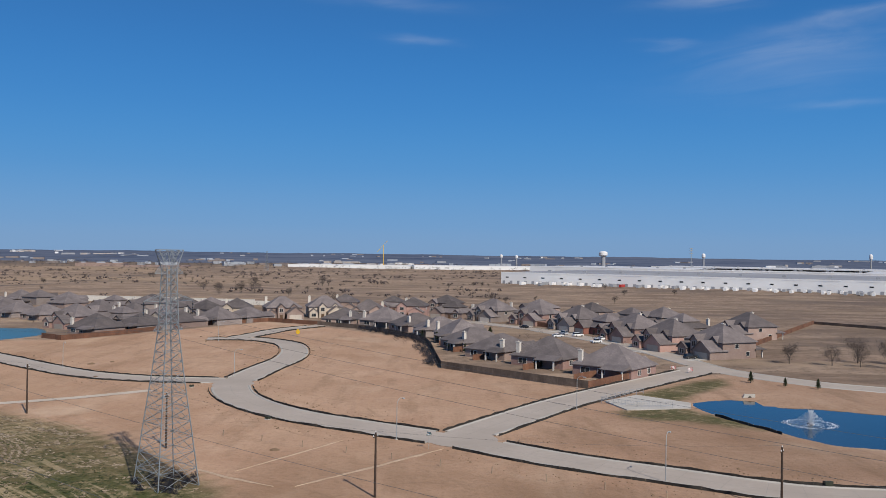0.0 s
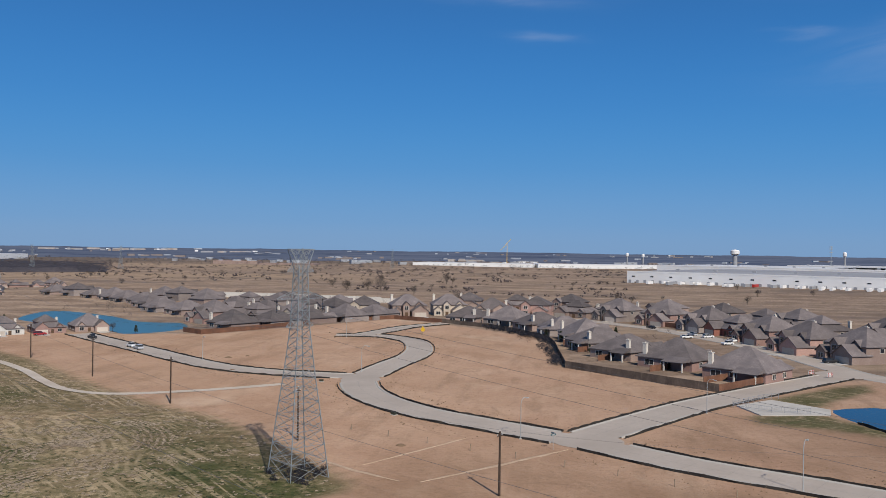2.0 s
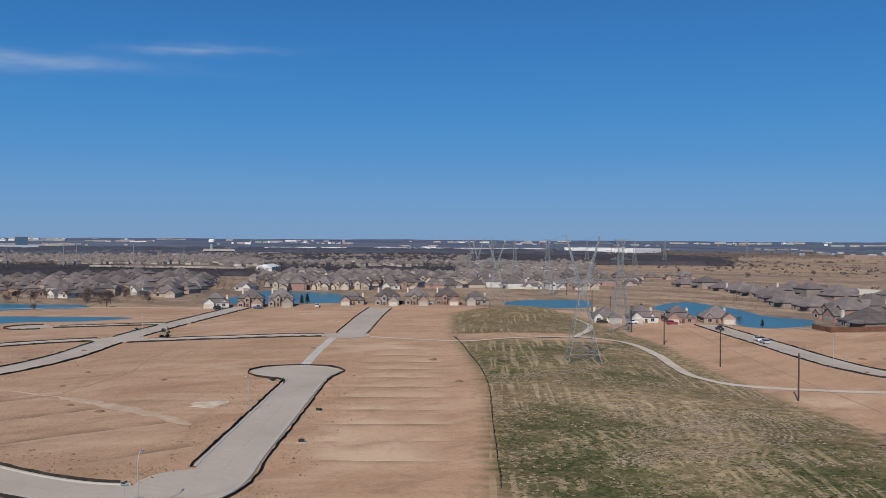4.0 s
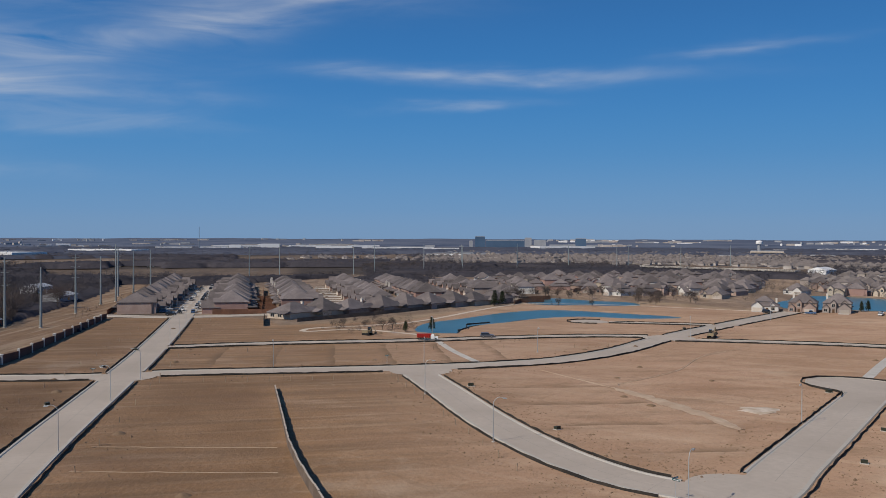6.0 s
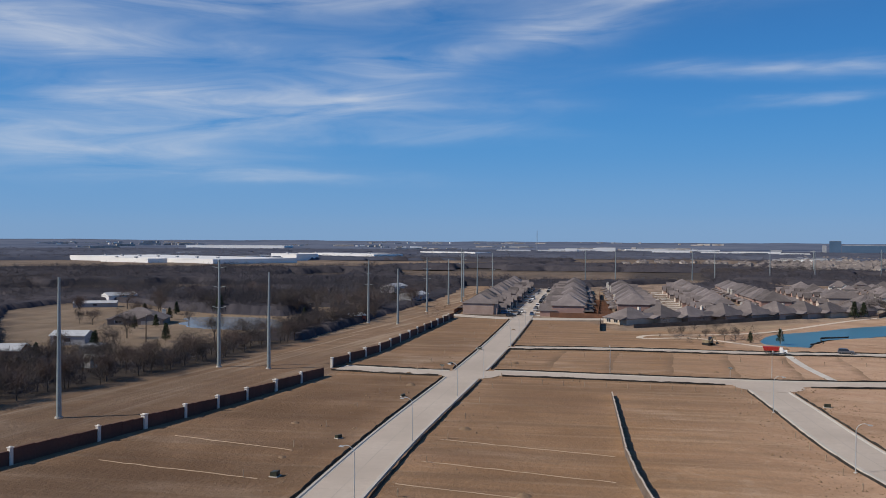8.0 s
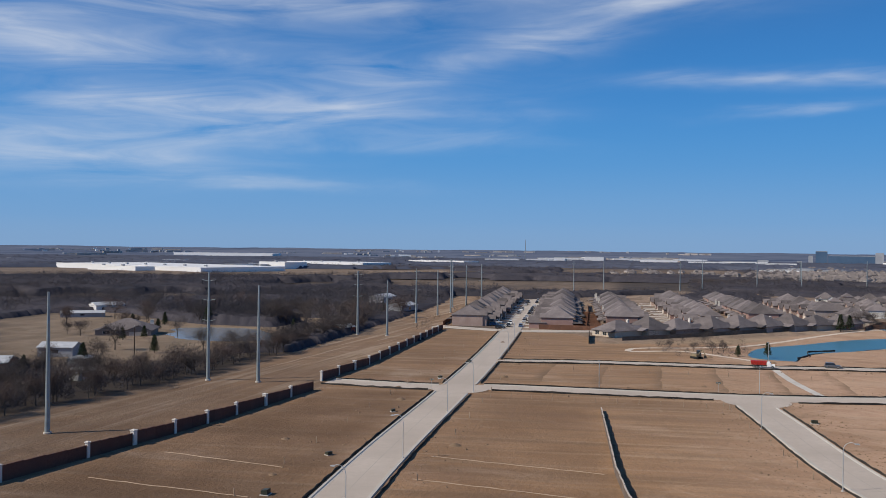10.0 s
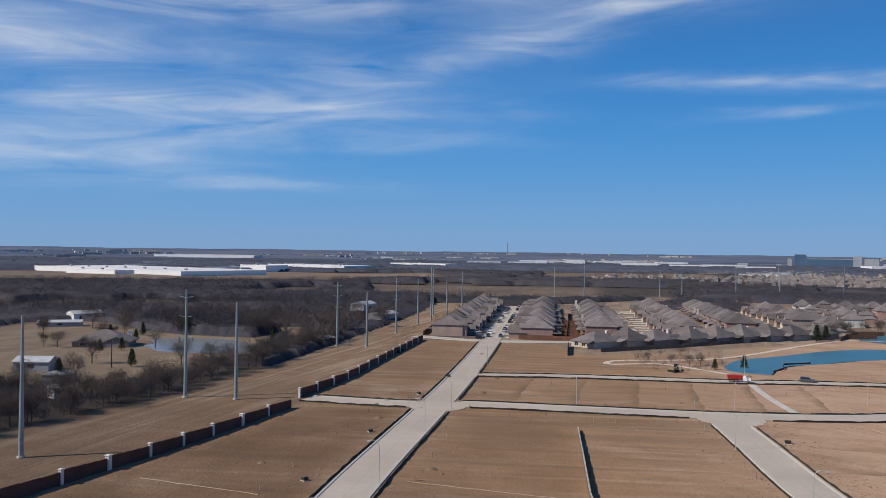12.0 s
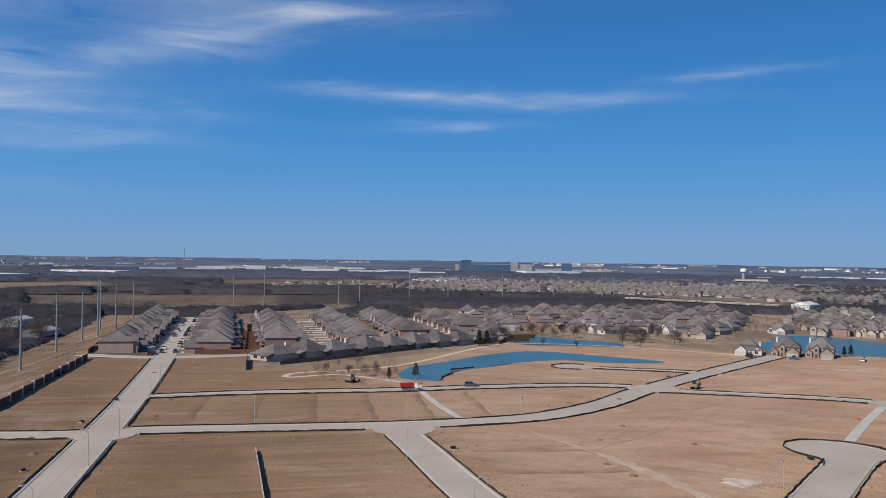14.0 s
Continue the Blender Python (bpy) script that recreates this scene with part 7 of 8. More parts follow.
for x, y, h, k in ((-310, -185, 7, "bare"), (-288, -150, 5, "bare"), (-350, -215, 6, "ever"), (-336, -222, 6, "ever"), (-330, -206, 5, "ever"), (-290, -196, 5, "ever"), (-298, -192, 5, "ever"), (-225, -160, 8, "bare"), (-262, -180, 9, "bare"),
                   (84, 236, 3.2, "ever"), (91, 230, 2.4, "ever"), (98, 226, 2.8, "ever"), (112, 280, 6, "bare"), (124, 276, 6, "bare"), (140, 270, 7, "bare"), (150, 276, 8, "bare"), (136, 284, 8, "bare"), (158, 268, 8, "bare"), (146, 282, 7, "bare"), (152, 270, 6, "bare"), (162, 280, 8, "bare"), (168, 274, 7, "bare"), (132, 274, 5, "bare"), (172, 284, 8, "bare"), (178, 276, 7, "bare"),
                   (-312, 26, 4, "ever"), (-316, 36, 5, "ever"), (-318, 18, 4, "bare"), (-326, 12, 3, "bare"), (-332, 4, 3, "bare"), (-322, 22, 4, "bare"), (-425, 80, 8, "ever"), (-436, 86, 7, "ever"), (-448, 92, 8, "bare"),
                   (-172, 669, 9, "bare"), (-160, 690, 9, "bare"), (-150, 694, 10, "bare"), (-201, 731, 8, "bare"), (-119, 861, 10, "bare"), (-69, 560, 7, "bare"), (-62, 566, 6, "bare"), (-340, 296, 4, "ever"), (-376, 244, 5, "ever"), (-380, 250, 5, "ever"), (-385, 214, 4, "ever"),
                   (-30, 470, 5, "bare"), (20, 360, 4, "ever"), (8, 300, 3, "ever"), (-2, 340, 3.5, "ever"), (-8, 352, 3, "ever"), (2, 310, 3, "ever"), (30, 262, 2.5, "ever"), (-240, 344, 4, "ever"), (-168, 322, 3, "ever"), (-180, 326, 3, "bare")):
    tree(x, y, h, k, "trees of the estate")
for k in range(44):
    a, r = radians(rt.uniform(-20, 34)), rt.uniform(560, 1150)
    tree(-math.sin(a) * r, math.cos(a) * r, rt.uniform(3, 7), "bare", "scattered trees of the pasture")
for k in range(60):
    x, y = rt.uniform(-520, -415), rt.uniform(95, 200)
    if any(inside(np.array(x), np.array(y), PONDS[q][0]) for q in ("small", "long")):
        continue
    tree(x, y, rt.uniform(3, 6), rt.choice(("bare", "bare", "red")), "trees by the ponds")

# woods: crowns and trunks in one mass
rng = np.random.default_rng(4)
out, out_b, out_c = [], [], []


def clumps(cx, cy, cz, size):
    """Small uneven eight-sided clumps of twigs: points and triangles."""
    n = len(cx)
    base = np.array([(1, 0, 0), (0, 1, 0), (-1, 0, 0), (0, -1, 0), (0, 0, 1), (0, 0, -1.0)])
    a = rng.uniform(0, 6.283, n)
    ca, sa = np.cos(a)[:, None], np.sin(a)[:, None]
    p = base[None] * rng.uniform(.55, 1.3, (n, 6, 1)) + rng.normal(size=(n, 6, 3)) * .16
    q = np.stack([p[..., 0] * ca - p[..., 1] * sa, p[..., 0] * sa + p[..., 1] * ca, p[..., 2] * .85], 2) * size[:, None, None]
    q += np.stack([cx, cy, cz], 1)[:, None, :]
    f = np.array([(0, 1, 4), (1, 2, 4), (2, 3, 4), (3, 0, 4), (1, 0, 5), (2, 1, 5), (3, 2, 5), (0, 3, 5)])
    return q.reshape(-1, 3), (f[None] + 6 * np.arange(n)[:, None, None]).reshape(-1, 3)


WOODS = {"dark": [], "far": []}


def wood_open(xs, ys):
    """Where trees of the woods may stand."""
    ok = ~inside(xs, ys, CLEARING) & ~inside(xs, ys, MEADOW) & ~inside(xs, ys, YARD) & ~inside(xs, ys, EASEMENT) & ~inside(xs, ys, SOIL)
    for q in FIELD_SECTORS:
        ok &= ~inside(xs, ys, sector(*q, grow=38 if q[2] < 1100 else 20))
    return ok & (np.sin(xs / 61 + np.sin(ys / 83) * 1.5) * np.sin(ys / 47 + xs / 160) < .62)


def wood_patch(a0, a1, r0, r1, n, h0, h1, twigs, fill=.74):
    """A wood: a dense mass of crowns, with the twigs of single trees standing out of it."""
    # the mass, in steps that widen with the distance
    na, nr = max(8, int(radians(a1 - a0) * 230)), max(8, int(math.log(r1 / r0) * 230))
    A_, R_ = np.meshgrid(np.radians(np.linspace(a0, a1, na)), np.exp(np.linspace(math.log(r0), math.log(r1), nr)))
    A_ = A_ + rng.normal(size=A_.shape) * .0012
    xs, ys = -np.sin(A_) * R_, np.cos(A_) * R_
    ok = wood_open(xs, ys)
    ok[0], ok[-1], ok[:, 0], ok[:, -1] = False, False, False, False
    edge = np.clip((A_ - radians(a0)) / radians(a1 - a0), 0, 1)
    edge = np.clip(np.minimum(edge, 1 - edge) / .09, 0, 1)
    ok &= edge > rng.random(ok.shape) * .9
    top = np.where(ok, (.35 + .65 * edge) * (h0 + h1) / 2 * fill * (1 + .10 * rng.normal(size=xs.shape) + .12 * np.sin(xs / 23 + np.sin(ys / 31)) * np.sin(ys / 19)), -.6)
    ii_ = (np.arange(nr - 1)[:, None] * na + np.arange(na - 1)[None, :]).ravel()
    quad_ = np.stack([ii_, ii_ + 1, ii_ + na + 1, ii_ + na], 1)
    quad_ = quad_[ok.ravel()[quad_].any(1)]
    tri_ = np.concatenate([quad_[:, [0, 3, 2]], quad_[:, [0, 2, 1]]])
    if fill:
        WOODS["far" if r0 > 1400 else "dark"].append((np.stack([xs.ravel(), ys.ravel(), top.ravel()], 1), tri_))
    # single crowns
    az_ = np.radians(rng.uniform(a0, a1, n))
    rd = np.sqrt(rng.uniform(r0 ** 2, r1 ** 2, n))
    xs, ys = -np.sin(az_) * rd, np.cos(az_) * rd
    ok = wood_open(xs, ys)
    xs, ys, rd = xs[ok], ys[ok], rd[ok]
    hs = rng.uniform(h0, h1, len(xs)) * (1 + .18 * np.sin(xs / 37 + 1) * np.sin(ys / 29))
    for x, y, h, d in zip(xs, ys, hs, rd):
        q = math.sin(x / 90) + math.sin(y / 70 + 2) + rng.normal() * .7
        (out if q < .9 else out_b if q < 1.8 else out_c).append(blades(rng, np.array((x, y, h * .70)), np.array((h * .5, h * .5, h * .36)), twigs, h * .26, .055 * max(1, d / 560), .6))


def hedge(pts, n, wide, h0, h1, per, blade):
    line = [Vector(p) for p in pts]
    for _ in range(n):
        k = rng.integers(0, len(line) - 1)
        p = line[k].lerp(line[k + 1], rng.random())
        h = rng.uniform(h0, h1)
        x, y = p.x + rng.normal() * wide * .5, p.y - abs(rng.normal()) * wide
        out.append(blades(rng, np.array((x, y, h * .55)), np.array((h * .5, h * .5, h * .45)), per, h * .3, blade, .5))


hedge([(-120, -136), (-151, -134), (-194, -128), (-221, -126), (-255, -130)], 190, 6, 2.5, 5, 130, .035)
hedge([(-255, -130), (-290, -130), (-326, -132), (-380, -134), (-450, -138)], 55, 3, 2, 4, 120, .04)
hedge([(-110, -150), (-150, -150), (-180, -148), (-205, -150)], 330, 16, 2.5, 5, 120, .04)
hedge([(-150, -190), (-200, -200), (-245, -232), (-290, -272), (-340, -310)], 150, 10, 4, 7, 100, .05)
wood_patch(108, 140, 300, 640, 2300, 6, 9, 70, .33)
wood_patch(101, 109, 430, 640, 300, 5, 8, 80, .15)
wood_patch(100, 140, 620, 985, 4200, 6, 9, 40, .66)
wood_patch(83, 104, 625, 735, 1000, 3.5, 6, 40, .66)
wood_patch(62, 84, 735, 780, 260, 4, 7, 40, .6)
wood_patch(58, 88, 770, 1060, 4000, 4.5, 7, 34, .66)
wood_patch(46, 60, 820, 1000, 300, 4, 7, 40, .0)
wood_patch(82, 110, 1010, 1500, 2700, 5, 8, 24)
wood_patch(100, 138, 1450, 1700, 900, 4, 7, 24)
wood_patch(112, 121, 398, 480, 150, 8, 12, 90, .4)
wood_patch(29, 62, 1200, 1700, 2900, 5.5, 8.5, 20)
wood_patch(-14, 34, 1450, 2500, 900, 4, 8, 40, 0)
wood_patch(34, 140, 2000, 2600, 2000, 7, 10, 14)
wood_patch(34, 140, 1680, 2000, 2000, 6, 9, 16)
wood_patch(58, 96, 1060, 1900, 4200, 3.5, 6, 22, .3)
wood_patch(44, 60, 830, 1090, 1100, 3.5, 6, 34, .2)
wood_patch(44, 62, 1090, 1650, 900, 4, 6, 24, .4)
wood_patch(44, 60, 600, 830, 160, 3, 5, 50, .1)
wood_patch(104, 124, 330, 470, 260, 7, 11, 90, .2)


def island_tint(mat, amount):
    """A tone of its own for each loose piece of a mesh."""
    nt = mat.node_tree
    b = nt.nodes["Principled BSDF"]
    src = b.inputs["Base Color"].links[0].from_socket
    g = nt.nodes.new("ShaderNodeNewGeometry")
    r = nt.nodes.new("ShaderNodeMapRange")
    r.inputs["To Min"].default_value, r.inputs["To Max"].default_value = 1 - amount, 1 + amount
    h = nt.nodes.new("ShaderNodeHueSaturation")
    nt.links.new(g.outputs["Random Per Island"], r.inputs["Value"])
    nt.links.new(r.outputs[0], h.inputs["Value"])
    nt.links.new(src, h.inputs["Color"])
    nt.links.new(h.outputs[0], b.inputs["Base Color"])
    return mat


WOOD_DARK = island_tint(surface("winter_crowns", (.060, .054, .061), (.094, .084, .091), .35, (.046, .045, .055), .015, spec=.05), .16)
WOOD_BROWN = island_tint(surface("brown_winter_crowns", (.115, .090, .085), (.160, .130, .120), .05, (.095, .078, .078), .008, spec=.05), .16)
# distance haze over the farthest crowns is mixed into this bluer, paler colour
WOOD_FAR = island_tint(surface("haze_tinted_crowns", (.056, .065, .096), (.090, .099, .132), .05, (.098, .107, .138), .006, spec=0), .14)
for key, mat_b, lab in (("dark", WOOD_DARK, "dark grey-brown leafless winter woods"), ("far", WOOD_FAR, "far winter woods tinted blue-grey for haze")):
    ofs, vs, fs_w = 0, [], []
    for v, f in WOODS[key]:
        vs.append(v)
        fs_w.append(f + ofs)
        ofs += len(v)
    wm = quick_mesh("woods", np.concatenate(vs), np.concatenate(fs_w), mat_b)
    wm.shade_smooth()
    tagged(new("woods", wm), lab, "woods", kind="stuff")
for bunch, mat_b, lab in ((out, TWIG_WOOD, "fine dark twigs of the leafless woods"), (out_b, TWIG_TREE, "lighter brown twigs of the leafless woods"), (out_c, TWIG_RED, "reddish twigs of the leafless woods")):
    v = np.concatenate(bunch)
    tagged(new("woods", quick_mesh("woods", v, np.arange(len(v)).reshape(-1, 3), mat_b)), lab, "woods", kind="stuff")
# shrubs and young trees of the gardens, past counting
out = []
for x0, y0, x1, y1, n in ((-640, 90, -440, 330, 420), (-640, -110, -400, 90, 160), (-640, 290, -430, 560, 260), (-20, 290, 130, 500, 60), (-260, 380, -90, 540, 70), (-380, -6, -300, 30, 70), (-520, 84, -416, 110, 60)):
    for _ in range(n):
        x, y = rng.uniform(x0, x1), rng.uniform(y0, y1)
        if any(inside(np.array(x), np.array(y), q[0]) for q in PONDS.values()) or float(line_dist(np.array(x), np.array(y), LINES['main'], False)) < 9:
            continue
        h = rng.uniform(1.5, 5)
        out.append(blades(rng, np.array((x, y, h * .55)), np.array((h * .4, h * .4, h * .45)), 70, h * .2, .045, .5))
v = np.concatenate(out)
tagged(new("garden_shrubs", quick_mesh("garden_shrubs", v, np.arange(len(v)).reshape(-1, 3), TWIG_TREE)), "bare shrubs and saplings among the houses", "shrubs", kind="stuff")
# shrubs along the village fence and under the near tower
fence_line = [Vector(p) for p in ((-1, 262), (-3, 286), (-5, 316), (-8, 338), (-20, 361), (-34, 383))]
bx, by, bh = [], [], []
for _ in range(120):
    k = int(rng.integers(0, 5))
    p = fence_line[k].lerp(fence_line[k + 1], rng.random())
    bx.append(p.x - abs(rng.normal()) * 1.6 - .4), by.append(p.y + rng.normal()), bh.append(rng.uniform(.8, 2.4))
for _ in range(34):
    bx.append(-39.5 + rng.normal() * 2.6), by.append(125.5 + rng.normal() * 2.6), bh.append(rng.uniform(.5, 1.3))
v = np.concatenate([blades(rng, np.array((x, y, h * .5)), np.array((h * .6, h * .6, h * .5)), 150, h * .28, .045, .5) for x, y, h in zip(bx, by, bh)])
tagged(new("brush", quick_mesh("brush", v, np.arange(len(v)).reshape(-1, 3), TWIG)), "dark leafless brush along the fence and under the tower", "brush", kind="stuff")
# scrub of the pasture: bushes in loose lines and bunches
sx_, sy_, sh_ = [], [], []
for k in range(330):
    a, r = radians(rng.uniform(-28, 44)), math.sqrt(rng.uniform(540 ** 2, 1500 ** 2) if k < 170 else rng.uniform(1050 ** 2, 1800 ** 2))
    n = int(rng.integers(2, 12))
    spread_x, spread_y = rng.uniform(4, 45), rng.uniform(3, 14)
    x, y = -math.sin(a) * r + rng.normal(size=n) * spread_x, math.cos(a) * r + rng.normal(size=n) * spread_y
    keep = ~(((x > 55) & (y < 960)) | (y < 560))
    sx_.append(x[keep]), sy_.append(y[keep]), sh_.append(rng.uniform(.6, 2.8, keep.sum()) * (1.5 if k % 9 == 0 else 1))
sx_, sy_, sh_ = (np.concatenate(q) for q in (sx_, sy_, sh_))
q_ = [np.repeat(v, 9) for v in (sx_, sy_, sh_)]
v, f = clumps(q_[0] + rng.normal(size=len(q_[0])) * q_[2] * .55, q_[1] + rng.normal(size=len(q_[0])) * q_[2] * .55, q_[2] * rng.uniform(.2, .9, len(q_[0])), q_[2] * rng.uniform(.18, .36, len(q_[0])))
tagged(new("scrub", quick_mesh("scrub", v, f, WOOD_BROWN)), "brown scrub and bushes on the dry pasture", "scrub", kind="stuff")


# ---- warehouses and far buildings ----
def warehouse(x, y, turn, w, d, h, label, wall_m=None, doors=True, units=True, roof_m=None):
    """A flat-roofed shed whose front edge runs along +x from the origin."""
    root = thing("warehouse", pose(x, y, 0, 0, 0, turn), label, "warehouse", "warehouses")
    m = Mesh()
    m.box(0, 0, -2, w, d, h)
    part("wall", m, wall_m or WHITE, root)
    r = Mesh()
    r.box(.5, .5, h - .4, w - .5, d - .5, h + .06)
    part("roof", r, roof_m or WHITE_ROOF, root)
    p = Mesh()
    p.box(-.15, -.15, h - 1.0, w + .15, -.002, h + .5)
    part("parapet", p, wall_m or WHITE, root)
    if doors:
        n = int(w / 22)
        for k in range(n):
            q = Mesh()
            q.box(6 + k * 22, -.14, h * .55, 9.5 + k * 22, -.02, h * .55 + 1.3)
            part("window", q, GLASS, root, "high dark window")
        for k in range(int(w / 9)):
            q = Mesh()
            q.box(2 + k * 9, -.12, .6, 5.2 + k * 9, -.02, 4.2)
            part("dock_door", q, GREYPANEL, root, "grey dock door")
    if units:
        for k in range(int(w / 45)):
            q = Mesh()
            q.box(20 + k * 45, d * .3, h, 24 + k * 45, d * .3 + 3, h + 2.2)
            part("roof_unit", q, GREYPANEL, root, "grey roof unit")
    return root


wa = math.degrees(math.atan2(801 - 996, 409 - 67))
GREY_ROOF = surface("grey_membrane", (.34, .34, .35), (.42, .42, .43), .03, (.30, .30, .31), .008, rough=.85)
warehouse(67, 996, wa, 560, 300, 13.5, "vast white warehouse with dock doors and a grey roof", roof_m=GREY_ROOF)
warehouse(360, 1330, wa, 500, 260, 14, "vast white flat-roofed warehouse far off", doors=False)
warehouse(150, 1500, wa, 520, 240, 14, "vast white flat-roofed warehouse far off", doors=False)
warehouse(420, 1750, wa, 600, 200, 14, "vast white flat-roofed warehouse far off", doors=False)
warehouse(-330, 1850, -2, 260, 120, 7, "white flat-roofed warehouse far off", doors=False, units=False)
warehouse(-60, 1830, 6, 300, 120, 8, "white flat-roofed warehouse far off", doors=False, units=False)
warehouse(-720, 1700, 12, 90, 60, 6, "low tan shed with a reddish roof beyond the pasture", BRICKS[0], False, False, BRICKS[1])
warehouse(-600, 1640, 4, 110, 60, 4, "low tan shed beyond the pasture", BRICKS[0], False, False, BRICKS[0])
for x, y, t, w, d, h in ((-1150, -890, 68, 340, 150, 7), (-1060, -770, 68, 110, 30, 7), (-945, -980, 68, 110, 60, 9), (-1330, -640, 68, 60, 50, 10), (-1530, -680, 68, 190, 80, 8), (-1880, -540, 68, 150, 60, 8),
                         (-2500, -1500, 95, 330, 80, 13), (-2500, -330, 95, 140, 80, 10), (-2600, -120, 95, 120, 80, 10), (-2700, 60, 95, 90, 80, 9),
                         (-2108, 1248, 57, 226, 120, 7), (-1938, 1499, 47, 480, 140, 7), (-1500, 1800, 3, 220, 120, 12), (-2300, 560, 95, 160, 80, 11)):
    warehouse(x, y, t, w, d, h, "pale flat-roofed warehouse beyond the woods", doors=False)


rk = random.Random(21)
town = {0: Mesh(), 1: Mesh(), 2: Mesh()}
for k in range(46):
    a, r = rk.uniform(-30, 60), rk.choice((1, 1, 1.4)) * rk.uniform(1900, 3100)
    for j in range(rk.choice((1, 2, 3, 5, 8))):
        aj, rj = radians(a + rk.gauss(0, 1.1)), r + rk.gauss(0, 60)
        base = float(np.interp(rj, rr, hh)) if rj > 2600 else 0
        w, h = rk.choice((1, 1, 2)) * rk.uniform(3, 10), rk.uniform(2.5, 5.0)
        lift = 1.5 if rj < 2600 else 0
        town[rk.choice((0, 0, 1, 1, 2))].box(-w, -6, -4, w, 6, h + lift, 0, Matrix.Translation((-math.sin(aj) * rj, math.cos(aj) * rj, base)) @ Matrix.Rotation(aj + rk.uniform(-.5, .5), 4, "Z"))
ft = thing("far_town", pose(0, 0, 0), "small pale far buildings scattered towards the skyline", "buildings", kind="stuff")
# white panels dulled and blued, the haze of the distance painted in
FAR_PALE = surface("far_hazed_panels", (.36, .39, .43), (.48, .51, .55), .01, rough=.9, spec=.1)
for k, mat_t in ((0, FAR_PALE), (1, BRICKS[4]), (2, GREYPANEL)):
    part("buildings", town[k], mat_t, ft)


def trailer(x, y, turn, c):
    root = thing("trailer", pose(x, y, 0, 0, 0, turn), "box trailer parked at the warehouse docks", "trailer", "box trailers")
    m = Mesh()
    m.box(-1.25, -6.5, 1.15, 1.25, 6.5, 4.0)
    part("box", m, c, root)
    k = Mesh()
    k.box(-1.1, -5.8, .3, 1.1, -3.5, 1.1)
    k.box(-.2, 3.5, 0, .2, 3.9, 1.15)
    part("bogie", k, TYRE, root)
    return root


T0 = {c: None for c in (0, 1, 2)}
MATS_T = (WHITE, GREYPANEL, RED)
rq = random.Random(9)
dx_, dy_ = math.cos(radians(wa)), math.sin(radians(wa))
for k in range(110):
    if rq.random() < .35:
        continue
    s = 40 + k * 4.6
    off = rq.choice((9, 9, 28, 30))
    x, y = 67 + dx_ * s + dy_ * off, 996 + dy_ * s - dx_ * off
    c = rq.choice((0, 0, 0, 0, 1, 1, 2 if 18 < k < 34 else 0))
    if T0[c] is None:
        T0[c] = trailer(x, y, wa, MATS_T[c])
    else:
        copy_thing(T0[c], pose(x, y, 0, 0, 0, wa))


def water_tower(x, y, h, r):
    root = thing("water_tower", pose(x, y, 0), "white water tower with a bulbous tank", "water tower", "water towers")
    m = Mesh()
    m.tube((0, 0, 0), (0, 0, h * .72), r * .55, r * .5, n=18)
    part("stem", m, GREYPANEL, root, "grey fluted stem")
    t = Mesh()
    for z0, z1, a, b in ((.68, .76, .5, 1.0), (.76, .92, 1.0, 1.0), (.92, .97, 1.0, .75), (.97, 1.0, .75, .2)):
        t.tube((0, 0, h * z0), (0, 0, h * z1), r * a, r * b, n=20, cap=True)
    part("tank", t, WHITE, root, "white tank")


water_tower(415, 2250, 46, 11)
water_tower(160, 2380, 34, 4)
water_tower(205, 2420, 32, 4)
water_tower(720, 2400, 44, 5)
water_tower(1010, 2050, 46, 4)
water_tower(-1800, 930, 30, 7)
mast = thing("radio_mast", pose(500, 1750, 0), "tall slender steel radio mast", "mast", "masts")
m = Mesh()
m.tube((0, 0, 0), (0, 0, 52), .9, .5, n=6)
for z in (40, 46, 50):
    m.box(-3, -.5, z, 3, .5, z + 1.5)
part("shaft", m, STEEL, mast)
mast = thing("radio_mast", pose(-2250, -330, 0), "tall slender steel radio mast", "mast", "masts")
m = Mesh()
m.tube((0, 0, 0), (0, 0, 60), 1.0, .6, n=6)
part("shaft", m, STEEL, mast)
crane = thing("tower_crane", pose(-130, 1900, 0), "orange tower crane far off", "crane")
m = Mesh()
m.tube((0, 0, 0), (0, 0, 52), .7, n=4)
part("mast", m, YELLOW, crane)
m = Mesh()
m.tube((-14, 0, 36), (8, 0, 60), .5, n=4)
part("jib", m, YELLOW, crane)


def block(x, y, turn, w, d, h, mat_b, label, rows):
    root = thing("office_block", pose(x, y, 0, 0, 0, turn), label, "office building", "office blocks")
    m = Mesh()
    m.box(0, 0, -2, w, d, h)
    part("wall", m, mat_b, root)
    m = Mesh()
    m.box(1, 1, h, w - 1, d - 1, h + 1.2)
    part("roof", m, GREYPANEL, root)
    for k in range(rows):
        z = 3 + (h - 4) * k / rows
        q = Mesh()
        q.box(1, -.25, z, w - 1, -.05, z + (h - 4) / rows * .55)
        part("window_band", q, GLASS, root, "dark window band")


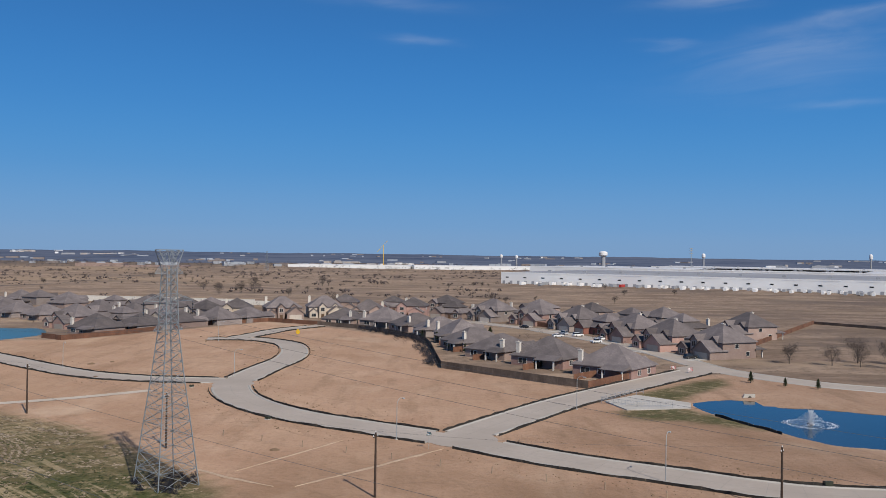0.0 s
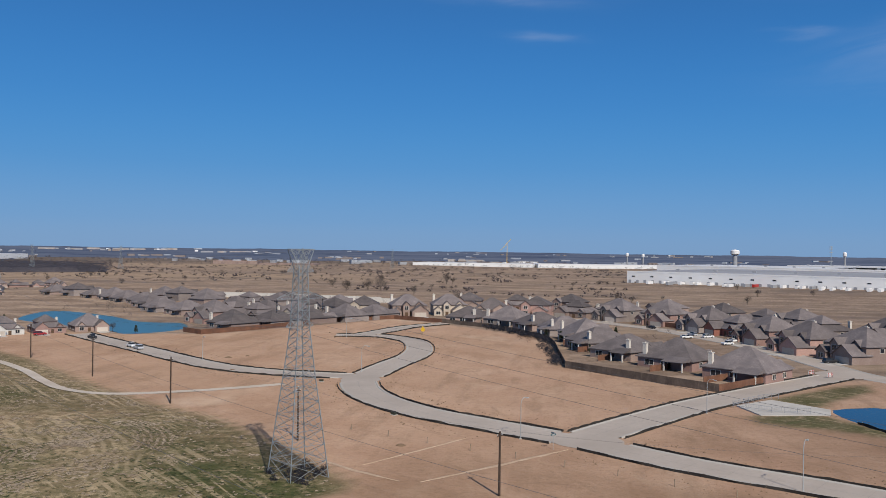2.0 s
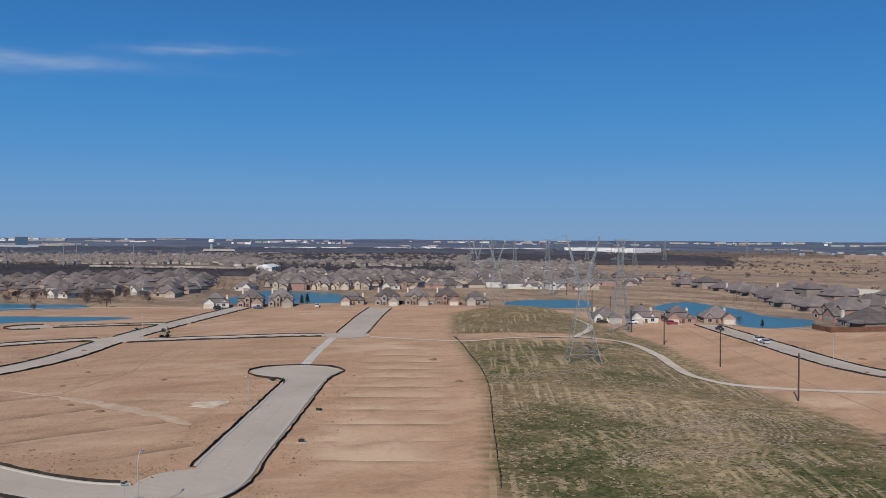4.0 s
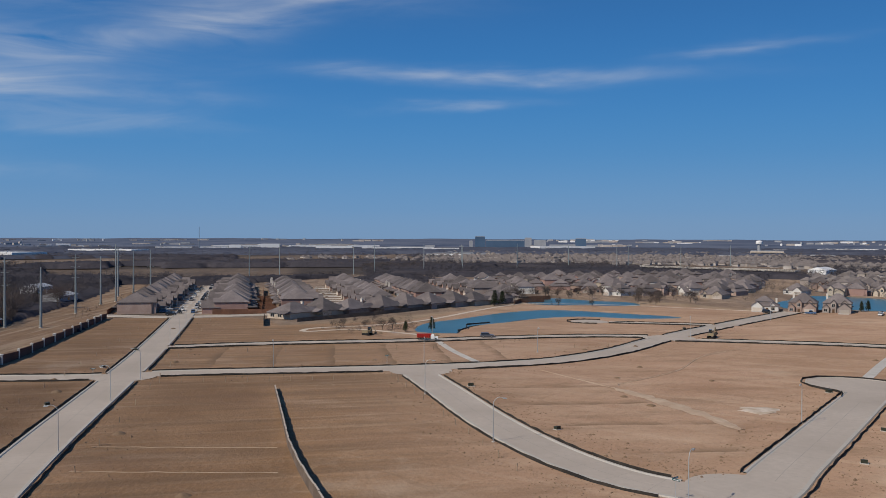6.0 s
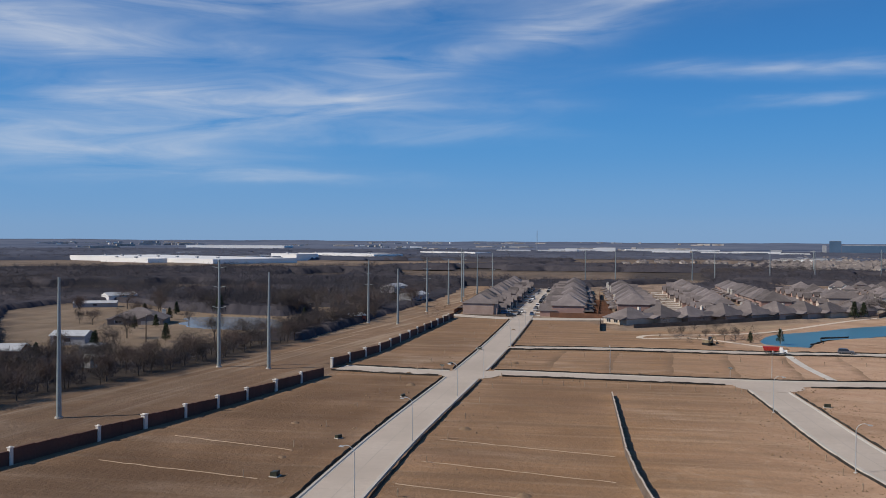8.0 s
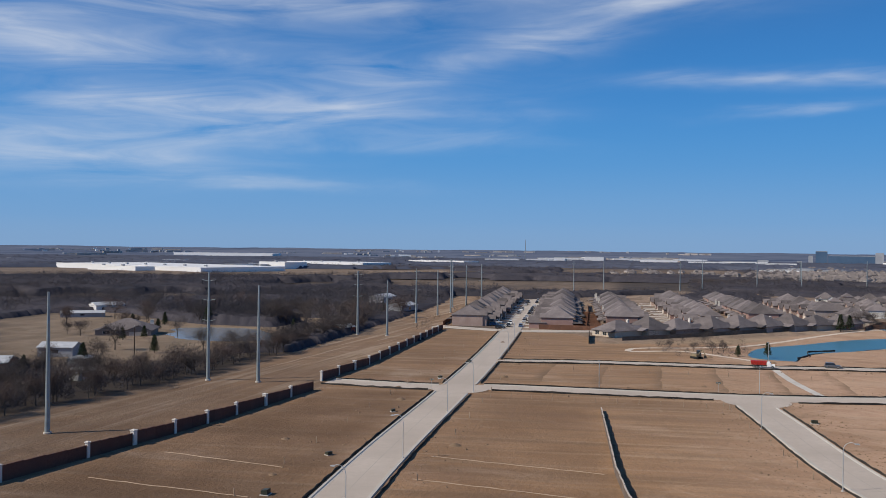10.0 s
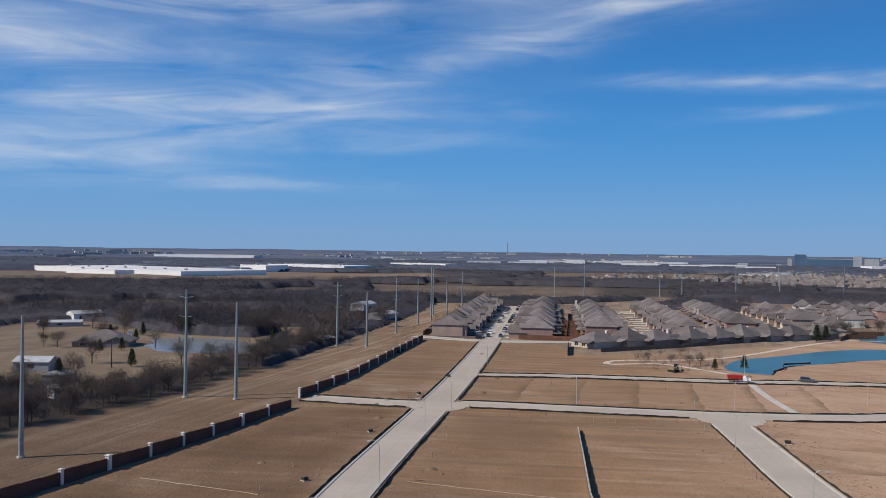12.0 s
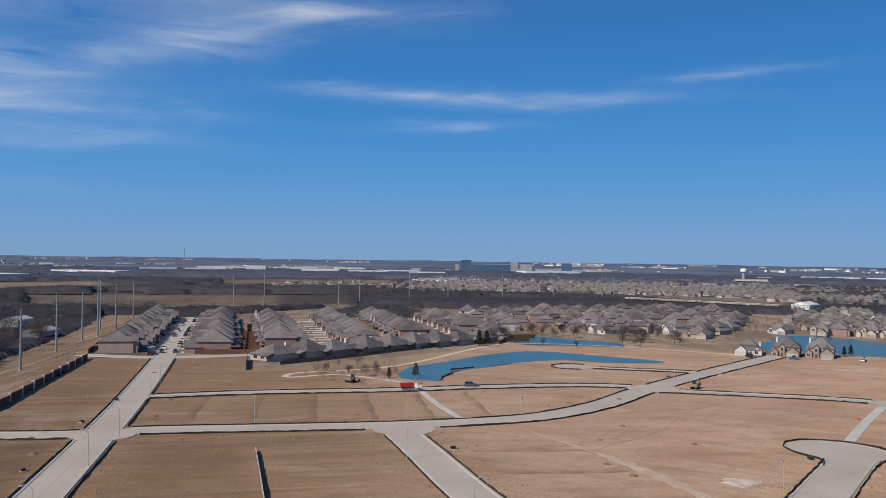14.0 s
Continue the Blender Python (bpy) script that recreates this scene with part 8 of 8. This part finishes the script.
BLUEG = surface("blue_glass", (.07, .12, .19), (.10, .16, .24), .02, rough=.25, spec=.5)
ot = 84
ca_, sa_ = math.cos(radians(82.0)), math.sin(radians(82.0))
for az_, w, h, mat_b, lab in ((80.95, 12, 24, GREYPANEL, "pale office block"), (80.55, 32, 38, BLUEG, "blue glass office tower"), (79.85, 124, 25, BLUEG, "long blue glass office block"), (77.3, 22, 34, GREYPANEL, "grey office block"),
                              (76.7, 38, 26, GREYPANEL, "grey office block"), (75.7, 90, 12, GREYPANEL, "low grey office block"), (74.0, 34, 32, BLUEG, "blue glass office tower")):
    r = 2780
    x, y = -math.sin(radians(az_)) * r, math.cos(radians(az_)) * r
    block(x, y, az_, w, 40, h, mat_b, lab + " far off", 0)
for az_, r, w, h in ((94.5, 2350, 50, 16), (96.5, 2300, 30, 14), (63.2, 1750, 60, 10), (91, 2200, 90, 12), (90, 2300, 60, 10), (88, 2200, 90, 9), (86, 2300, 110, 9), (84, 2150, 90, 8), (101, 2300, 90, 9), (98.3, 2300, 120, 9)):
    block(-math.sin(radians(az_)) * r, math.cos(radians(az_)) * r, az_, w, 30, h, WHITE if h != 10 else BRICKS[3], "pale block far beyond the woods", 2 if r < 2000 else 0)
# highway bridge
hb = thing("overpass", pose(-794, 365, 0, 0, 0, math.degrees(math.atan2(89, 118))), "long pale concrete road bridge", "bridge")
m = Mesh()
m.box(-80, -6, 4.6, 80, 6, 5.6)
m.box(-80, -6.3, 5.6, 80, -6, 6.3)
part("deck", m, CONCRETE_W, hb)
for k in range(7):
    m = Mesh()
    m.box(-75 + k * 25, -5, -1, -73.5 + k * 25, 5, 4.6)
    part("pier", m, CONCRETE_W, hb)


# ---- ranch beyond the easement ----
METAL_R = surface("metal_roof", (.42, .43, .44), (.52, .53, .54), .6, rough=.5)


def barn(x, y, turn, w, d, h, wall_m, roof_m, label):
    root = thing("barn", pose(x, y, 0, 0, 0, turn), label, "barn", "farm buildings")
    wl_, rf_ = Mesh(), Mesh()
    w, d = d, w
    h *= .85
    wl_.box(-w / 2, -d / 2, -.3, w / 2, d / 2, h)
    gable(rf_, wl_, -w / 2, w / 2, -d / 2 - .3, d / 2, h, .32)
    part("wall", wl_, wall_m, root)
    part("roof", rf_, roof_m, root)
    dr = Mesh()
    dr.box(-w * .18, d / 2 - .02, 0, w * .18, d / 2 + .05, h * .85)
    part("door", dr, GREYPANEL, root)
    for s in (-1, 1):
        q = Mesh()
        q.box(s * w / 2 - .05, -1, h * .4, s * w / 2 + .05, 1, h * .75)
        part("window", q, GLASS, root, "dark window")


REDB = surface("red_boards", (.25, .07, .05), (.33, .10, .07), 1.0)
for x, y, t, w, d, h, wm, rm, lab in ((-207, -182, 20, 12, 9, 3.4, BRICKS[2], METAL_R, "long red barn with a metal roof"), (-243, -187, 15, 11, 8, 3.6, GREYPANEL, METAL_R, "grey metal barn"), (-223, -165, 100, 6, 5, 3, GREYPANEL, METAL_R, "grey metal shed"),
                                      (-202, -149, 70, 4.5, 4.0, 3.2, WHITE, WHITE_ROOF, "small white shed"), (-530, -170, 80, 18, 10, 5.5, WHITE, METAL_R, "white metal barn"), (-466, -138, 80, 20, 9, 4.5, GREYPANEL, METAL_R, "pale metal barn"),
                                      (-344, -128, 60, 8, 6, 3, REDB, METAL_R, "small red barn"), (-414, -289, 60, 16, 9, 4, WHITE, METAL_R, "white farm building"), (-731, 437, 40, 26, 16, 7, WHITE, WHITE_ROOF, "white metal hall"), (-376, -276, 30, 20, 6, 2.4, GREYPANEL, METAL_R, "long low grey farm building")):
    barn(x, y, t, w, d, h, wm, rm, lab + " among bare trees")
house(-311, -208, 22, "wide", 4, False, "ranch houses")
house(-410, -190, 320, "ranch", 5, False, "ranch houses")
wood_pole(-255, -168, 9)
# pale row walls behind the north village
board_fence([(-260, 560), (-200, 556), (-150, 548), (-95, 540)], 3.0, PIER, "long pale concrete wall behind the houses", "pale walls")
board_fence([(-120, 556), (-210, 575), (-260, 582)], 3.0, PIER, "long pale concrete wall behind the houses", "pale walls")

# countless pale buildings far off
rfar = random.Random(17)
fb = Mesh()
for k in range(120):
    a_c, r_c = rfar.uniform(-28, 134), math.sqrt(rfar.uniform(1500 ** 2, 4300 ** 2))
    if a_c < 58 and (r_c < 2300 or rfar.random() < .6):
        continue
    for _ in range(rfar.randrange(3, 13)):
        a, r = radians(a_c + rfar.gauss(0, 1.3)), r_c + rfar.gauss(0, 60)
        if any(inside(np.array(-math.sin(a) * r), np.array(math.cos(a) * r), q) for q in FIELDS):
            continue
        w, d_, h = rfar.choice((8, 12, 18, 30, 55)) * rfar.uniform(.7, 1.3), rfar.uniform(8, 20), rfar.uniform(3, 6)
        base = float(np.interp(r, rr, hh)) if r > rr[0] else 0
        m_ = Matrix.Translation((-math.sin(a) * r, math.cos(a) * r, base)) @ Matrix.Rotation(a + rfar.uniform(-.3, .3), 4, "Z")
        tone_b = 0 if rfar.random() < .16 else 1 if rfar.random() < .6 else 2
        fb.box(-w / 2, -d_ / 2, -6, w / 2, d_ / 2, h, tone_b, m_)
        fb.box(-w / 2 + .8, -d_ / 2 + .8, h, w / 2 - .8, d_ / 2 - .8, h + .6, 2, m_)
tagged(part("far_buildings", fb, [WHITE, FARWALL, GREYPANEL]), "scattered pale buildings far beyond the woods", "buildings", kind="stuff")

# spread of pale chalk on the lot by the turning circle
ch = Mesh()
pts = [(0, 0, .10)]
for ring_, (kx, ky, h) in enumerate(((1.6, 2.0, .09), (2.8, 3.4, .06), (3.6, 4.4, -.03))):
    for i in range(18):
        q = rfar.uniform(.75, 1.2)
        pts.append((kx * q * math.cos(i * .349), ky * q * math.sin(i * .349), h + .02 * rfar.random()))
fs_ = [(0, 1 + i, 1 + (i + 1) % 18) for i in range(18)]
for k in range(2):
    fs_ += [(1 + k * 18 + i, 1 + (k + 1) * 18 + i, 1 + (k + 1) * 18 + (i + 1) % 18, 1 + k * 18 + (i + 1) % 18) for i in range(18)]
ch.add(pts, fs_)
CHALK = surface("chalky_earth", (.64, .53, .42), (.80, .71, .60), 1.2, (.46, .34, .23), .35)
tagged(part("chalk_patch", ch, CHALK, None, "", pose(-162, 83, .02, 0, 0, 20), smooth=True), "spread of pale chalky earth on a graded lot", "earth patch")

# ---- straw, shoots and clods on the bare ground ----
def ground_z(x, y):
    i = np.clip(np.searchsorted(gx, x) - 1, 0, len(gx) - 2)
    j = np.clip(np.searchsorted(gy, y) - 1, 0, len(gy) - 2)
    u, v_ = (x - gx[i]) / (gx[i + 1] - gx[i]), (y - gy[j]) / (gy[j + 1] - gy[j])
    return (Z[j, i] * (1 - u) + Z[j, i + 1] * u) * (1 - v_) + (Z[j + 1, i] * (1 - u) + Z[j + 1, i + 1] * u) * v_


def tufts(x, y, h0, h1, w0, w1):
    """Wisps that lie over, tips a little raised."""
    z = ground_z(x, y) + .02
    n = len(x)
    got = []
    for _ in range(2):
        a = rng.uniform(0, 6.283, n)
        w, h, ln = rng.uniform(w0, w1, n) * .5, rng.uniform(h0, h1, n), rng.uniform(.25, .9, n)
        dx, dy = np.cos(a), np.sin(a)
        got.append(np.stack([np.stack([x - dy * w, y + dx * w, z], 1), np.stack([x + dy * w, y - dx * w, z + .03], 1), np.stack([x + dx * ln, y + dy * ln, z + h], 1)], 1).reshape(-1, 3))
    return np.concatenate(got)


n_ = 120000
tx, ty = rng.uniform(-300, -25, n_), rng.uniform(80, 320, n_)
ok = (signed(tx, ty, MOUND) > .5) & (rng.random(n_) < np.clip(170 / np.hypot(tx, ty), 0, 1) ** 1.5)
tx, ty = tx[ok], ty[ok]
lush = np.zeros(len(tx))
for cx, cy, r, k in GREENS:
    lush = np.maximum(lush, k * np.exp(-((tx - cx) ** 2 + (ty - cy) ** 2) / r ** 2))
patchy = np.sin(tx * .31 + np.sin(ty * .23) * 2) * np.sin(ty * .37 + np.sin(tx * .19) * 2) + .6 * np.sin(tx * .9 + ty * .5) * np.sin(ty * .8 - tx * .3) + rng.normal(size=len(tx)) * .25
kind = np.where(rng.random(len(tx)) < lush * .85, 2, np.where(patchy > .25, 0, 3))
# straw combed into rows by the seeding machine
rx, ry = [], []
for cx, cy, r0, a0, a1, rows in ((-88, 140, 3, -60, 120, 7), (-100, 128, 30, 10, 60, 6), (-165, 175, 24, -80, 10, 6), (-78, 128, 5, 90, 230, 6), (-130, 160, 40, 20, 70, 5), (-66, 112, 8, 100, 220, 6), (-185, 205, 30, -70, -10, 6)):
    for k in range(rows):
        r = r0 + k * 1.1
        a = np.radians(np.arange(a0, a1, 22 / r))
        keep = rng.random(len(a)) < .75
        rx.append(cx + r * np.cos(a[keep]) + rng.normal(size=keep.sum()) * .1)
        ry.append(cy + r * np.sin(a[keep]) + rng.normal(size=keep.sum()) * .1)
rx, ry = np.concatenate(rx), np.concatenate(ry)
inm = signed(rx, ry, MOUND) > 1
STRAW_P = surface("pale_straw", (.40, .31, .21), (.54, .43, .31), .5, (.30, .22, .14), .12)
SHOOTS = surface("green_shoots", (.035, .055, .014), (.065, .090, .026), 1.3, (.05, .06, .02), .2)
for k, mat_t, lab in ((0, STRAW_P, "pale straw tufts on the seeded mound"), (2, SHOOTS, "fresh green grass shoots on the seeded mound")):
    ax, ay = tx[kind == k], ty[kind == k]
    if k == 0:
        ax, ay = np.concatenate([ax, rx[inm]]), np.concatenate([ay, ry[inm]])
    v = tufts(ax, ay, .02, .07, *((.28, .6) if k == 0 else (.10, .26)))
    tagged(new("grass", quick_mesh("grass", v, np.arange(len(v)).reshape(-1, 3), mat_t)), lab, "grass", kind="stuff")

# clods thrown up beside the streets
cx_, cy_ = [], []
for nm_, lo, hi, n_ in (("main", 6, 15, 2600), ("front", 6, 12, 1500), ("back", 5, 9, 700), ("east", 6.5, 13, 1200), ("cul", 7, 12, 700), ("south", 6.5, 12, 700), ("curve", 6.5, 10, 400), ("north", 6.5, 10, 400)):
    for side in (1, -1):
        for off in np.linspace(lo, hi, 5):
            ln = offset_line(LINES[nm_], side * off)
            q = np.array([tuple(p) for p in ln])
            pick = rng.integers(0, len(q), n_ // 10)
            cx_.append(q[pick, 0] + rng.normal(size=len(pick)) * 1.4)
            cy_.append(q[pick, 1] + rng.normal(size=len(pick)) * 1.4)
cx_, cy_ = np.concatenate(cx_), np.concatenate(cy_)
clear_of = np.ones(len(cx_), bool)
for nm_, c in COARSE.items():
    d = np.hypot(cx_[:, None] - c[None, :, 0], cy_[:, None] - c[None, :, 1]).min(1)
    clear_of &= d > ROADS[nm_][1] / 2 + .8
clear_of &= signed(cx_, cy_, SOIL) > 2
cx_, cy_ = cx_[clear_of], cy_[clear_of]
cz_ = ground_z(cx_, cy_)
sz = rng.uniform(.06, .22, len(cx_)) * np.where(rng.random(len(cx_)) < .08, 1.9, 1)
ang = rng.uniform(0, 6.283, len(cx_))
quad = [np.stack([cx_ + np.cos(ang + k * 1.571) * sz * rng.uniform(.7, 1.5, len(cx_)), cy_ + np.sin(ang + k * 1.571) * sz * rng.uniform(.7, 1.5, len(cx_)), cz_ - .03], 1) for k in range(4)]
peak = np.stack([cx_ + rng.normal(size=len(cx_)) * .03, cy_ + rng.normal(size=len(cx_)) * .03, cz_ + sz * rng.uniform(.5, 1.0, len(cx_))], 1)
v = np.concatenate([np.stack([quad[k], quad[(k + 1) % 4], peak], 1).reshape(-1, 3) for k in range(4)])
tagged(new("clods", quick_mesh("clods", v, np.arange(len(v)).reshape(-1, 3), EARTH)), "brown clods of earth beside the streets", "clods", kind="stuff")
